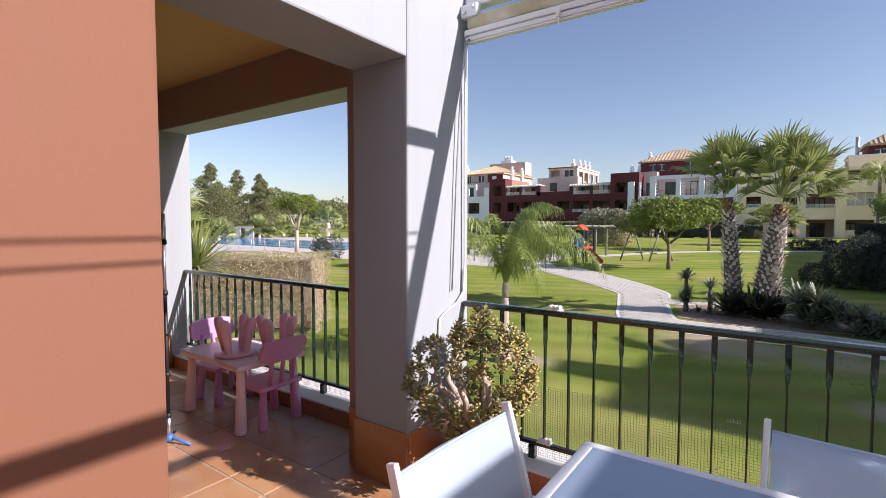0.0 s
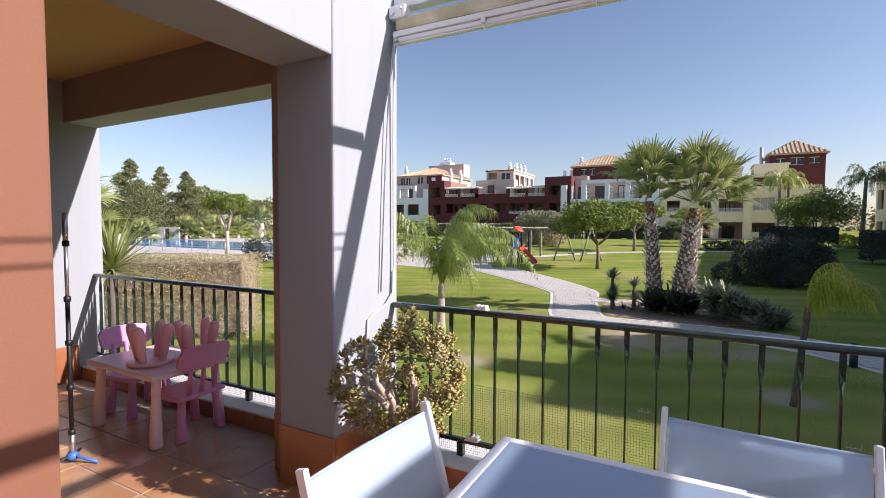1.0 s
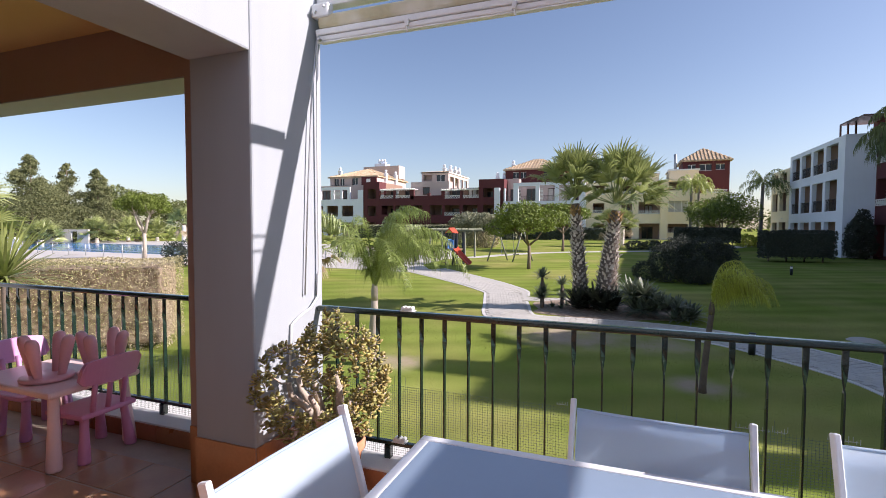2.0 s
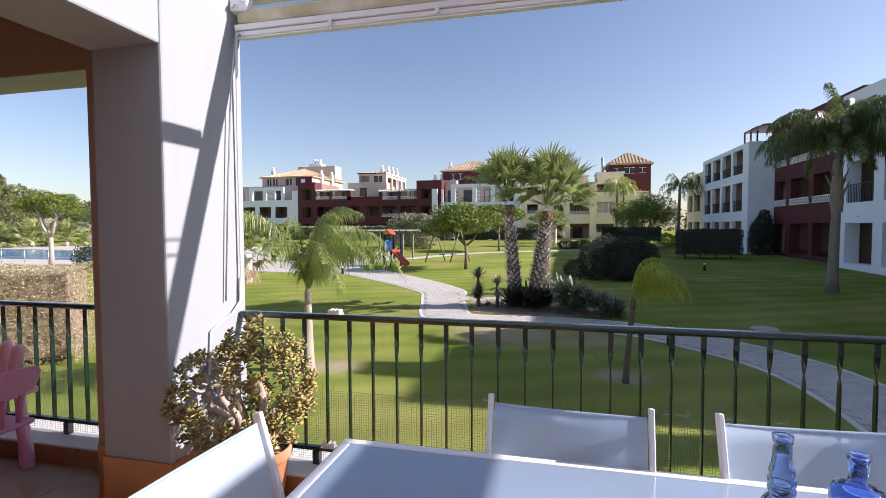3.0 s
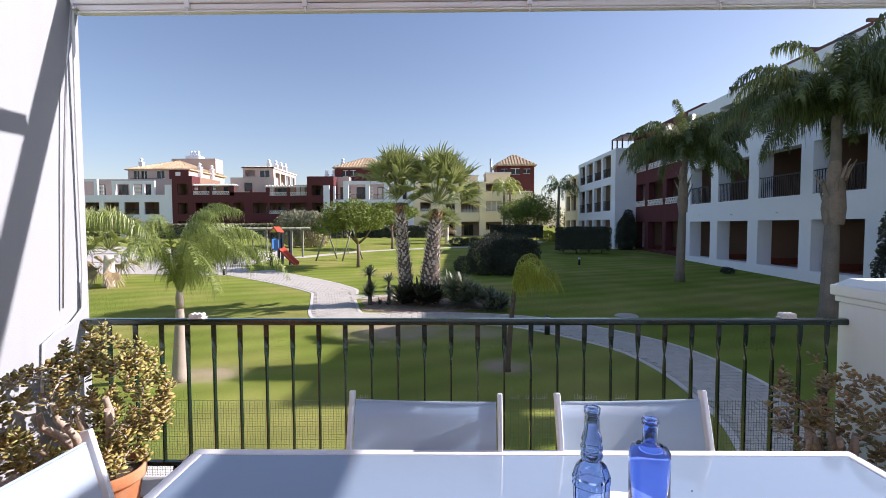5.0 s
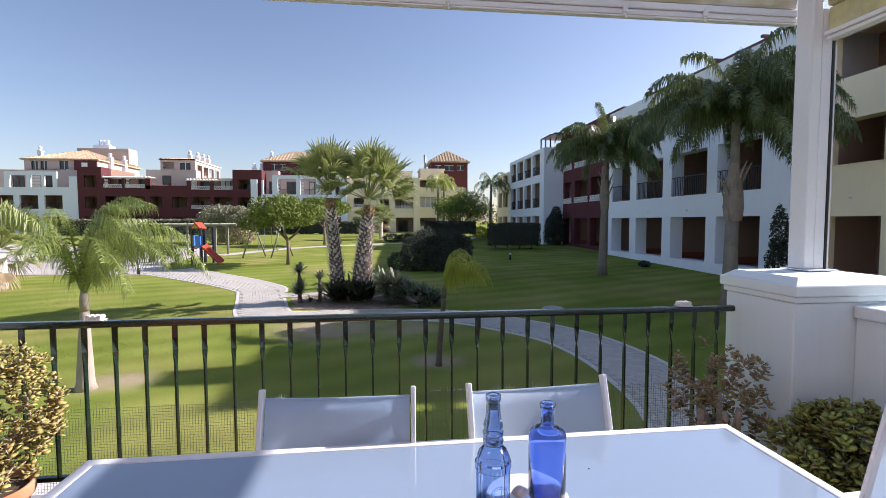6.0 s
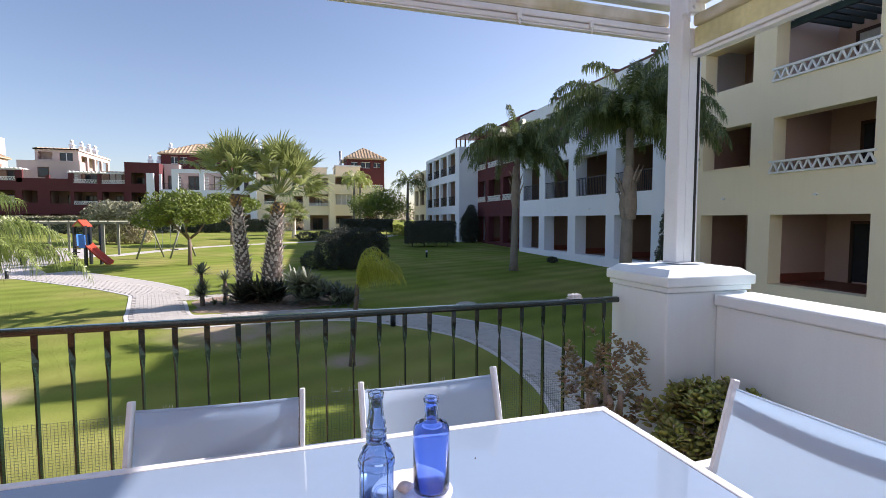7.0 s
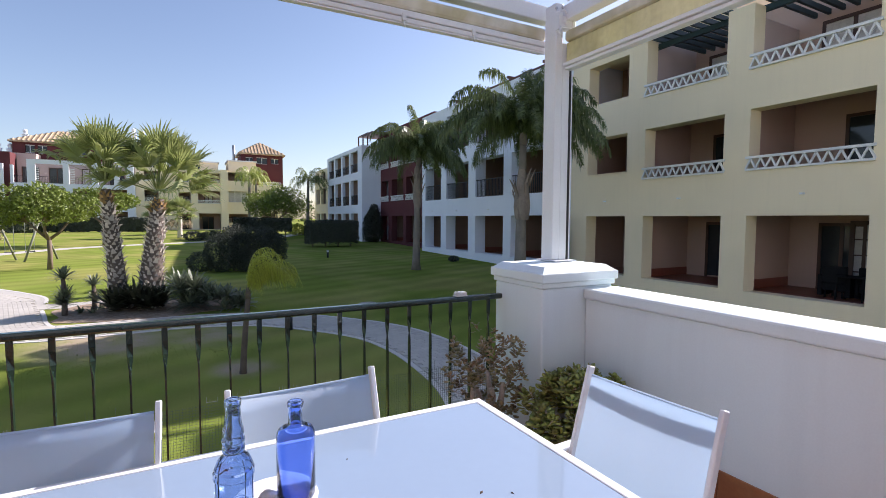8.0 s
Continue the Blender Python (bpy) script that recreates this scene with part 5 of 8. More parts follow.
def clipped_hedge(at, rz, lx, ly, h, leaves, leaf, seed, label, material, gap=0.0, core=None):
    """A trimmed hedge: leaves crowded near the faces of a soft block."""
    rng = random.Random(seed)
    s = thing("hedge", label, "hedge", at, rz)
    pts = []
    areas = [lx * ly, lx * h * 2, ly * h * 2]
    for _ in range(leaves):
        r = rng.uniform(0, sum(areas))
        d = abs(rng.gauss(0, 0.06))
        x, y, z = rng.uniform(-lx / 2, lx / 2), rng.uniform(-ly / 2, ly / 2), rng.uniform(gap, h)
        if r < areas[0]:
            z = h - d
        elif r < areas[0] + areas[1]:
            y = rng.choice((-1, 1)) * (ly / 2 - d)
        else:
            x = rng.choice((-1, 1)) * (lx / 2 - d)
        w = noise.noise(Vector((x * 1.2, y * 1.2, z * 1.2 + seed))) * 0.09
        pts.append((x * (1 + w * 0.3 / max(lx, 0.5)), y * (1 + w), z + w * (z / h)))
    part("foliage", cards(pts, leaf, rng), material, s)
    bm = bmesh.new()
    k = max(2, int(lx / 0.8))
    for i in range(k):
        x = -lx / 2 + lx * (i + 0.5) / k
        tube(bm, [(x, 0, -0.1), (x + 0.05, 0.04, h * 0.5), (x - 0.1, -0.04, h * 0.9)], 0, 6, radii=[0.05, 0.035, 0.01])
    part("stem_work", bm, M_WOOD, s, kind="stuff")
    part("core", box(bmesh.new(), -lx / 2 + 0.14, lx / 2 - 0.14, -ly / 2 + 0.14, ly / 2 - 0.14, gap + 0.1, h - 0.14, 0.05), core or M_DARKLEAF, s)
    return s


def rosette(name, at, n, length, width, seed, label, material, stem=0.0, spread=1.1, heads=((0, 0, 0),), category="succulent"):
    """Sword leaves round one or several hearts, on an optional stem."""
    rng = random.Random(seed)
    s = thing(name, label, category, at)
    vs, fs = [], []
    for hx, hy, hz in heads:
        for k in range(n):
            a = k * 2.39996 + rng.uniform(-0.2, 0.2)
            e = 1.4 - spread * (k / n) ** 0.8 * 1.35 + rng.uniform(-0.1, 0.1)
            d = Vector((math.cos(a) * math.cos(e), math.sin(a) * math.cos(e), math.sin(e)))
            L = length * rng.uniform(0.75, 1.1)
            b = Vector((hx, hy, stem + hz))
            side = d.cross(Vector((0, 0, 1)))
            side = side.normalized() if side.length > 0.05 else Vector((1, 0, 0))
            blade(vs, fs, [b, b + d * L * 0.45, b + d * L * 0.8 - Vector((0, 0, L * 0.05)), b + d * L - Vector((0, 0, L * 0.14))], side, width)
    part("foliage", raw(vs, fs), material, s, kind="stuff")
    if stem:
        part("stem", tube(bmesh.new(), [(0, 0, -0.03), (0.02, 0, stem * 0.5), (0, 0, stem)], 0, 8, radii=[0.065, 0.06, 0.045]), M_TRUNK_D, s)
    return s


def on(x, y, dz=0.0):
    return (x, y, gz(x, y) + dz)


# twin fan palms and their bed
fan_palm(on(0.56, 15.45, -0.05), 3.30, (-0.22, -0.05), 0.225, 0.115, 28, 0.84, 31, "fan palm with shaggy trunk of old leaf bases", 290, -0.50, 1.02)
fan_palm(on(1.25, 15.4, -0.05), 3.08, (0.28, 0.0), 0.32, 0.13, 38, 0.92, 32, "stout fan palm with shaggy trunk, leaning apart", 296, -0.15, 1.04)
rosette("agave", on(0.50, 15.0), 60, 0.82, 0.05, 41, "dark spiky agave clump at the palm foot", M_AGAVE, spread=0.85, heads=((0, 0, 0.1), (0.2, 0.1, 0.15)))
rosette("agave", on(1.25, 14.9), 60, 0.85, 0.05, 42, "dark spiky agave clump at the palm foot", M_AGAVE, spread=0.85, heads=((0, 0, 0.1), (-0.25, 0.05, 0.2), (0.25, 0.1, 0.15)))
rosette("aloe", on(2.3, 14.95), 34, 0.62, 0.034, 43, "grey-green aloe cluster in the bed", M_ALOE, heads=tuple((0.55 * math.cos(k * 2.4) * (k % 4) / 2.4, 0.34 * math.sin(k * 2.4), 0.18 + 0.55 * ((k * 7) % 5) / 5) for k in range(26)))
rosette("aloe", on(3.1, 14.5), 30, 0.46, 0.030, 44, "low grey-green aloe cluster in the bed", M_ALOE, heads=tuple((0.46 * math.cos(k * 2.4), 0.26 * math.sin(k * 2.4), 0.08 + 0.42 * ((k * 7) % 5) / 5) for k in range(20)))
rosette("yucca", on(-0.62, 15.35), 70, 0.44, 0.024, 45, "small yucca on a short stem", M_ALOE, stem=0.95, heads=((0, 0, 0), (0.02, 0.01, -0.5), (-0.02, 0, -0.68)))
rosette("yucca", on(-0.05, 15.75), 60, 0.38, 0.022, 46, "small yucca on a short stem", M_ALOE, stem=0.70, heads=((0, 0, 0), (0.02, 0, -0.42)))
rosette("yucca", on(-0.60, 15.25), 18, 0.2, 0.03, 48, "low stubby succulent at the bed's edge", M_AGAVE, stem=0.35)
rosette("agave", on(0.0, 15.2), 20, 0.25, 0.03, 47, "low grey succulent in the bark mulch", M_ALOE, heads=((0, 0, 0.02), (-0.3, 0.2, 0.02), (0.1, 0.5, 0.02)))
# feather palms
feather_palm("queen_palm", on(-2.68, 8.2, -0.04), 1.28, (0.03, 0.0), 0.14, 0.062, 22, 2.2, 51, "young queen palm, light green wind-blown fronds", M_QUEENY, wind=(0.20, -0.05), leaflet=0.20, droop=1.65, per=105, hi=1.54, lo=1.08, wide=0.36, hang=0.75, bark=M_PALEBARK)
feather_palm("pygmy_palm", on(2.98, 8.70, -0.04), 1.30, (0.10, 0.0), 0.055, 0.04, 13, 1.15, 52, "small yellow-green palm with drooping fronds", M_PYGMY, wind=(0.42, 0.0), leaflet=0.26, droop=2.1, per=60, hi=1.54, lo=1.22, wide=0.40, hang=1.0, bark=M_TRUNK_D)
feather_palm("queen_palm", on(11.85, 20.9, -0.04), 5.0, (0.12, 0.0), 0.19, 0.11, 44, 3.1, 53, "tall queen palm with arching dark fronds", M_QUEEN, wind=(0.26, 0.0), leaflet=0.20, droop=1.7, per=130, lo=0.38, hi=1.45, wide=0.80, hang=0.68, sheath=(3.0, 4.85, 0.20))
feather_palm("queen_palm", on(11.6, 12.45, -0.04), 4.95, (0.1, 0.05), 0.21, 0.11, 52, 3.2, 54, "tall queen palm with arching dark fronds", M_QUEEN, wind=(0.20, 0.0), leaflet=0.20, droop=1.6, per=130, lo=0.35, hi=1.48, wide=0.80, hang=0.68, sheath=(2.6, 4.1, 0.25))
feather_palm("queen_palm", on(14.0, 54.0, -0.04), 5.6, (0.1, 0.0), 0.2, 0.13, 18, 3.1, 55, "distant queen palm against the sky", M_QUEEN, wind=(0.2, 0.0), leaflet=0.24, droop=2.4, per=40, lo=0.3, hang=0.7)
feather_palm("queen_palm", on(8.7, 60.0, -0.04), 6.3, (0.0, 0.0), 0.2, 0.13, 18, 2.6, 56, "distant queen palm before the yellow house", M_QUEENL, wind=(0.1, 0.0), leaflet=0.26, droop=2.4, per=40, lo=0.3, hang=0.8)
feather_palm("queen_palm", on(9.5, 60.5, -0.04), 6.1, (0.0, 0.0), 0.18, 0.12, 14, 2.3, 57, "distant queen palm before the yellow house", M_QUEENL, wind=(0.1, 0.0), leaflet=0.26, droop=2.4, per=40, lo=0.3, hang=0.8)
fan_palm(on(-9.5, 4.6), 2.5, (0.0, 0.0), 0.2, 0.2, 26, 0.85, 33, "low spiky fan palm beside the loggia wall", 0, 0.0)
for px, py, ph, sd in ((-12.0, 19.5, 1.3, 61), (-14.5, 21.0, 1.5, 62), (0.2, 52.0, 1.9, 63), (1.6, 52.5, 2.0, 64), (-40.0, 36.5, 2.3, 66)):
    fan_palm(on(px, py), ph, (0.05, 0.0), 0.2, 0.18, 30, 0.95, sd, "smaller fan palm standing on the lawn", 0)
rosette("yucca", on(-8.2, 5.2), 120, 1.4, 0.025, 49, "large yucca with long stiff yellow-green leaves by the loggia wall", M_YUCCA, stem=1.75, spread=1.25)
# broadleaf trees
leafy_tree("round_tree", on(-3.2, 27.0), 3.8, 2.15, 1.9, 13000, 0.16, 71, "round leafy tree with forked trunk", M_LEAF, 26, 0.09, 0.36, 0.45)
leafy_tree("olive_tree", on(-13.2, 48.0), 3.6, 2.3, 1.9, 3500, 0.26, 72, "grey-green olive tree behind the playground", M_OLIVE, 16, 0.12, 0.3, 0.55)
leafy_tree("olive_tree", on(-11.0, 46.0), 3.6, 2.2, 1.9, 3000, 0.28, 73, "grey-green olive tree behind the playground", M_OLIVE, 16, 0.12, 0.3, 0.55)
leafy_tree("garden_tree", on(9.9, 50.0), 5.4, 3.1, 3.6, 9000, 0.2, 74, "light leafy tree before the yellow house", M_LEAF, 22, 0.12, 0.3, 0.6)
leafy_tree("round_tree", on(-3.2, 43.0), 4.2, 2.4, 1.9, 3200, 0.28, 75, "leafy tree on the far lawn", M_LEAF, 16, 0.1, 0.38, 0.5)
# shrubs on the lawn
shrub("shrub", on(4.45, 23.6), [(-1.75, 0.2, 0.4, 0.6, 0.5), (-0.95, -0.3, 0.85, 0.75, 0.9), (-0.35, 0.3, 1.1, 0.8, 1.0), (0.35, 0.0, 1.0, 0.8, 1.0), (1.0, 0.5, 1.05, 0.75, 0.95), (1.45, 0.6, 0.9, 0.6, 0.85), (0.3, -0.5, 0.5, 0.8, 0.6)], 30000, 0.085, 81, "large dark rounded shrub on the lawn", M_DARKLEAF)
shrub("shrub", on(-11.7, 45.6), [(-1.3, 0, 0.8, 1.0, 0.75), (0, 0, 0.9, 1.1, 0.85), (1.2, 0, 0.8, 1.0, 0.8)], 5000, 0.16, 82, "pale brownish rounded shrubs behind the playground", M_HEDGE)
shrub("shrub", on(13.0, 55.0), [(0, 0, 0.6, 1.0, 0.7), (1.4, 0.5, 0.5, 0.8, 0.6)], 1200, 0.25, 84, "bright yellow-green bush by the path", M_PYGMY)
shrub("shrub", on(4.2, 47.0), [(-1.5, 0, 0.4, 0.9, 0.45), (0, 0, 0.4, 0.9, 0.5), (1.5, 0, 0.4, 0.9, 0.45)], 1800, 0.2, 85, "low green bushes on the far lawn", M_DARKLEAF)
clipped_hedge(on(12.1, 37.0), 0, 3.9, 1.6, 2.0, 4200, 0.16, 91, "clipped dark hedge block on short stems", M_DARKLEAF, 0.25)
clipped_hedge(on(8.0, 44.0), 0, 4.6, 1.4, 2.05, 3200, 0.2, 92, "clipped dark flat-topped hedge", M_DARKLEAF, 0.9)
clipped_hedge(on(-10.7, 6.25), 35, 7.0, 1.5, 1.9, 60000, 0.038, 93, "clipped brownish hedge behind the loggia railing", M_HEDGE, core=M_BARK)
clipped_hedge(on(-25.0, 66.0), 0, 26.0, 1.4, 2.0, 4500, 0.4, 94, "long clipped hedge before the red house", M_OLIVE)
clipped_hedge(on(-6.0, 67.0), 0, 12.0, 1.4, 1.6, 2200, 0.4, 95, "long clipped hedge before the white house", M_DARKLEAF)
shrub("cypress", (16.9, 41.0, gz(16, 41)), [(0, 0, 0.9, 0.95, 1.0), (0, 0, 1.8, 0.85, 1.2), (0.1, 0, 2.5, 0.55, 0.9)], 4200, 0.2, 96, "dark column-shaped cypress by the wall", M_DARKLEAF, 1.0)
shrub("cypress", (16.2, 15.9, gz(16, 15.9)), [(0, 0, 0.9, 0.42, 1.0), (0, 0, 2.0, 0.3, 1.1)], 2600, 0.13, 97, "slim dark cypress by the house corner", M_DARKLEAF, 1.0)
shrub("shrub", on(15.4, 23.6), [(0, 0, 0.15, 0.3, 0.18), (0.3, 0.3, 0.12, 0.25, 0.15)], 300, 0.14, 98, "small plant at the white house's foot", M_DARKLEAF)
shrub("shrub", on(-23.0, 21.5), [(-0.6, 0, 0.8, 0.7, 0.8), (0.5, 0.2, 0.9, 0.7, 0.9), (0.0, -0.3, 0.7, 0.6, 0.7)], 2200, 0.14, 99, "dark round shrub near the pool", M_DARKLEAF)
# trees beyond the pool
def conifer(at, h, r, seed, label, tufts=46):
    rng = random.Random(seed)
    t = thing("conifer", label, "tree", at)
    part("trunk", tube(bmesh.new(), [(0, 0, -0.1), (0.1, 0, h * 0.5), (0, 0, h * 0.96)], 0, 7, radii=[0.25, 0.15, 0.03]), M_WOOD, t)
    pts = []
    for k in range(tufts):
        f = (k + rng.random()) / tufts
        env = r * (1 - f) ** 0.75 * (0.55 + 0.45 * min(1.0, f * 5))
        a = rng.uniform(0, 6.283)
        off = env * rng.uniform(0.25, 0.9)
        c = Vector((off * math.cos(a), off * math.sin(a), h * (0.08 + 0.9 * f)))
        s = max(0.35, env * rng.uniform(0.28, 0.5))
        for _ in range(int(200 + 200 * s)):
            d = Vector((rng.gauss(0, 1), rng.gauss(0, 1), rng.gauss(0, 0.6)))
            pts.append(tuple(c + d * s * 0.5 - Vector((0, 0, d.xy.length * s * 0.15))))
    part("crown", cards(pts, 0.28, rng, -0.2, 0.4), M_CONIFER, t)
    return t


conifer(on(-66.6, 37.8), 11.0, 5.6, 101, "tall dark conifer beyond the pool", 64)
conifer(on(-68.2, 42.9), 10.6, 4.4, 102, "tall ragged conifer beyond the pool", 46)
conifer(on(-64.8, 44.6), 9.8, 4.6, 103, "tall dark conifer beyond the pool", 60)
for px, py, h, r, sd in ((-66.9, 48.6, 7.9, 4.0, 111), (-68.3, 53.4, 7.0, 4.4, 112), (-65.9, 59.5, 6.2, 4.4, 113), (-75.0, 35.0, 6.0, 4.0, 115), (-70.0, 40.0, 6.5, 4.5, 116)):
    leafy_tree("pine_tree", on(px, py), h, r, h * 0.6, 4200, 0.4, sd, "umbrella pine beyond the pool", M_PINE, 18, 0.2, 0.3, 0.7)
for px, py, h, sd in ((-62.0, 36.2, 0.5, 131), (-60.5, 41.5, 0.6, 132), (-59.0, 44.5, 0.7, 133), (-57.5, 47.5, 0.5, 134)):
    fan_palm(on(px, py), h, (0.0, 0.0), 0.22, 0.2, 30, 1.4, sd, "low fan palm on the far side of the pool", 0, 0.2)
leafy_tree("pollard_tree", on(-29.2, 23.9), 4.6, 1.9, 1.3, 8000, 0.15, 118, "pale forked tree with a dense green cap by the pool", M_LEAF, 10, 0.13, 0.42, 0.6, bark=M_PALEBARK)
shrub("far_trees", (-100.0, 70.0, gz(0, 70)), [(k * 9 - 40, k * 6.5 - 20, 3.0, 6.5, 4.0) for k in range(10)], 9000, 0.8, 119, "line of far green trees", M_PINE)
shrub("far_trees", (30.0, 130.0, gz(0, 120)), [(k * 9 - 45, (k % 3) * 3, 2.6, 6.5, 3.2) for k in range(10)], 5000, 0.9, 120, "line of far green trees", M_PINE)

# ---- houses ----
M_YEL = mat("pale_yellow_render", (0.92, 0.78, 0.54), 0.9, 0.05, 0.5, 40, 0.15, streak=0.025)
M_HW = mat("white_house_render", (0.84, 0.87, 0.93), 0.9, 0.04, 0.5, 40, 0.15, streak=0.02)
M_HR = mat("dark_red_render", (0.115, 0.028, 0.03), 0.9, 0.06, 0.5, 40, 0.15, streak=0.06)
M_PINK = mat("pale_pink_render", (0.55, 0.44, 0.395), 0.9, 0.05, 0.5, 40, 0.15)
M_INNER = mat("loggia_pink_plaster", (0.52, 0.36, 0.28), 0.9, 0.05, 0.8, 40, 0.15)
# Brown plaster with the shade of deep loggias darkened into its colour.
M_INNERW = mat("loggia_shade_brown_plaster", (0.30, 0.19, 0.135), 0.9, 0.05, 0.8, 40, 0.15)
M_LTILE = mat("loggia_floor_tile", (0.24, 0.07, 0.04), 0.4, 0.12, 1.5, 20, 0.05)
M_FRAMEW = mat("brown_window_frame", (0.075, 0.03, 0.018), 0.5, 0.2, 5, 60, 0.1)
M_PANE = mat("dark_window_pane", (0.03, 0.035, 0.04), 0.06, 0.2, 0.7, 5, 0.0)
M_CURT = mat("pale_curtain", (0.55, 0.52, 0.48), 0.9, 0.2, 6, 30, 0.2)
M_BAL = mat("white_balustrade", (0.80, 0.79, 0.76), 0.7, 0.05, 2, 60, 0.05)
M_DBAR = mat("dark_balcony_bar", (0.012, 0.015, 0.02), 0.4, 0.2, 4, 40, 0.0)
M_ROOF = mat("terracotta_roof_tile", (0.44, 0.31, 0.185), 0.85, 0.2, 2, 30, 0.3, island=0.2, col2=(0.52, 0.40, 0.27), patch_scale=1.5)
M_WICKER = mat("black_wicker", (0.008, 0.008, 0.009), 0.9, 0.3, 5, 60, 0.2, spec=0.2)
M_PERG = mat("dark_green_pergola_wood", (0.012, 0.035, 0.035), 0.5, 0.2, 3, 40, 0.1)
M_METAL = mat("grey_flue_metal", (0.5, 0.5, 0.5), 0.4, 0.1, 3, 40, 0.05, metal=0.6)


def wall_mesh(L, zb, zt, holes, w0=0.0, w1=0.3):
    """A wall with thickness in one piece, with the holes (u0, u1, z0, z1) left open."""
    us = sorted({0.0, L, *[h[0] for h in holes], *[h[1] for h in holes]})
    zs = sorted({zb, zt, *[h[2] for h in holes], *[h[3] for h in holes]})
    us = [u for u in us if 0 <= u <= L]
    zs = [z for z in zs if zb <= z <= zt]
    nu, nz = len(us), len(zs)
    vs = [(u, w, z) for w in (w0, w1) for z in zs for u in us]

    def full(i, k):
        if not (0 <= i < nu - 1 and 0 <= k < nz - 1):
            return False
        cu, cz = (us[i] + us[i + 1]) / 2, (zs[k] + zs[k + 1]) / 2
        return not any(h[0] < cu < h[1] and h[2] < cz < h[3] for h in holes)

    def at(i, k, b):
        return b * nu * nz + k * nu + i

    fs = []
    for k in range(nz - 1):
        for i in range(nu - 1):
            if not full(i, k):
                continue
            fs += [(at(i, k, 0), at(i + 1, k, 0), at(i + 1, k + 1, 0), at(i, k + 1, 0)), (at(i, k, 1), at(i, k + 1, 1), at(i + 1, k + 1, 1), at(i + 1, k, 1))]
            if not full(i - 1, k):
                fs.append((at(i, k, 0), at(i, k + 1, 0), at(i, k + 1, 1), at(i, k, 1)))
            if not full(i + 1, k):
                fs.append((at(i + 1, k, 0), at(i + 1, k, 1), at(i + 1, k + 1, 1), at(i + 1, k + 1, 0)))
            if not full(i, k - 1):
                fs.append((at(i, k, 0), at(i, k, 1), at(i + 1, k, 1), at(i + 1, k, 0)))
            if not full(i, k + 1):
                fs.append((at(i, k + 1, 0), at(i + 1, k + 1, 0), at(i + 1, k + 1, 1), at(i, k + 1, 1)))
    return raw(vs, fs)


def lattice(u0, u1, z0, z1, w):
    """A white balustrade of crossed slats between two rails."""
    rows = [(u0, u1, w - 0.05, w + 0.05, z1 - 0.07, z1), (u0, u1, w - 0.045, w + 0.045, z0, z0 + 0.06)]
    me = quick_boxes(rows)
    vs = [tuple(v.co) for v in me.vertices]
    fs = [tuple(p.vertices) for p in me.polygons]
    n = max(2, round((u1 - u0) / 0.27))
    step = (u1 - u0) / n
    a, b = z0 + 0.05, z1 - 0.06
    for k in range(n):
        for s in (0, 1):
            p = (u0 + k * step, u0 + (k + 0.5) * step) if s == 0 else (u0 + (k + 1) * step, u0 + (k + 0.5) * step)
            m = len(vs)
            t = 0.025
            for du, z in ((p[0] - t, a), (p[0] + t, a), (p[1] + t, b), (p[1] - t, b)):
                vs += [(du, w - 0.025, z), (du, w + 0.025, z)]
            fs += [(m, m + 2, m + 4, m + 6), (m + 1, m + 7, m + 5, m + 3), (m, m + 6, m + 7, m + 1), (m + 2, m + 3, m + 5, m + 4)]
    return raw(vs, fs)


def bars(u0, u1, z0, z1, w):
    rows = [(u0, u1, w - 0.025, w + 0.025, z1 - 0.04, z1), (u0, u1, w - 0.02, w + 0.02, z0, z0 + 0.03)]
    n = max(3, round((u1 - u0) / 0.14))
    for k in range(1, n):
        u = u0 + (u1 - u0) * k / n
        rows.append((u - 0.011, u + 0.011, w - 0.011, w + 0.011, z0 + 0.03, z1 - 0.04))
    return quick_boxes(rows)


BAR_MESHES = {}


def bar_mesh(key, build, material):
    """One shared mesh for alike bars."""
    if key not in BAR_MESHES:
        me = build()
        me.materials.append(material)
        BAR_MESHES[key] = me
    return BAR_MESHES[key]


def balcony_rail(h, u0, u1, z0, z1, w, near):
    if not near:
        part("railing", bars(u0, u1, z0, z1, w), M_DBAR, h, "dark iron railing", "stuff")
        return
    top = part("railing", quick_boxes([(u0, u1, w - 0.025, w + 0.025, z1 - 0.04, z1), (u0, u1, w - 0.02, w + 0.02, z0, z0 + 0.03)]), M_DBAR, h, "dark iron railing")
    ht = z1 - z0 - 0.07
    me = bar_mesh(("bar", round(ht, 3)), lambda: quick_boxes([(-0.011, 0.011, -0.011, 0.011, 0.0, ht)]), M_DBAR)
    n = max(3, round((u1 - u0) / 0.14))
    for k in range(1, n):
        piece("bar", me, top, pose(u0 + (u1 - u0) * k / n, w, z0 + 0.03))


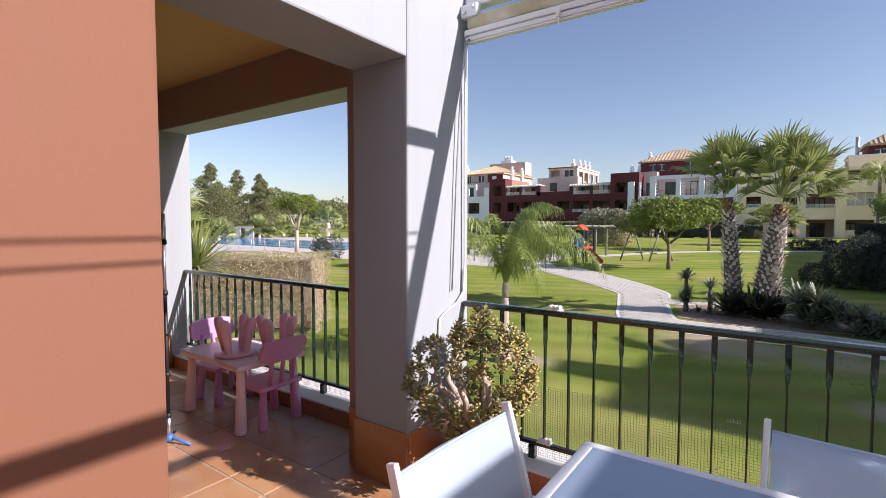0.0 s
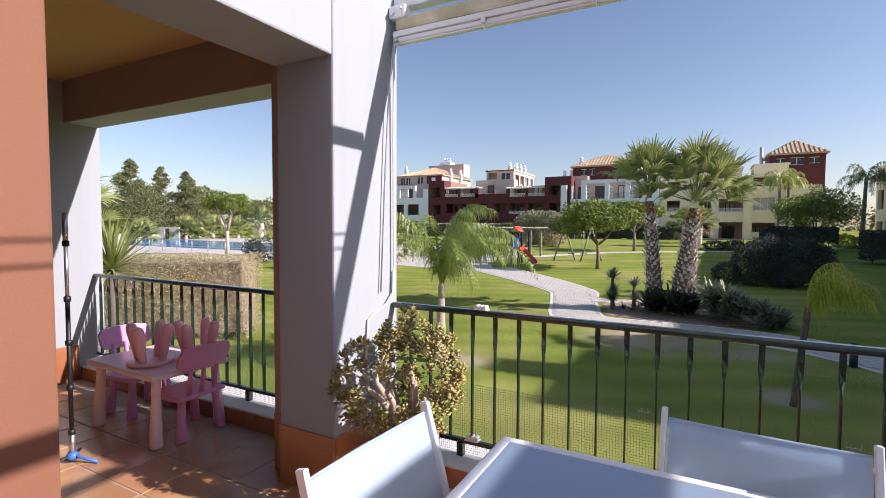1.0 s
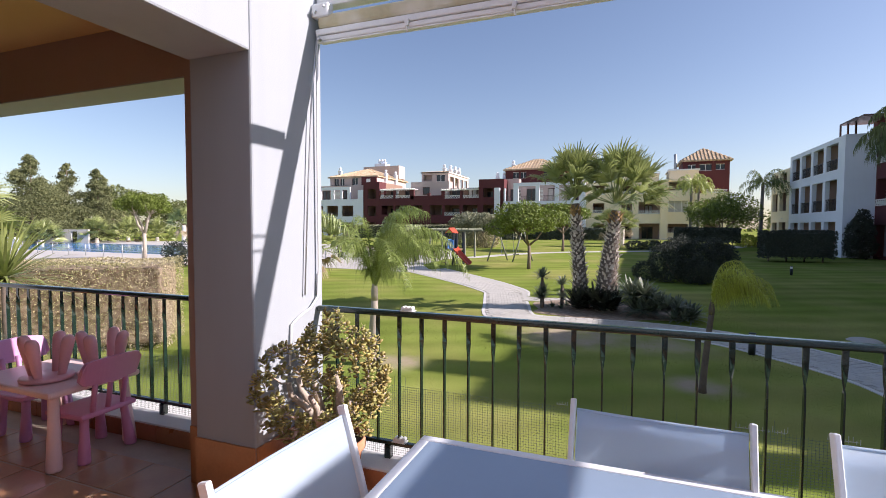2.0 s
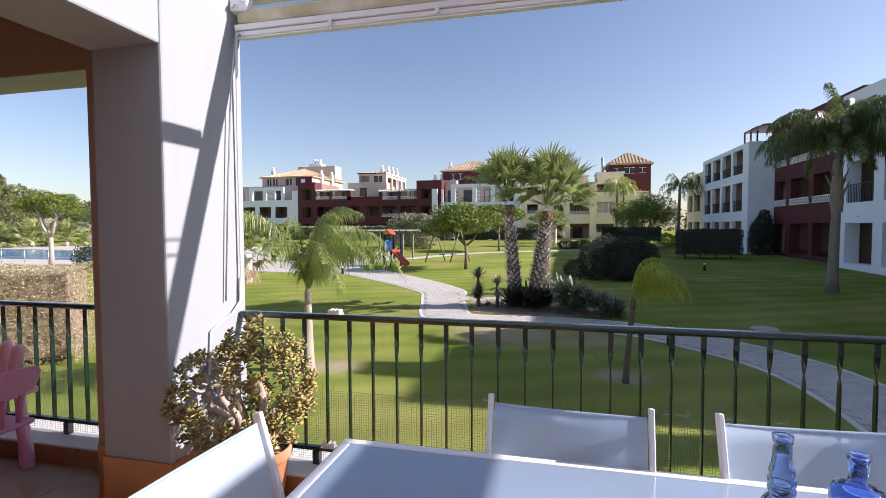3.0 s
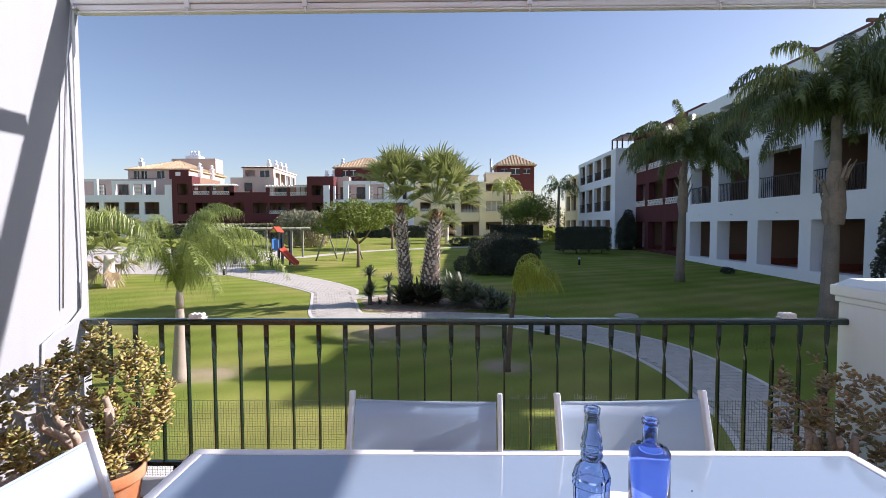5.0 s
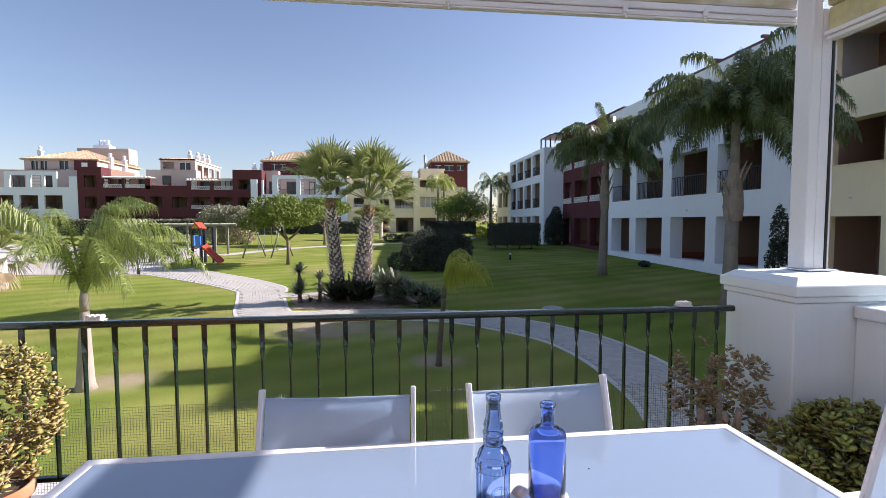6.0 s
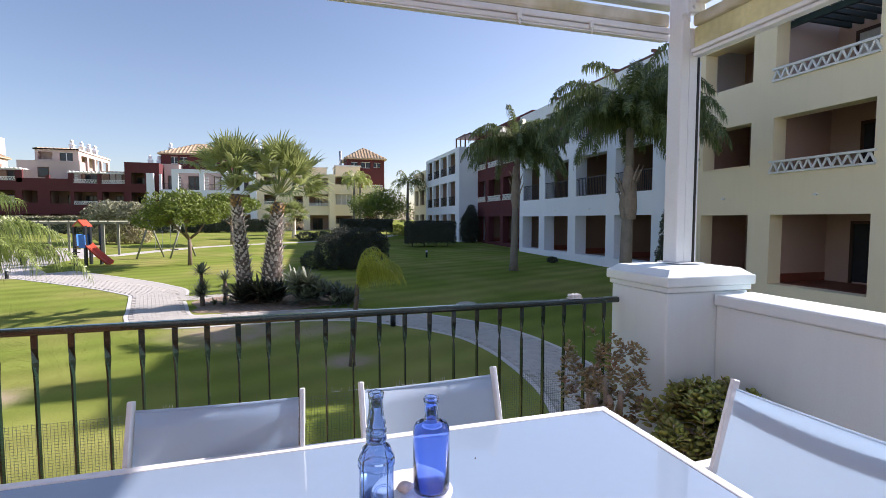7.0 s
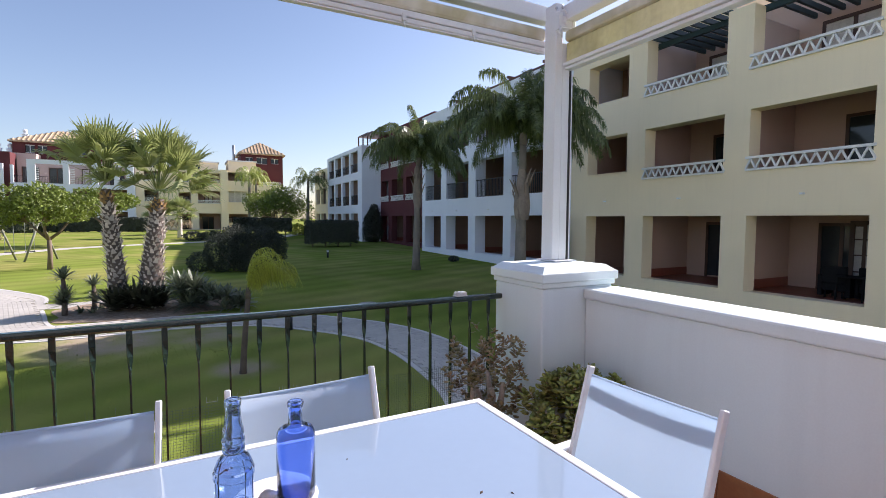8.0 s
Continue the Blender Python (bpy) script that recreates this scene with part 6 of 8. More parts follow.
def balustrade(h, u0, u1, z0, z1, w, near):
    if not near:
        part("balustrade", lattice(u0, u1, z0, z1, w), M_BAL, h, "white lattice balustrade", "stuff")
        return
    b = part("balustrade", quick_boxes([(u0, u1, w - 0.05, w + 0.05, z1 - 0.07, z1), (u0, u1, w - 0.045, w + 0.045, z0, z0 + 0.06)]), M_BAL, h, "white lattice balustrade")
    n = max(2, round((u1 - u0) / 0.27))
    step = (u1 - u0) / n
    ht = z1 - z0 - 0.13

    def slat(s):
        d, t = s * step / 2, 0.026
        vs = []
        for du, z in ((-t, 0), (t, 0), (d + t, ht), (d - t, ht)):
            vs += [(du, -0.025, z), (du, 0.025, z)]
        return raw(vs, [(0, 2, 4, 6), (1, 7, 5, 3), (0, 6, 7, 1), (2, 3, 5, 4)])

    for s in (1, -1):
        me = bar_mesh(("slat", s, round(step, 3), round(ht, 3)), lambda: slat(s), M_BAL)
        for k in range(n):
            piece("slat", me, b, pose(u0 + (k + (0 if s > 0 else 1)) * step, w, z0 + 0.06))


def glazed_door(parent, u, w, z, wid, hgt, panes=2, curtain=False):
    d = part("window", quick_boxes([(u, u + wid, w - 0.06, w, z + hgt - 0.1, z + hgt), (u, u + 0.09, w - 0.06, w, z, z + hgt - 0.1), (u + wid - 0.09, u + wid, w - 0.06, w, z, z + hgt - 0.1)]
                                   + [(u + wid * k / panes - 0.05, u + wid * k / panes + 0.05, w - 0.055, w, z, z + hgt - 0.1) for k in range(1, panes)]), M_FRAMEW, parent)
    part("pane", quick_boxes([(u + 0.09, u + wid - 0.09, w - 0.02, w - 0.01, z + 0.06, z + hgt - 0.1)]), M_CURT if curtain else M_PANE, d)
    return d


def house(name, m, label, L, zb, zt, depth, wall_mat, bays, storeys, back_top=None, inner=3.0, roof=True, skip=(), inner_mat=None, th=0.3, plain=(), near=False):
    """A storeyed house of loggias. Local x along the front, y into the house. storeys: (z0, z1, railing kind, railing height)."""
    h = new(name)
    h.matrix_world = m
    tagged(h, label, "house")
    holes = [(u0, u1, z0, z1) for k, (z0, z1, _, _) in enumerate(storeys) for i, (u0, u1) in enumerate(bays) if (i, k) not in skip]
    part("wall", wall_mesh(L, zb, zt, holes, 0.0, th), wall_mat, h)
    part("side_wall", quick_boxes([(0.0, 0.25, th, inner, zb, zt)]), wall_mat, h)
    part("side_wall", quick_boxes([(L - 0.25, L, th, inner, zb, zt)]), wall_mat, h)
    for u in (0.252, L - 0.268):
        part("lining", quick_boxes([(u, u + 0.016, th + 0.01, inner - 0.002, zb, zt - 0.3)]), inner_mat or M_INNER, h)
    part("body", quick_boxes([(0.0, L, inner, depth, zb, back_top or zt)]), inner_mat or M_INNER, h)
    if depth > inner + 0.5:
        part("flank", quick_boxes([(-0.02, 0.0, inner, depth, zb, back_top or zt)]), wall_mat, h)
        part("flank", quick_boxes([(L, L + 0.02, inner, depth, zb, back_top or zt)]), wall_mat, h)
    tops = sorted({round(s[0], 2) for s in storeys})
    for z in tops:
        zz = z - 0.02 if z < zb + 1.0 else z - 0.35
        part("floor_slab", quick_boxes([(0.25, L - 0.25, th, inner, zz - 0.25, zz)]), M_LTILE, h)
    part("ceiling_slab", quick_boxes([(0.25, L - 0.25, th, inner, storeys[-1][1] + 0.08, storeys[-1][1] + 0.3)]), wall_mat, h) if roof else None
    for (a0, a1), (b0, b1) in zip(bays, bays[1:]):
        c = (a1 + b0) / 2
        part("party_wall", quick_boxes([(c - 0.12, c + 0.12, th, inner, zb, zt)]), inner_mat or M_INNER, h)
        if th > 0.4:
            part("skirting", quick_boxes([(c - 0.135, c + 0.135, th + 0.002, inner, storeys[0][0] - 0.018, storeys[0][0] + 0.28)]), M_LTILE, h)
    rng = random.Random(len(bays) * 7 + int(L * 10))
    for k, (z0, z1, kind, rh) in enumerate(storeys):
        for i, (u0, u1) in enumerate(bays):
            if (i, k) in skip:
                continue
            zf = z0 - 0.02 if z0 < zb + 1.0 else z0 - 0.35
            wid = min(u1 - u0 - 0.3, rng.uniform(1.2, 1.9))
            u = u0 + (u1 - u0 - wid) * rng.uniform(0.3, 0.95)
            glazed_door(h, u, inner - 0.003, zf, wid, 2.1, 2, rng.random() < 0.25)
            if (i, k) in plain:
                pass
            elif kind == "lattice":
                balustrade(h, u0 - 0.06, u1 + 0.06, z0, z0 + rh, -0.03, near)
            elif kind == "bars":
                balcony_rail(h, u0 + 0.005, u1 - 0.005, z0 + 0.002, z0 + rh, 0.06, near)
            elif kind == "sill":
                part("sill", quick_boxes([(u0 - 0.03, u1 + 0.03, -0.05, 0.1, z0 - 0.05, z0)]), wall_mat, h)
            if z0 > zb + 1.0 and wall_mat in (M_YEL, M_HW):
                uc = (u0 + u1) / 2
                part("wall_lamp", quick_boxes([(uc - 0.05, uc + 0.05, -0.09, -0.001, z0 - 0.76, z0 - 0.71)]), M_PLASTIC, h)
    if roof:
        part("roof", quick_boxes([(0.03, L - 0.03, 0.32, depth - 0.03, (back_top or zt) - 0.3, (back_top or zt) - 0.22)]), M_PLAZA, h)
    return h


def hip_roof(parent, u0, u1, w0, w1, z, rise):
    """A hipped roof with rows of round tiles."""
    o = 0.35
    u0, u1, w0, w1 = u0 - o, u1 + o, w0 - o, w1 + o
    cu, cw = (u0 + u1) / 2, (w0 + w1) / 2
    ridge = max(0.0, (u1 - u0 - (w1 - w0)) / 2)
    a, b = Vector((cu - ridge, cw, z + rise)), Vector((cu + ridge, cw, z + rise))
    c = [Vector((u0, w0, z)), Vector((u1, w0, z)), Vector((u1, w1, z)), Vector((u0, w1, z))]
    lo = [v - Vector((0, 0, 0.18)) for v in c]
    vs = c + [a, b] + lo
    fs = [(0, 1, 5, 4), (1, 2, 5), (2, 3, 4, 5), (3, 0, 4), (0, 6, 7, 1), (1, 7, 8, 2), (2, 8, 9, 3), (3, 9, 6, 0), (6, 9, 8, 7)]
    roof = part("roof", raw(vs, fs), M_ROOF, parent, "hipped terracotta tile roof")
    bm = bmesh.new()
    for p, q, s, t in ((c[0], c[1], a, b), (c[3], c[0], a, a), (c[1], c[2], b, b)):
        n = max(4, int((q - p).length / 0.45))
        for k in range(n + 1):
            f = k / n
            e = p.lerp(q, f)
            # each tile row runs straight up the slope to the hip or ridge
            d = ((s + t) / 2 - (p + q) / 2)
            d = d - (q - p).normalized() * d.dot((q - p).normalized())
            if (s - t).length > 0.01:
                half = (q - p).length / 2
                run = min(1.0, min(f, 1 - f) * 2 * half / max(0.01, half - (t - s).length / 2))
            else:
                run = min(f, 1 - f) * 2
            if run < 0.05:
                continue
            tube(bm, [e + Vector((0, 0, 0.02)), e + d * run + Vector((0, 0, 0.02))], 0.07, 5, False)
    part("tile_ribbing", bm, M_ROOF, roof, kind="stuff")
    return roof


def chimney(parent, u, w, z, h, r=0.35):
    c = part("chimney", quick_boxes([(u - r, u + r, w - r, w + r, z - 0.5, z + h), (u - r - 0.08, u + r + 0.08, w - r - 0.08, w + r + 0.08, z + h, z + h + 0.1)]), M_HW, parent)
    bm = bmesh.new()
    lathe(bm, [(0.22, z + h + 0.1), (0.22, z + h + 0.45), (0.28, z + h + 0.5), (0.2, z + h + 0.7), (0.02, z + h + 0.8)], 10, u, w)
    part("chimney_pot", bm, M_HW, c)


def turned(x, y):
    """Local frame of a house whose front looks to -x: local x runs to -y."""
    return pose(x, y, 0, 0, 0, -90)


# row along the right-hand side, seen from the terrace
yb = [(0.95, 2.97), (3.78, 6.7), (7.48, 10.43), (11.2, 14.2), (15.0, 18.0)]
yellow = house("yellow_house", turned(17.0, 16.0), "pale yellow apartment house with loggias and white lattice balustrades", 20.0, -1.3, 5.93, 9.0, M_YEL, yb,
               [(-0.65, 1.64, "none", 0), (2.97, 4.78, "lattice", 0.42)], back_top=8.7, roof=False, th=0.55, plain=((0, 1),), near=True)
for u0, u1, zt in ((0.0, 0.95, 8.6), (2.97, 3.78, 8.6), (6.7, 7.48, 7.85), (10.43, 11.2, 7.85), (14.2, 15.0, 7.85), (18.0, 20.0, 7.85)):
    part("pier", quick_boxes([(u0, u1, 0.0, 0.55, 5.932, zt)]), M_YEL, yellow)
part("lintel", quick_boxes([(0.952, 2.968, 0.0, 0.55, 7.68, 8.6)]), M_YEL, yellow)
part("spandrel", quick_boxes([(0.952, 2.968, 0.0, 0.55, 5.932, 6.15)]), M_YEL, yellow)
part("spandrel", quick_boxes([(0.952, 2.968, 0.002, 0.548, 2.971, 3.3)]), M_YEL, yellow)
part("roof_slab", quick_boxes([(0.0, 3.78, 0.551, 3.0, 8.3, 8.6)]), M_YEL, yellow)
part("sill", quick_boxes([(0.92, 3.0, -0.03, 0.5, 3.302, 3.34)]), M_YEL, yellow)
part("terrace_slab", quick_boxes([(0.25, 19.75, 0.551, 3.0, 5.3, 5.6)]), M_LTILE, yellow)
part("partition", quick_boxes([(3.4, 3.6, 0.551, 3.0, 5.6, 8.3)]), M_PINK, yellow)
part("partition", quick_boxes([(7.0, 7.2, 0.551, 3.0, 5.6, 7.7)]), M_PINK, yellow)
for u0, u1 in yb[1:]:
    balustrade(yellow, u0 - 0.06, u1 + 0.06, 5.933, 6.36, -0.03, True)
    part("pergola_beam", quick_boxes([(u0 - 0.1, u1 + 0.1, 0.56, 0.68, 7.72, 7.9)]), M_PERG, yellow, "dark green pergola beam")
    n = int((u1 - u0) / 0.36)
    for k in range(n):
        u = u0 + (u1 - u0) * (k + 0.5) / n
        part("pergola_slat", quick_boxes([(u - 0.045, u + 0.045, -0.25, 2.99, 7.902, 8.06)]), M_PERG, yellow)
    glazed_door(yellow, u0 + 0.4, 2.997, 5.62, 1.7, 2.1, 2, True)
part("upper_storey", quick_boxes([(1.7, 5.1, 3.02, 9.0, 8.702, 11.3)]), M_YEL, yellow)
part("stair_tower", quick_boxes([(2.9, 3.7, 3.04, 6.0, 11.302, 12.1)]), M_YEL, yellow)
# glazed door of the furnished loggia
gd = part("window", quick_boxes([(8.9, 10.4, 2.90, 2.96, 1.38, 1.50), (8.9, 9.02, 2.90, 2.96, -0.67, 1.38), (9.62, 9.76, 2.90, 2.96, -0.67, 1.38), (10.3, 10.4, 2.90, 2.96, -0.67, 1.38)]
                                + [(9.02, 10.3, 2.92, 2.94, zc, zc + 0.04) for zc in (-0.05, 0.45, 0.92)]), M_FRAMEW, yellow)
for ua, ub in ((9.02, 9.62), (9.76, 10.3)):
    part("pane", quick_boxes([(ua, ub, 2.945, 2.955, -0.67, 1.38)]), M_CURT, gd)
# unseen white house added behind the terrace, bouncing sunlight onto the yellow front
wing = house("white_house", pose(4.58, -33.2, 0, 0, 0, 90), "unseen white rendered apartment house added behind the terrace for bounced light", 30.0, -1.3, 9.0, 9.0, M_HW, [(2.0 + 4.0 * k, 4.6 + 4.0 * k) for k in range(7)],
             [(-0.65, 1.7, "none", 0), (2.95, 4.82, "bars", 0.9), (6.0, 8.0, "bars", 0.9)])
# garden furniture in the yellow loggia
def lounge_set(x, y, z):
    t = thing("wicker_chair", "dark wicker armchair in the loggia", "chair", (x, y, z), 90, "loggia chairs")
    part("seat", box(bmesh.new(), -0.3, 0.3, -0.3, 0.3, 0.2, 0.42, 0.03), M_WICKER, t)
    part("backrest", box(bmesh.new(), -0.3, 0.3, 0.24, 0.34, 0.42, 0.9, 0.03), M_WICKER, t)
    for s in (-1, 1):
        part("armrest", box(bmesh.new(), s * 0.34 - 0.05, s * 0.34 + 0.05, -0.3, 0.34, 0.05, 0.64, 0.02), M_WICKER, t)
        for q in (-0.22, 0.22):
            part("leg", box(bmesh.new(), s * 0.24 - 0.02, s * 0.24 + 0.02, q - 0.02, q + 0.02, 0.0, 0.199), M_WICKER, t)
    return t


w1 = lounge_set(18.45, 6.7, -0.668)
copy_thing(w1, pose(18.45, 5.8, -0.668, 0, 0, 70))
wt = thing("wicker_table", "dark low wicker table in the loggia", "table", (18.1, 6.25, -0.668))
part("tabletop", box(bmesh.new(), -0.25, 0.25, -0.35, 0.35, 0.62, 0.66, 0.01), M_WICKER, wt)
for sx in (-1, 1):
    for sy in (-1, 1):
        part("leg", box(bmesh.new(), sx * 0.2 - 0.02, sx * 0.2 + 0.02, sy * 0.3 - 0.02, sy * 0.3 + 0.02, 0.0, 0.619), M_WICKER, wt)

wb = [(0.5, 2.85), (3.6, 6.35), (7.15, 9.95), (10.65, 13.25)]
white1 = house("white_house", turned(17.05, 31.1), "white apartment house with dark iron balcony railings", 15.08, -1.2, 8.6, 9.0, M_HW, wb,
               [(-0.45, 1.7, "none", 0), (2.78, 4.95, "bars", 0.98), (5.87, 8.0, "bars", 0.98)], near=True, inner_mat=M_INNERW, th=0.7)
part("roof_pergola", quick_boxes([(3.0, 12.0, 1.0 + 0.8 * k, 1.1 + 0.8 * k, 9.0, 9.2) for k in range(4)] + [(3.0 + 3 * k, 3.12 + 3 * k, 0.8, 3.8, 9.2, 9.32) for k in range(4)]
                                 + [(u, u + 0.12, 1.0, 1.12, 8.38, 9.0) for u in (3.0, 7.5, 11.88)]), M_FRAMEW, white1)
rb = [(0.9, 2.6), (3.35, 5.9), (6.5, 9.45)]
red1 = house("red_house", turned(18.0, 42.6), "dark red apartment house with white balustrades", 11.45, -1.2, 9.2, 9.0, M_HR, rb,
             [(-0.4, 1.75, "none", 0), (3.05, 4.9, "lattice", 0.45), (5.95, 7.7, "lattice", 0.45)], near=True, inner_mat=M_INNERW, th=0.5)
part("penthouse", quick_boxes([(0.3, 3.0, 0.4, 3.4, 9.2, 9.35)]), M_FRAMEW, red1)
part("glass_house", quick_boxes([(0.2, 2.8, -1.6, 0.0, 8.9, 9.02)]), M_FRAMEW, red1)
white2 = house("white_house", turned(16.2, 53.8), "white apartment house at the lawn's far side", 11.9, -1.0, 8.1, 9.0, M_HW, [(0.6, 2.6), (3.1, 5.3), (5.8, 8.0), (8.5, 10.7)],
               [(-0.25, 2.0, "none", 0), (2.8, 5.1, "bars", 0.9), (5.8, 7.75, "bars", 0.8)])
part("canopy", quick_boxes([(9.0, 11.7, 0.6, 2.6, 9.2, 9.3), (9.0, 9.1, 0.6, 0.7, 8.1, 9.2), (11.6, 11.7, 0.6, 0.7, 8.1, 9.2), (10.3, 10.4, 0.6, 0.7, 8.1, 9.2)]), M_FRAMEW, white2)
house("yellow_house", turned(16.25, 59.9), "far pale yellow apartment house", 5.98, -1.0, 7.2, 9.0, M_YEL, [(0.5, 2.2), (2.9, 5.0)],
      [(0.1, 2.1, "none", 0), (3.2, 5.0, "sill", 0), (5.9, 6.9, "sill", 0)])

# row across the far end
FY = 72.0



def side_of(parent, name, L, z0, z1, holes, wall_mat, u, w):
    """A wall with openings looking to local +x, running back from (u, w)."""
    ob = part(name, wall_mesh(L, z0, z1, holes), wall_mat, parent)
    ob.matrix_basis = pose(u, w, 0, 0, 0, 90)
    return ob


def slat_screen(h, u0, u1, z0, z1, w):
    """White horizontal slats between two posts."""
    n = int((z1 - z0) / 0.2)
    part("slat_screen", quick_boxes([(u0, u1, w, w + 0.06, z0 + 0.2 * k, z0 + 0.2 * k + 0.1) for k in range(n)]), M_BAL, h, "white slatted screen", "stuff")


def row_house(name, x, y, label, L, zb, zt, wall_mat, holes, inner=2.4, depth=9.0, inner_mat=None, doors=True, seed=1):
    """A house of the far row: one front wall with loggias of their own sizes, dark rooms behind, slabs between the storeys.
    holes: (x0, x1, z0, z1, kind of railing) in world x."""
    rng = random.Random(seed)
    h = new(name)
    h.matrix_world = pose(x, y, 0)
    tagged(h, label, "house")
    loc = [(a - x, b - x, c, d, k) for a, b, c, d, k in holes]
    part("wall", wall_mesh(L, zb, zt, [q[:4] for q in loc]), wall_mat, h)
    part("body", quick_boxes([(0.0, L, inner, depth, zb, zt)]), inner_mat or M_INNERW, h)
    for u in (0.0, L - 0.25):
        part("side_wall", quick_boxes([(u, u + 0.25, 0.3, inner, zb, zt)]), wall_mat, h)
    for z in (2.62, 5.5):
        if z < zt:
            part("floor_slab", quick_boxes([(0.25, L - 0.25, 0.3, inner, z, z + 0.28)]), M_LTILE, h)
    part("roof", quick_boxes([(0.02, L - 0.02, 0.3, depth, zt - 0.25, zt - 0.15)]), M_PLAZA, h)
    done = set()
    for u0, u1, z0, z1, kind in loc:
        for u in (u0 - 0.14, u1 + 0.04):
            if round(u, 1) not in done and 0.3 < u < L - 0.4:
                done.add(round(u, 1))
                part("party_wall", quick_boxes([(u, u + 0.1, 0.3, inner, zb, zt - 0.26)]), inner_mat or M_INNERW, h)
        if kind == "lattice":
            part("balustrade", lattice(u0 - 0.05, u1 + 0.05, z0, z0 + 0.45, -0.03), M_BAL, h, "white lattice balustrade", "stuff")
        elif kind == "bars":
            part("railing", bars(u0 + 0.01, u1 - 0.01, z0 + 0.002, z0 + 0.8, 0.06), M_DBAR, h, "dark iron railing", "stuff")
        if doors and u1 - u0 > 1.2:
            wid = min(u1 - u0 - 0.3, rng.uniform(1.0, 1.7))
            u = u0 + (u1 - u0 - wid) * rng.random()
            glazed_door(h, u, inner - 0.003, max(zb, z0 - 0.4), wid, min(2.1, z1 - z0), 2, rng.random() < 0.3)
    return h


def roof_frame(h, x, posts, beams, y0=0.0, material=None):
    """Open frame of posts and lintels on a roof terrace. posts: (x0, x1, z0, z1); beams likewise."""
    for a, b, c, d in posts:
        part("frame_post", quick_boxes([(a - x, b - x, y0, y0 + 0.35, c, d)]), material or M_HW, h)
    for a, b, c, d in beams:
        part("frame_beam", quick_boxes([(a - x, b - x, y0, y0 + 0.35, c, d)]), material or M_HW, h)


def pergola(h, x, x0, x1, z, w0=-0.25, w1=2.6):
    """White slats lying from the front to the wall behind, on a front beam."""
    part("pergola_beam", quick_boxes([(x0 - x, x1 - x, w0 + 0.2, w0 + 0.32, z - 0.16, z)]), M_BAL, h)
    n = int((x1 - x0) / 0.42)
    for k in range(n):
        u = x0 - x + (x1 - x0) * (k + 0.5) / n
        part("pergola_slat", quick_boxes([(u - 0.09, u + 0.09, w0, w1, z + 0.002, z + 0.12)]), M_BAL, h)


# white house at the far left of the row
X = -66.0
ups = [(X + 0.6 + 3.05 * k, X + 2.9 + 3.05 * k) for k in range(8)]
w_far = row_house("white_house", X, FY, "far white apartment house with open roof frames", 26.2, -0.6, 6.05, M_HW,
                  [(a, b, 3.35, 5.2, "bars") for a, b in ups] + [(a, b, 0.0, 2.3, "none") for a, b in ups], seed=5)
roof_frame(w_far, X, [(-65.9, -65.4, 6.052, 8.35), (-60.2, -59.7, 6.052, 8.35), (-57.3, -56.8, 6.052, 8.35), (-54.6, -54.1, 6.052, 8.35), (-51.6, -51.1, 6.052, 8.35),
                      (-48.9, -48.3, 6.052, 7.95), (-46.2, -45.7, 6.052, 7.95), (-44.3, -44.0, 6.052, 7.95), (-42.9, -42.4, 6.052, 7.95), (-40.85, -39.82, 6.052, 7.8)],
           [(-65.9, -59.7, 8.352, 8.7), (-57.3, -51.1, 8.352, 8.7), (-48.9, -42.4, 7.952, 8.42)])
for a, b in ((-59.4, -58.7), (-50.9, -50.2), (-45.6, -44.5)):
    slat_screen(w_far, a - X, b - X, 6.1, 8.0, 0.1)
part("parapet", quick_boxes([(0.02, 26.1, -0.04, 0.0, 6.052, 6.3)]), M_HW, w_far)
part("terrace_wall", quick_boxes([(0.3, 25.9, 2.6, 6.0, 6.052, 8.9)]), M_PINK, w_far)
for k in range(6):
    glazed_door(w_far, 2.0 + 3.6 * k, 2.597, 6.06, 1.5, 2.0, 2, k % 3 == 0)
# dark red house: a taller block at each end, low terraces with pergolas between
row_house("red_house", -39.75, FY, "far dark red apartment house end block", 3.05, -0.6, 9.12, M_HR,
          [(-38.95, -37.35, 6.3, 7.95, "none"), (-38.95, -37.35, 3.4, 5.05, "none"), (-38.95, -37.35, 0.0, 2.3, "none")], seed=2)
X = -36.69
red_far = row_house("red_house", X, FY, "far dark red apartment house with pergolas and white balustrades", 17.37, -0.6, 6.1, M_HR,
                    [(-36.3, -34.15, 3.6, 5.1, "none"), (-33.77, -31.2, 3.6, 5.1, "lattice"), (-30.5, -28.9, 3.6, 5.08, "none"), (-27.6, -25.45, 3.5, 5.05, "none"),
                     (-25.03, -22.53, 3.4, 5.03, "lattice"), (-22.0, -19.6, 3.4, 5.03, "lattice")]
                    + [(a, b, 0.0, 2.2, "none") for a, b in ((-36.3, -34.15), (-33.77, -31.2), (-30.5, -28.9), (-27.6, -25.45), (-25.03, -22.53), (-22.0, -19.6))], seed=3)
part("parapet", quick_boxes([(-31.0 - X, -25.55 - X, 0.0, 0.3, 6.102, 6.62)]), M_HR, red_far)
roof_frame(red_far, X, [(-34.1, -33.8, 6.102, 7.6), (-31.1, -30.4, 6.102, 7.75), (-28.0, -27.6, 6.622, 7.05), (-25.6, -25.1, 6.102, 7.5), (-22.45, -22.05, 6.102, 7.4)], [], material=M_HR)
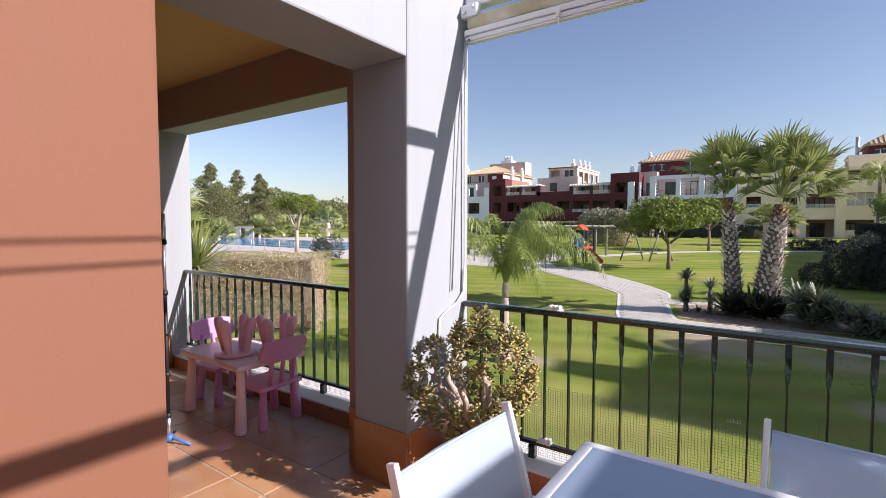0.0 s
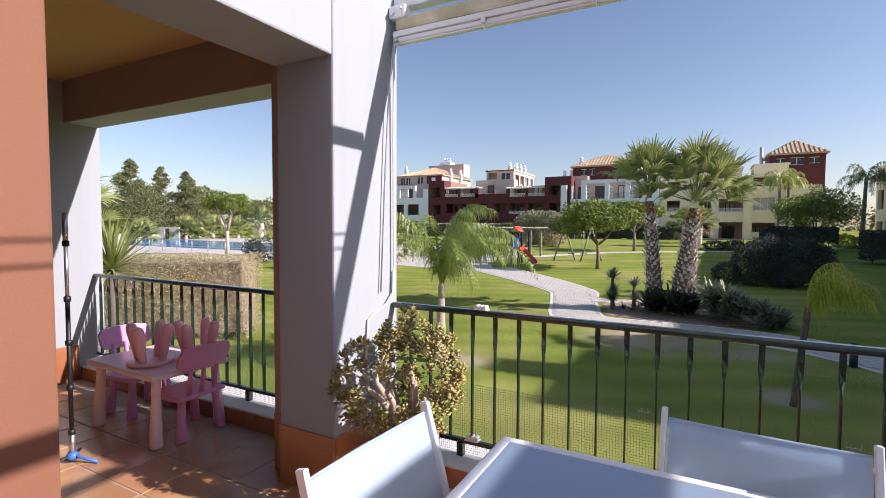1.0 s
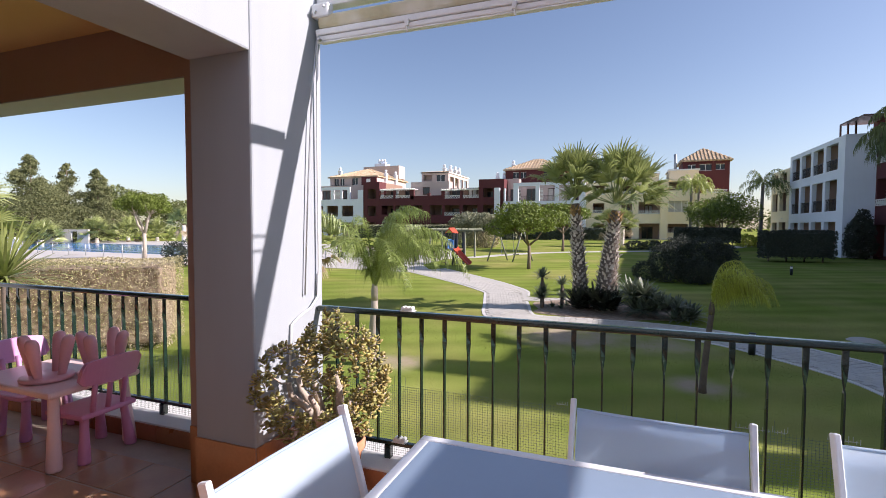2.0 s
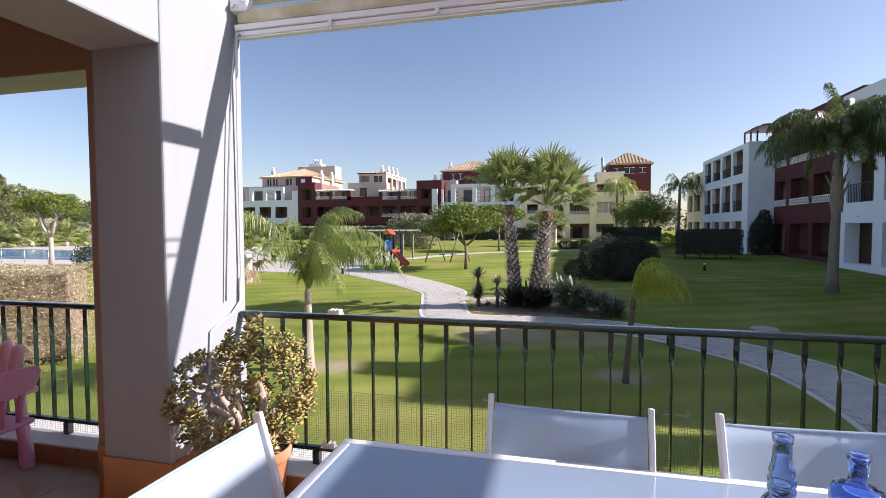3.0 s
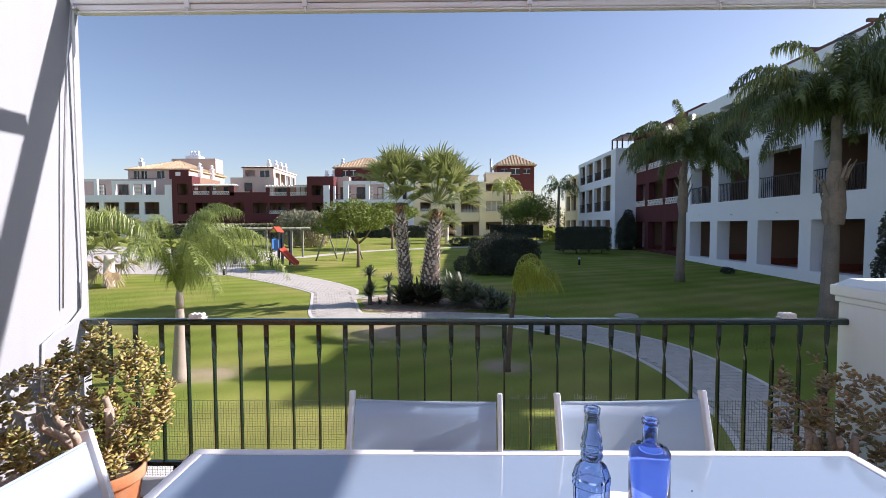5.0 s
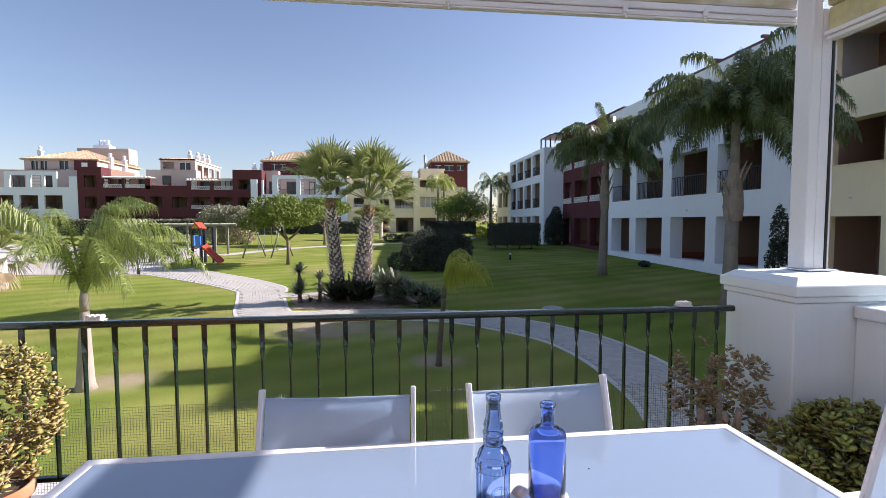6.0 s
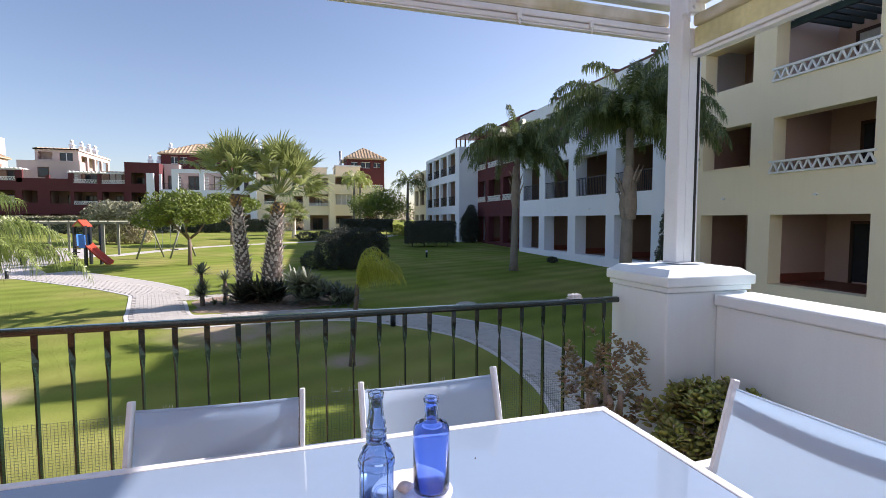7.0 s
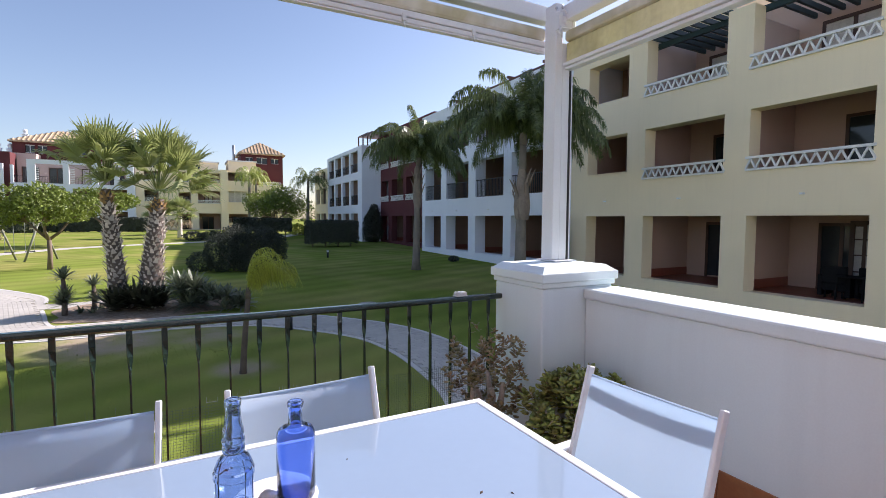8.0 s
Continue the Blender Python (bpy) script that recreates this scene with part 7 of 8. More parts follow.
for a, b, z in ((-36.6, -34.15, 6.30), (-33.75, -31.15, 6.30), (-25.05, -22.5, 6.105), (-22.0, -19.4, 6.105)):
    part("balustrade", lattice(a - X, b - X, z, z + 0.47, 0.1), M_BAL, red_far, "white lattice balustrade", "stuff")
    part("kerb_wall", quick_boxes([(a - X, b - X, 0.02, 0.28, 6.102, z - 0.002)]), M_HR, red_far) if z > 6.2 else None
pergola(red_far, X, -36.6, -30.4, 7.76)
pergola(red_far, X, -25.7, -19.4, 7.50)
part("terrace_wall", quick_boxes([(0.05, 6.5, 2.5, 2.7, 6.102, 8.1)]), M_INNERW, red_far)
part("terrace_wall", quick_boxes([(11.2, 17.3, 2.5, 2.7, 6.102, 7.9)]), M_INNERW, red_far)
for u in (0.9, 3.6, 12.0, 14.8):
    glazed_door(red_far, u, 2.497, 6.11, 1.5, 1.6, 2, u > 14)
slat_screen(red_far, -36.5 - X, -36.05 - X, 6.4, 7.7, 0.3)
slat_screen(red_far, -33.7 - X, -33.3 - X, 6.4, 7.7, 0.3)
slat_screen(red_far, -25.0 - X, -24.7 - X, 6.2, 7.4, 0.3)
row_house("red_house", -19.3, 71.7, "far dark red apartment house corner tower", 3.98, -0.6, 8.9, M_HR,
          [(-18.6, -17.05, 6.15, 7.55, "none"), (-18.6, -17.05, 3.4, 5.0, "none"), (-18.6, -17.05, 0.0, 2.2, "none")], seed=4)
# white house with roof frames
X = -15.25
w3 = row_house("white_house", X, 71.0, "far white apartment house with open white roof frames", 11.85, -0.6, 5.42, M_HW,
               [(-14.9, -13.0, 3.2, 4.9, "none"), (-12.7, -10.4, 3.2, 4.9, "bars"), (-9.6, -7.7, 3.2, 4.9, "bars"), (-6.9, -4.2, 3.2, 4.9, "bars")]
               + [(a, b, 0.0, 2.2, "none") for a, b in ((-14.9, -13.0), (-12.7, -10.4), (-9.6, -7.7), (-6.9, -4.2))], seed=6)
roof_frame(w3, X, [(-15.2, -14.95, 5.422, 7.4), (-13.74, -13.0, 5.422, 7.64), (-10.46, -9.9, 5.422, 7.64), (-7.7, -7.1, 5.422, 7.7), (-5.5, -4.97, 5.422, 7.25), (-4.27, -3.45, 5.422, 7.7)],
           [(-13.74, -9.9, 7.642, 8.12), (-9.88, -7.1, 7.702, 8.1), (-7.08, -3.45, 7.702, 7.95)])
part("pier", quick_boxes([(-1.35, -0.5, -0.3, 0.05, -0.6, 7.48)]), M_HW, w3)
for a, b in ((-9.8, -9.35), (-12.95, -12.7), (-6.9, -6.4)):
    slat_screen(w3, a - X, b - X, 5.5, 7.4, 0.1)
part("terrace_wall", quick_boxes([(0.1, 11.8, 2.6, 5.5, 5.422, 8.4)]), M_PINK, w3)
part("terrace_block", quick_boxes([(-0.65, 1.8, 3.0, 6.0, 5.0, 9.05)]), M_PINK, w3)
for k, u in enumerate((0.5, 3.0, 6.2, 9.0)):
    glazed_door(w3, u, 2.597, 5.43, 1.6, 2.0, 2, k == 2)
    part("railing", bars(u - 0.4, u + 2.0, 5.43, 6.2, 0.15), M_DBAR, w3, "dark iron railing", "stuff")
# yellow house
X = -3.38
yfar = row_house("yellow_house", X, FY, "far yellow apartment house with white balustrades", 13.9, -0.6, 7.95, M_YEL,
                 [(-2.45, -0.9, 3.6, 5.0, "lattice"), (1.35, 2.75, 3.44, 4.9, "lattice"), (3.6, 6.3, 3.44, 5.13, "lattice"), (7.32, 9.78, 3.69, 5.18, "none"),
                  (-2.45, -0.9, 6.2, 7.5, "lattice"), (1.35, 2.75, 6.2, 7.5, "lattice"), (3.6, 6.3, 6.2, 7.5, "lattice"), (7.32, 9.78, 6.6, 7.8, "none"),
                  (-2.45, -0.9, 0.0, 2.1, "none"), (1.35, 2.75, 0.0, 2.1, "none"), (3.7, 6.3, 0.0, 2.12, "none"), (7.32, 9.78, 0.9, 2.07, "none")], inner_mat=M_INNER, seed=7)
part("pier", quick_boxes([(6.38 - X, 7.25 - X, -0.45, -0.002, -0.6, 8.0)]), M_YEL, yfar)
wn_ = part("window", quick_boxes([(10.7 + d, 10.78 + d, 0.32, 0.38, 3.69, 5.18) for d in (0.0, 0.8, 1.6, 2.38)]), M_BAL, yfar)
part("curtain", quick_boxes([(10.72, 13.14, 0.40, 0.43, 3.69, 5.18)]), M_CURT, wn_, "pale curtain")
y3 = row_house("yellow_house", 10.53, 70.5, "far yellow apartment house wing with roof terrace", 3.55, -0.6, 6.05, M_YEL,
               [(11.4, 13.2, 3.5, 5.1, "lattice"), (11.4, 13.2, 0.0, 2.1, "none")], inner_mat=M_INNER, seed=8)
part("balustrade", lattice(0.8, 3.5, 6.052, 6.5, 0.1), M_BAL, y3, "white lattice balustrade", "stuff")
for k, (px, py) in enumerate(((11.6, 71.6), (12.5, 72.0), (13.3, 71.4))):
    rosette("terrace_plant", (px, py, 5.9), 40, 1.1, 0.06, 140 + k, "yellow-green plant on the roof terrace", M_PYGMY, category="plant")


def setback(x, y, L, D, z0, z1, wall_mat, label, wins, roof_rise=0.0, name="penthouse", loggia=(), arcade=()):
    """An upper storey set back on a roof, with windows, and a hipped roof."""
    h = thing(name, label, "penthouse", (x, y, 0))
    holes = [(u, u + wd, zz, zz + hh) for u, wd, zz, hh in wins] + [(a, b, c, d) for a, b, c, d in loggia]
    part("wall", wall_mesh(L, z0, z1, holes), wall_mat, h)
    back = 1.6 if not arcade else 1.0
    part("body", quick_boxes([(0.0, L if not arcade else L - 1.6, back, D, z0, z1)]), wall_mat, h)
    part("side_wall", quick_boxes([(0.0, 0.3, 0.3, back, z0, z1)]), wall_mat, h)
    if arcade:
        side_of(h, "side_wall", D - 0.3, z0, z1, [(a, b, c, d) for a, b, c, d in arcade], wall_mat, L, 0.3)
    else:
        part("side_wall", quick_boxes([(L - 0.3, L, 0.3, back, z0, z1)]), wall_mat, h)
    for u, wd, zz, hh in wins:
        wnd = part("window", quick_boxes([(u, u + wd, 0.1, 0.16, zz, zz + 0.07), (u, u + wd, 0.1, 0.16, zz + hh - 0.07, zz + hh), (u + wd / 2 - 0.04, u + wd / 2 + 0.04, 0.1, 0.16, zz, zz + hh)]), M_BAL, h)
        part("pane", quick_boxes([(u, u + wd, 0.17, 0.19, zz, zz + hh)]), M_PANE, wnd)
    if roof_rise:
        hip_roof(h, 0, L, 0, D, z1, roof_rise)
    else:
        part("roof", quick_boxes([(-0.15, L + 0.15, -0.15, D + 0.15, z1, z1 + 0.18)]), M_BAL, h)
    return h


p = setback(-49.0, 76.0, 9.7, 12.0, 6.0, 10.62, M_PINK, "pinkish penthouse with hipped tile roof", [(0.9, 0.9, 8.9, 1.5), (2.1, 0.9, 8.9, 1.5), (4.6, 1.2, 9.1, 1.3)], 2.1)
part("red_front", quick_boxes([(6.7, 9.72, -0.25, -0.02, 8.4, 10.5)]), M_HR, p)
part("red_window", quick_boxes([(7.7, 8.5, -0.27, -0.252, 9.4, 10.1)]), M_BAL, p)
part("balcony_rail", bars(0.6, 5.8, 8.55, 9.1, -0.5), M_DBAR, p, "dark iron railing", "stuff")
part("balcony_slab", quick_boxes([(0.4, 6.2, -1.0, -0.02, 8.3, 8.54)]), M_PINK, p)
part("upper_block", quick_boxes([(1.8, 9.6, 9.0, 11.8, 11.0, 13.5)]), M_PINK, p)
part("stair_head", quick_boxes([(4.0, 6.4, 9.5, 11.5, 13.502, 14.1)]), M_HW, p)
for u, w_, z, hh in ((0.9, 2.0, 11.2, 0.7), (9.9, 3.0, 9.6, 1.6), (9.9, 7.0, 9.6, 1.7)):
    chimney(p, u, w_, z, hh, 0.28)
for u in (4.6, 5.2, 5.8):
    chimney(p, u, 10.5, 14.1, 0.2, 0.22)
p = setback(-30.7, 76.0, 4.85, 11.0, 6.2, 10.65, M_PINK, "pinkish penthouse with open arcade", [(2.7, 1.5, 9.2, 1.2)], 0.0, loggia=[(0.3, 1.9, 9.4, 10.4)], arcade=[(0.6 + 2.5 * k, 2.5 + 2.5 * k, 8.2, 10.1) for k in range(4)])
hip_roof(p, 0.2, 4.6, 0.2, 10.6, 10.84, 0.55)
part("lower_block", quick_boxes([(-1.2, 5.6, -1.8, -0.02, 5.8, 9.05)]), M_PINK, p)
lw = part("window", quick_boxes([(1.0, 2.2, -1.86, -1.81, 6.9, 8.2)]), M_FRAMEW, p)
part("pane", quick_boxes([(1.08, 2.12, -1.875, -1.862, 7.0, 8.1)]), M_PANE, lw)
for u, w_ in ((3.6, 1.5), (4.1, 3.2), (4.3, 5.0), (4.4, 6.8)):
    chimney(p, u, w_, 11.0, 0.5, 0.26)
p = setback(-16.1, 76.0, 9.0, 8.0, 6.8, 10.75, M_HR, "dark red penthouse with hipped tile roof", [(1.2, 0.9, 9.3, 1.0), (2.4, 0.9, 9.3, 1.0), (6.0, 1.2, 9.2, 1.2)], 2.0)
for u, w_ in ((-1.3, 0.0), (-0.3, 0.4)):
    chimney(p, u, w_, 9.1, 0.5, 0.25)
chimney(p, 0.6, 3.0, 11.2, 0.6, 0.25)
p = setback(-5.5, 78.0, 8.0, 6.0, 7.0, 10.2, M_HW, "white set-back storey with flues", [(3.0, 1.4, 8.2, 1.2)])
for u, hh in ((1.5, 2.9), (2.6, 2.6), (7.6, 2.2)):
    chimney(p, u, 2.0, 10.2, hh, 0.26)
p = setback(7.6, 75.0, 3.7, 5.0, 7.0, 9.55, M_YEL, "yellow set-back block beside the red tower", [])
p = setback(1.7, 75.2, 4.6, 5.0, 7.0, 9.2, M_YEL, "yellow set-back storey with one window", [(1.0, 1.3, 7.9, 1.0)])
p = setback(9.4, 76.0, 5.8, 5.6, 6.0, 11.0, M_HR, "dark red tower with hipped tile roof", [(0.6, 1.0, 9.6, 0.8), (2.1, 1.5, 9.5, 0.95), (4.1, 1.1, 9.6, 0.8)], 2.0, name="tower")
bm = bmesh.new()
tube(bm, [(-0.9, 1.0, 9.0), (-0.9, 1.0, 12.1)], 0.2, 8)
part("flue", bm, M_METAL, p)

# ---- playground ----
M_PRED = mat("red_play_plastic", (0.62, 0.075, 0.03), 0.4, 0.1, 3, 30, 0.02)
M_PBLUE = mat("blue_play_panel", (0.05, 0.22, 0.6), 0.4, 0.1, 3, 30, 0.02)
M_PGREEN = mat("green_play_roof", (0.42, 0.40, 0.04), 0.5, 0.1, 3, 30, 0.02)
M_POSTG = mat("grey_green_post", (0.22, 0.23, 0.17), 0.7, 0.2, 4, 40, 0.2)
M_TIMBER = mat("weathered_timber", (0.24, 0.16, 0.10), 0.8, 0.25, 3, 40, 0.4)
gx, gy = -8.0, 28.2
slide = thing("play_tower", "wooden play tower with red slide and blue panel", "playground", on(gx, gy))
for sx in (-0.3, 0.3):
    for sy in (-0.5, 0.5):
        part("post", box(bmesh.new(), sx - 0.06, sx + 0.06, sy - 0.06, sy + 0.06, 0, 2.1), M_DBAR, slide)
part("deck", box(bmesh.new(), -0.3, 0.3, -0.5, 0.5, 0.95, 1.05), M_TIMBER, slide)
part("panel", box(bmesh.new(), 0.02, 0.37, -0.62, -0.57, 0.95, 1.62), M_PBLUE, slide, "blue panel")
part("side_panel", box(bmesh.new(), -0.40, -0.36, -0.44, 0.44, 1.05, 1.65), M_PBLUE, slide)
vs = [(-0.36, -0.58, 2.05), (0.36, -0.58, 2.05), (0, -0.58, 2.40), (-0.36, -0.05, 2.05), (0.36, -0.05, 2.05), (0, -0.05, 2.40)]
part("roof_gable", raw([(-0.24, -0.60, 2.06), (0.24, -0.60, 2.06), (0.0, -0.60, 2.28), (-0.24, -0.585, 2.06), (0.24, -0.585, 2.06), (0.0, -0.585, 2.28)], [(0, 1, 2), (3, 5, 4), (0, 2, 5, 3), (1, 4, 5, 2), (0, 3, 4, 1)]), M_PGREEN, slide, "yellow-green gable board")
part("tower_roof", raw(vs, [(0, 1, 2), (3, 5, 4), (0, 2, 5, 3), (1, 4, 5, 2), (0, 3, 4, 1)]), M_PRED, slide, "red gabled roof")
vs, fs = [], []
for k in range(9):
    f = k / 8
    x, z = 0.3 + 1.15 * f, 1.05 - 1.0 * (f ** 0.85) * 0.95
    n = len(vs)
    vs += [(x, -0.62, z + 0.16), (x, -0.55, z), (x, -0.10, z), (x, -0.03, z + 0.16), (x, -0.32, z - 0.05)]
    if k:
        fs += [(n - 5, n - 4, n + 1, n), (n - 4, n - 3, n + 2, n + 1), (n - 3, n - 2, n + 3, n + 2), (n - 5, n, n + 4, n - 1), (n - 2, n - 1, n + 4, n + 3)]
part("slide", raw(vs, fs), M_PRED, slide, "red plastic slide")
for k in range(5):
    part("rung", tube(bmesh.new(), [(-0.3, -0.9 + 0.08 * k, 0.18 * (k + 1)), (0.1, -0.9 + 0.08 * k, 0.18 * (k + 1))], 0.025, 6), M_TIMBER, slide)
slide.matrix_world = pose(*on(gx, gy), 0, 0, -22) @ Matrix.Scale(0.95, 4)
swing = thing("swing_frame", "grey-green timber swing frame on the lawn", "swing", on(-5.3, 31.6))
for x in (-0.85, 0.85):
    for s in (-1, 1):
        part("leg", tube(bmesh.new(), [(x + s * 0.55, s * 0.6, 0), (x, 0, 2.15)], 0.05, 8), M_POSTG, swing)
part("crossbar", tube(bmesh.new(), [(-0.95, 0, 2.15), (0.95, 0, 2.15)], 0.05, 8), M_DBAR, swing)
for x in (-0.4, 0.4):
    st = part("swing_seat", box(bmesh.new(), x - 0.2, x + 0.2, -0.09, 0.09, 0.45, 0.49, 0.01), M_DBAR, swing)
    part("chain", tube(bmesh.new(), [(x - 0.18, 0, 0.49), (x - 0.18, 0, 2.12)], 0.012, 4), M_METAL, st)
    part("chain", tube(bmesh.new(), [(x + 0.18, 0, 0.49), (x + 0.18, 0, 2.12)], 0.012, 4), M_METAL, st)
shade = thing("shade_pergola", "dark green timber pergola by the playground", "pergola", on(-11.4, 33.2))
for x in (-2.2, 0.2, 2.8):
    for y in (-1.2, 1.2):
        part("post", box(bmesh.new(), x - 0.06, x + 0.06, y - 0.06, y + 0.06, 0, 1.95, 0.008), M_POSTG, shade)
for y in (-1.2, 1.2):
    part("beam", box(bmesh.new(), -2.6, 3.4, y - 0.05, y + 0.05, 1.951, 2.07), M_POSTG, shade)
for k in range(13):
    part("slat", box(bmesh.new(), -2.5 + 0.47 * k, -2.42 + 0.47 * k, -1.6, 1.6, 2.071, 2.14), M_POSTG, shade)


def bench(x, y, rz):
    b = thing("park_bench", "dark slatted park bench on the paving", "bench", on(x, y, 0.012), rz, "park benches")
    for k in range(4):
        part("seat_slat", box(bmesh.new(), -0.8, 0.8, -0.22 + 0.12 * k, -0.13 + 0.12 * k, 0.43, 0.46), M_TIMBER, b)
    for k in range(3):
        part("back_slat", box(bmesh.new(), -0.8, 0.8, 0.27 + 0.02 * k, 0.29 + 0.02 * k, 0.55 + 0.13 * k, 0.64 + 0.13 * k), M_TIMBER, b)
    for x2 in (-0.7, 0.7):
        part("support", box(bmesh.new(), x2 - 0.03, x2 + 0.03, -0.24, 0.28, 0.0, 0.429), M_DBAR, b)
        part("back_support", box(bmesh.new(), x2 - 0.03, x2 + 0.03, 0.24, 0.268, 0.43, 0.92), M_DBAR, b)
    return b


bench(-10.45, 29.2, 180)
bench(-14.5, 30.0, 170)
bench(-17.0, 30.5, 180)


def fence(x0, y0, x1, y1, label, h=1.0, step=2.2):
    f = thing("low_fence", label, "fence", on(x0, y0))
    d = Vector((x1 - x0, y1 - y0, 0))
    n = int(d.length / step)
    dz = gz(x1, y1) - gz(x0, y0)
    for k in range(n + 1):
        q = d * (k / n) + Vector((0, 0, dz * k / n))
        part("post", tube(bmesh.new(), [q, q + Vector((0, 0, h))], 0.035, 6), M_METAL, f)
    for z in (h * 0.5, h):
        part("bar", tube(bmesh.new(), [(0, 0, z), (d.x, d.y, dz + z)], 0.02, 6), M_METAL, f)
    return f


fence(-50.0, 26.8, -22.0, 24.6, "thin metal fence along the pool")
fence(-20.0, 25.0, -11.5, 26.5, "thin metal fence round the play area", 0.9, 1.4)


def bollard(x, y, label):
    b = thing("path_light", label, "bollard", on(x, y), group="path lights")
    part("column", lathe(bmesh.new(), [(0.001, 0.0), (0.065, 0.0), (0.065, 0.32), (0.001, 0.32)], 12), M_DBAR, b)
    part("lamp_head", lathe(bmesh.new(), [(0.06, 0.32), (0.062, 0.43), (0.001, 0.43)], 12), M_PLASTIC, b)
    part("lid", lathe(bmesh.new(), [(0.001, 0.43), (0.07, 0.43), (0.07, 0.445), (0.001, 0.455)], 12), M_DBAR, b)
    return b


for x, y in ((4.25, 11.45), (9.5, 28.2), (-9.1, 23.4)):
    bollard(x, y, "short dark path light beside the lawn path")
cover = thing("manhole_cover", "round grey stone cover in the lawn", "cover", on(6.9, 13.6))
part("lid", lathe(bmesh.new(), [(0.001, 0.05), (0.25, 0.04), (0.33, 0.0), (0.33, -0.03)], 20), M_PBED, cover)
gate = thing("pool_kiosk", "small white pool kiosk wall with openings", "kiosk", on(-62.0, 38.5))
part("wall", wall_mesh(5.0, 0.0, 1.75, [(1.3, 1.9, 0.0, 1.5), (3.0, 3.7, 0.0, 1.5)]), M_PLAZA, gate)
gate.matrix_world = pose(*on(-64.5, 38.0), 0, 0, 25)
low = thing("deck_wall", "long low white wall by the pool", "wall", on(-60.0, 30.5), 12)
part("wall", box(bmesh.new(), -6, 3, -0.2, 0.2, -0.2, 1.1, 0.02), M_HW, low)
# sun loungers in the white loggias
def lounger(x, y, z, rz):
    s = thing("sun_lounger", "white folding sun lounger in the loggia", "lounger", (x, y, z), rz, "sun loungers")
    part("seat", box(bmesh.new(), -0.3, 0.3, -0.7, 0.4, 0.28, 0.33, 0.01), M_PLASTIC, s)
    bk = part("backrest", box(bmesh.new(), -0.3, 0.3, 0.0, 0.75, -0.025, 0.025, 0.01), M_PLASTIC, s)
    bk.matrix_basis = pose(0, 0.4, 0.315, 48)
    for sx in (-0.26, 0.26):
        for sy in (-0.6, 0.3):
            part("leg", box(bmesh.new(), sx - 0.02, sx + 0.02, sy - 0.02, sy + 0.02, 0, 0.279), M_PLASTIC, s)
    return s


lounger(18.1, 25.6, -0.468, 150)
lounger(18.1, 29.0, -0.468, 150)
lounger(19.0, 37.6, -0.418, 150)
um = thing("parasol", "closed pale parasol on the white house balcony", "parasol", (18.2, 22.3, 5.522))
part("pole", tube(bmesh.new(), [(0, 0, 0), (0, 0, 2.2)], 0.025, 8), M_METAL, um)
part("canopy", lathe(bmesh.new(), [(0.03, 2.2), (0.10, 1.9), (0.22, 1.0), (0.26, 0.75), (0.05, 0.8)], 12), M_CURT, um)

# ---- tiles ----
def tile_mesh(w, d, h, material, bev=0.004):
    vs = [(-w / 2, -d / 2, 0), (w / 2, -d / 2, 0), (w / 2, d / 2, 0), (-w / 2, d / 2, 0)]
    vs += [(x * (1 - 2 * bev / w), y * (1 - 2 * bev / d), h) for x, y, _ in vs]
    vs[4:4] = [(x, y, h * 0.75) for x, y, _ in vs[:4]]
    fs = [(8, 9, 10, 11)]
    for k in range(4):
        n = (k + 1) % 4
        fs += [(k, n, 4 + n, 4 + k), (4 + k, 4 + n, 8 + n, 8 + k)]
    me = raw(vs, fs)
    me.materials.append(material)
    return me


PITCH = 0.333
ft = tile_mesh(PITCH - 0.010, PITCH - 0.010, 0.012, M_FLOOR)
rng = random.Random(21)
for i in range(-11, 13):
    for j in range(-10, 8):
        cx, cy = -0.962 + (i + 3.5) * PITCH, 1.625 + (j - 2.5) * PITCH
        if cx < -3.4 or cx > 4.2 or cy > 2.4 or cy < -2.3:
            continue
        if -0.41 - PITCH * 0.45 < cx < PITCH * 0.45 and cy < 0.8:
            continue
        piece("floor_tile", ft, floor, pose(cx, cy, -0.0125 + rng.uniform(0, 0.0006)))
# skirting on the pillar, walls and kerbs
def skirting(parent, along, p0, p1, fixed, height, facing, base=0.0):
    """Tiles of one row: along x or y, from p0 to p1, standing on the floor against the plane at fixed."""
    n = max(1, round(abs(p1 - p0) / PITCH))
    w = abs(p1 - p0) / n
    me = tile_mesh(w - 0.004, height, 0.009, M_SKIRT, 0.002)
    for k in range(n):
        c = min(p0, p1) + (k + 0.5) * w
        if along == "x":
            piece("skirting_tile", me, parent, pose(c, fixed, base + height / 2, 90 if facing < 0 else -90, 0, 0))
        else:
            piece("skirting_tile", me, parent, pose(fixed, c, base + height / 2) @ pose(0, 0, 0, 90, 0, 0) @ pose(0, 0, 0, 0, 90 if facing > 0 else -90, 0))


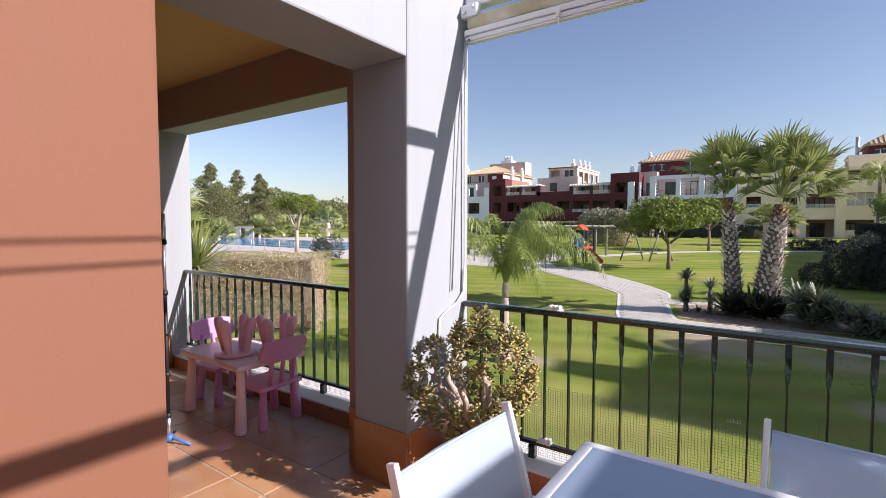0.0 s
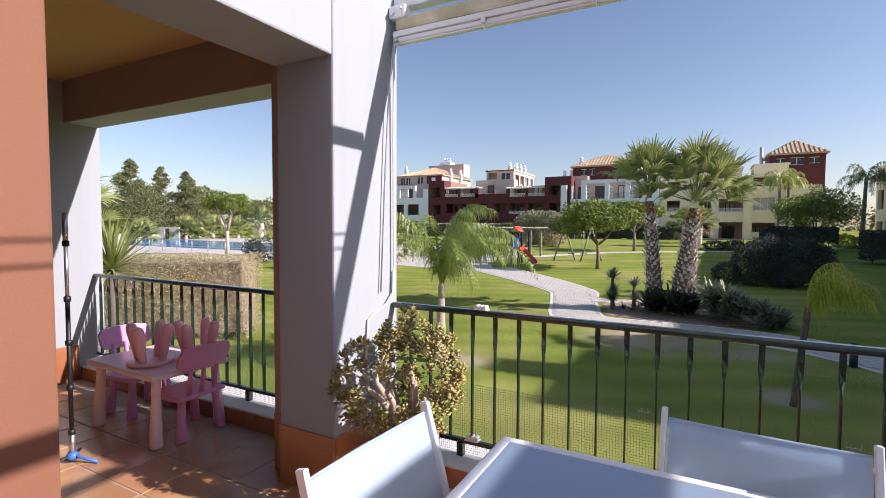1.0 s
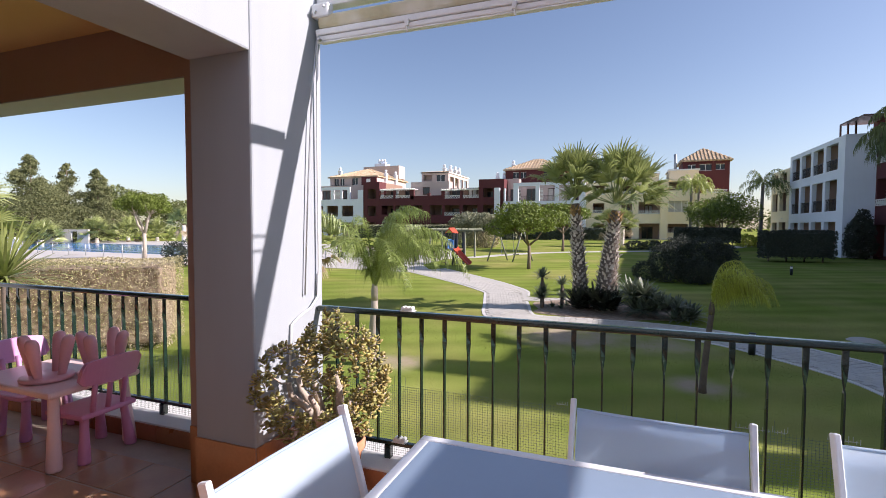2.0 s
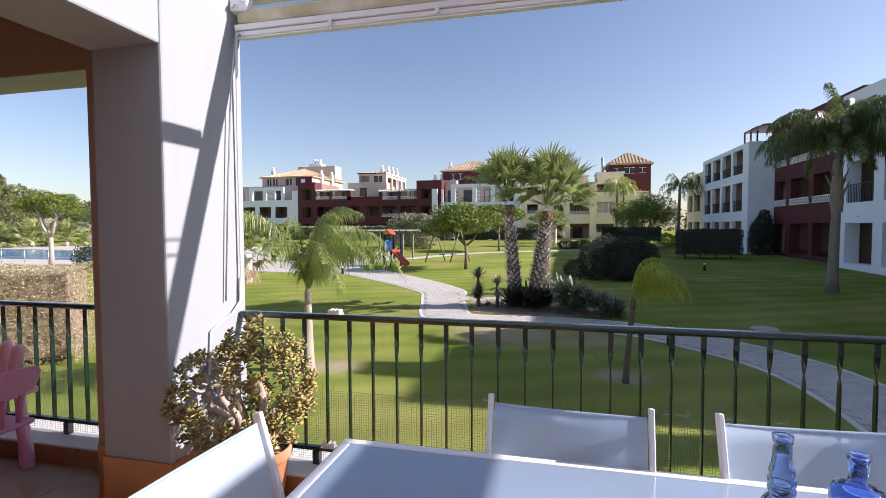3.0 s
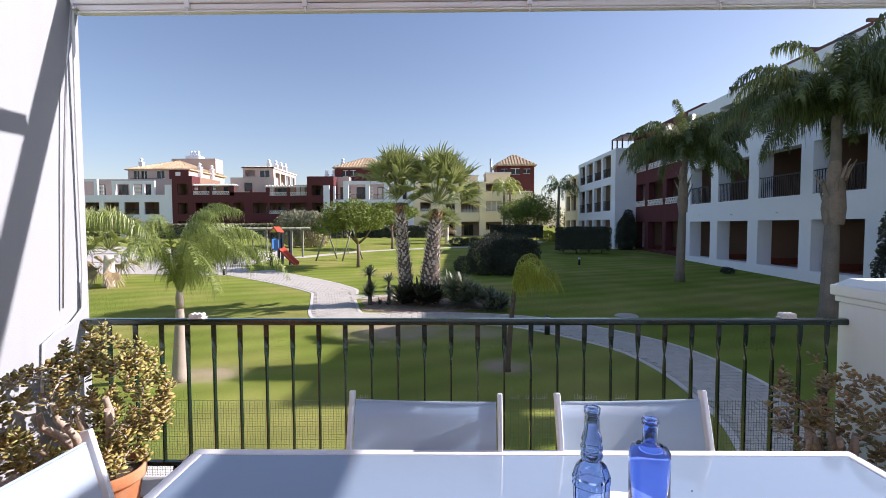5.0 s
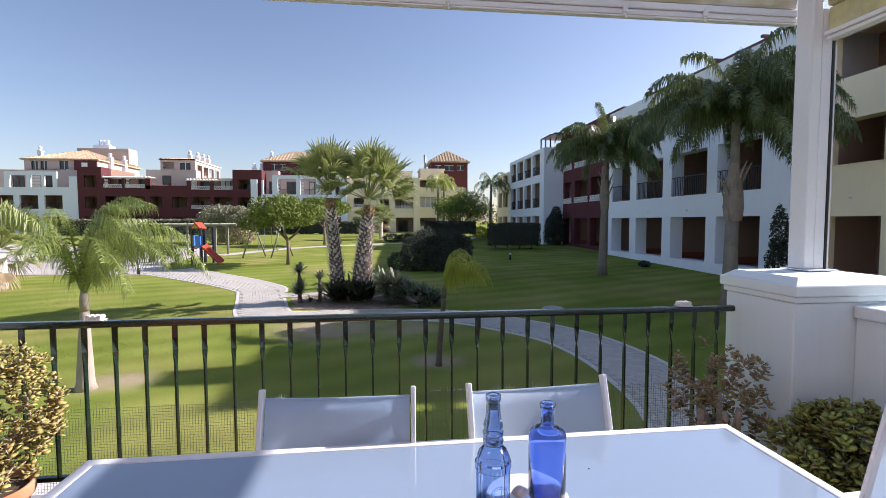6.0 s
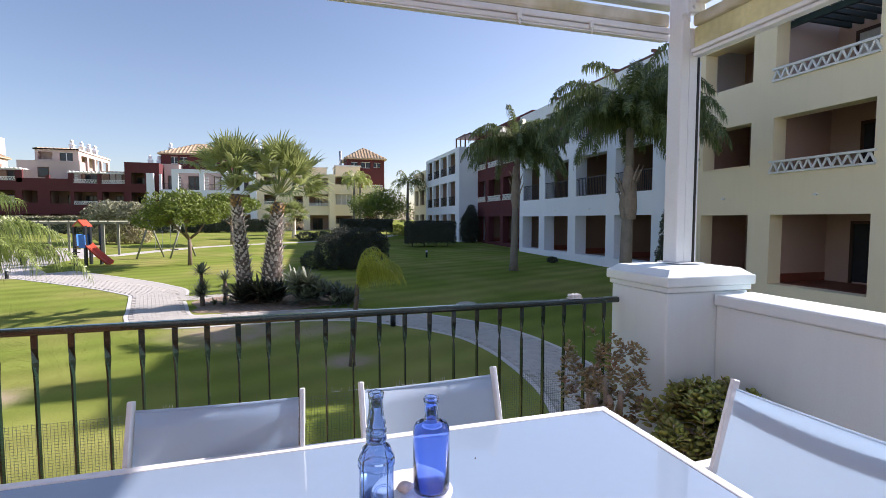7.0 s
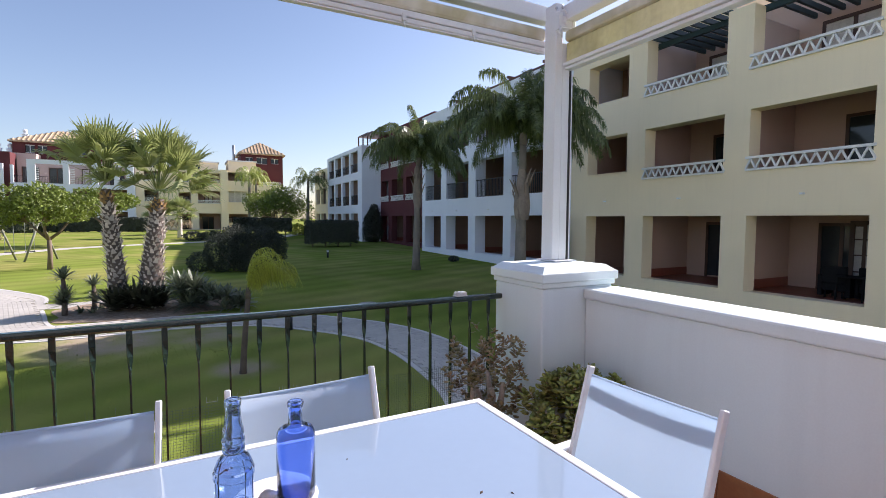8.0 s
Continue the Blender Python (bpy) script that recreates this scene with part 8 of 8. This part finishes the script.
skirting(pillar, "x", -0.41, 0.0, 2.0995, 0.335, -1)
skirting(pillar, "y", 2.1, 2.5, 0.0005, 0.335, 1)
skirting(pillar, "x", -0.56, -0.412, 2.1995, 0.335, -1)
skirting(wall_red, "y", -2.0, 0.86, 0.0005, 0.335, 1)
skirting(parapet, "y", -1.0, 1.7, 4.3345, 0.335, -1)
skirting(floor, "x", -3.46, -0.57, 2.4995, 0.115, -1)
skirting(floor, "x", 0.02, 3.93, 2.4995, 0.115, -1)
skirting(floor, "y", 0.5, 2.49, -3.4795, 0.335, 1)


# ---- pavers of the garden path ----
def along_path(line, step):
    """Evenly spaced stations (point, direction) on the line."""
    out, rest = [], 0.0
    for a, b in zip(line, line[1:]):
        d = (b - a).length
        while rest < d:
            out.append((a.lerp(b, rest / d), (b - a).normalized()))
            rest += step
        rest -= d
    return out


PW, PL = 0.20, 0.15
paver = tile_mesh(PW - 0.008, PL - 0.008, 0.022, M_PAVE, 0.006)
rng = random.Random(8)
rows = int(2 * HALF / PW)
placed, rest_m = 0, []
stations = [s for s in along_path(MAIN, PL) if s[0].y < 24.5]
for k, (c, d) in enumerate(reversed(stations)):
    side = Vector((-d.y, d.x, 0))
    for r in range(rows):
        q = c + side * ((r - (rows - 1) / 2 + (0.25 if k % 2 else -0.25)) * PW)
        z = gz(q.x, q.y) + 0.0042 - 0.004 + rng.uniform(0, 0.003)
        m = pose(q.x, q.y, z, 0, 0, math.degrees(math.atan2(side.y, side.x)))
        if 4.9 < q.y < 11.0 and q.x > 4.4 and placed < 300:
            piece("paver", paver, path_main, m)
            placed += 1
        else:
            rest_m.append(m)
far_pavers = join_copies(paver, rest_m)
for p in far_pavers.polygons:
    p.use_smooth = False
part("paver_field", far_pavers, M_PAVE, path_main, kind="stuff")
# crumbs on the table top
for x, y, s in ((2.86, 1.09, 0.010), (2.93, 1.05, 0.007), (2.60, 1.42, 0.006)):
    b = thing("dry_leaf", "tiny dry leaf bit lying on the table", "leaf", (x, y, 0.7673), 40 * s * 1000, group="dry leaf bits")
    vs = [(-s, 0, 0.0), (0, -s * 0.4, 0.001), (s, 0, 0.0), (0, s * 0.4, 0.001), (0, 0, 0.003)]
    part("leaf_blade", raw(vs, [(0, 1, 4), (1, 2, 4), (2, 3, 4), (3, 0, 4), (3, 2, 1, 0)]), M_SOIL, b)
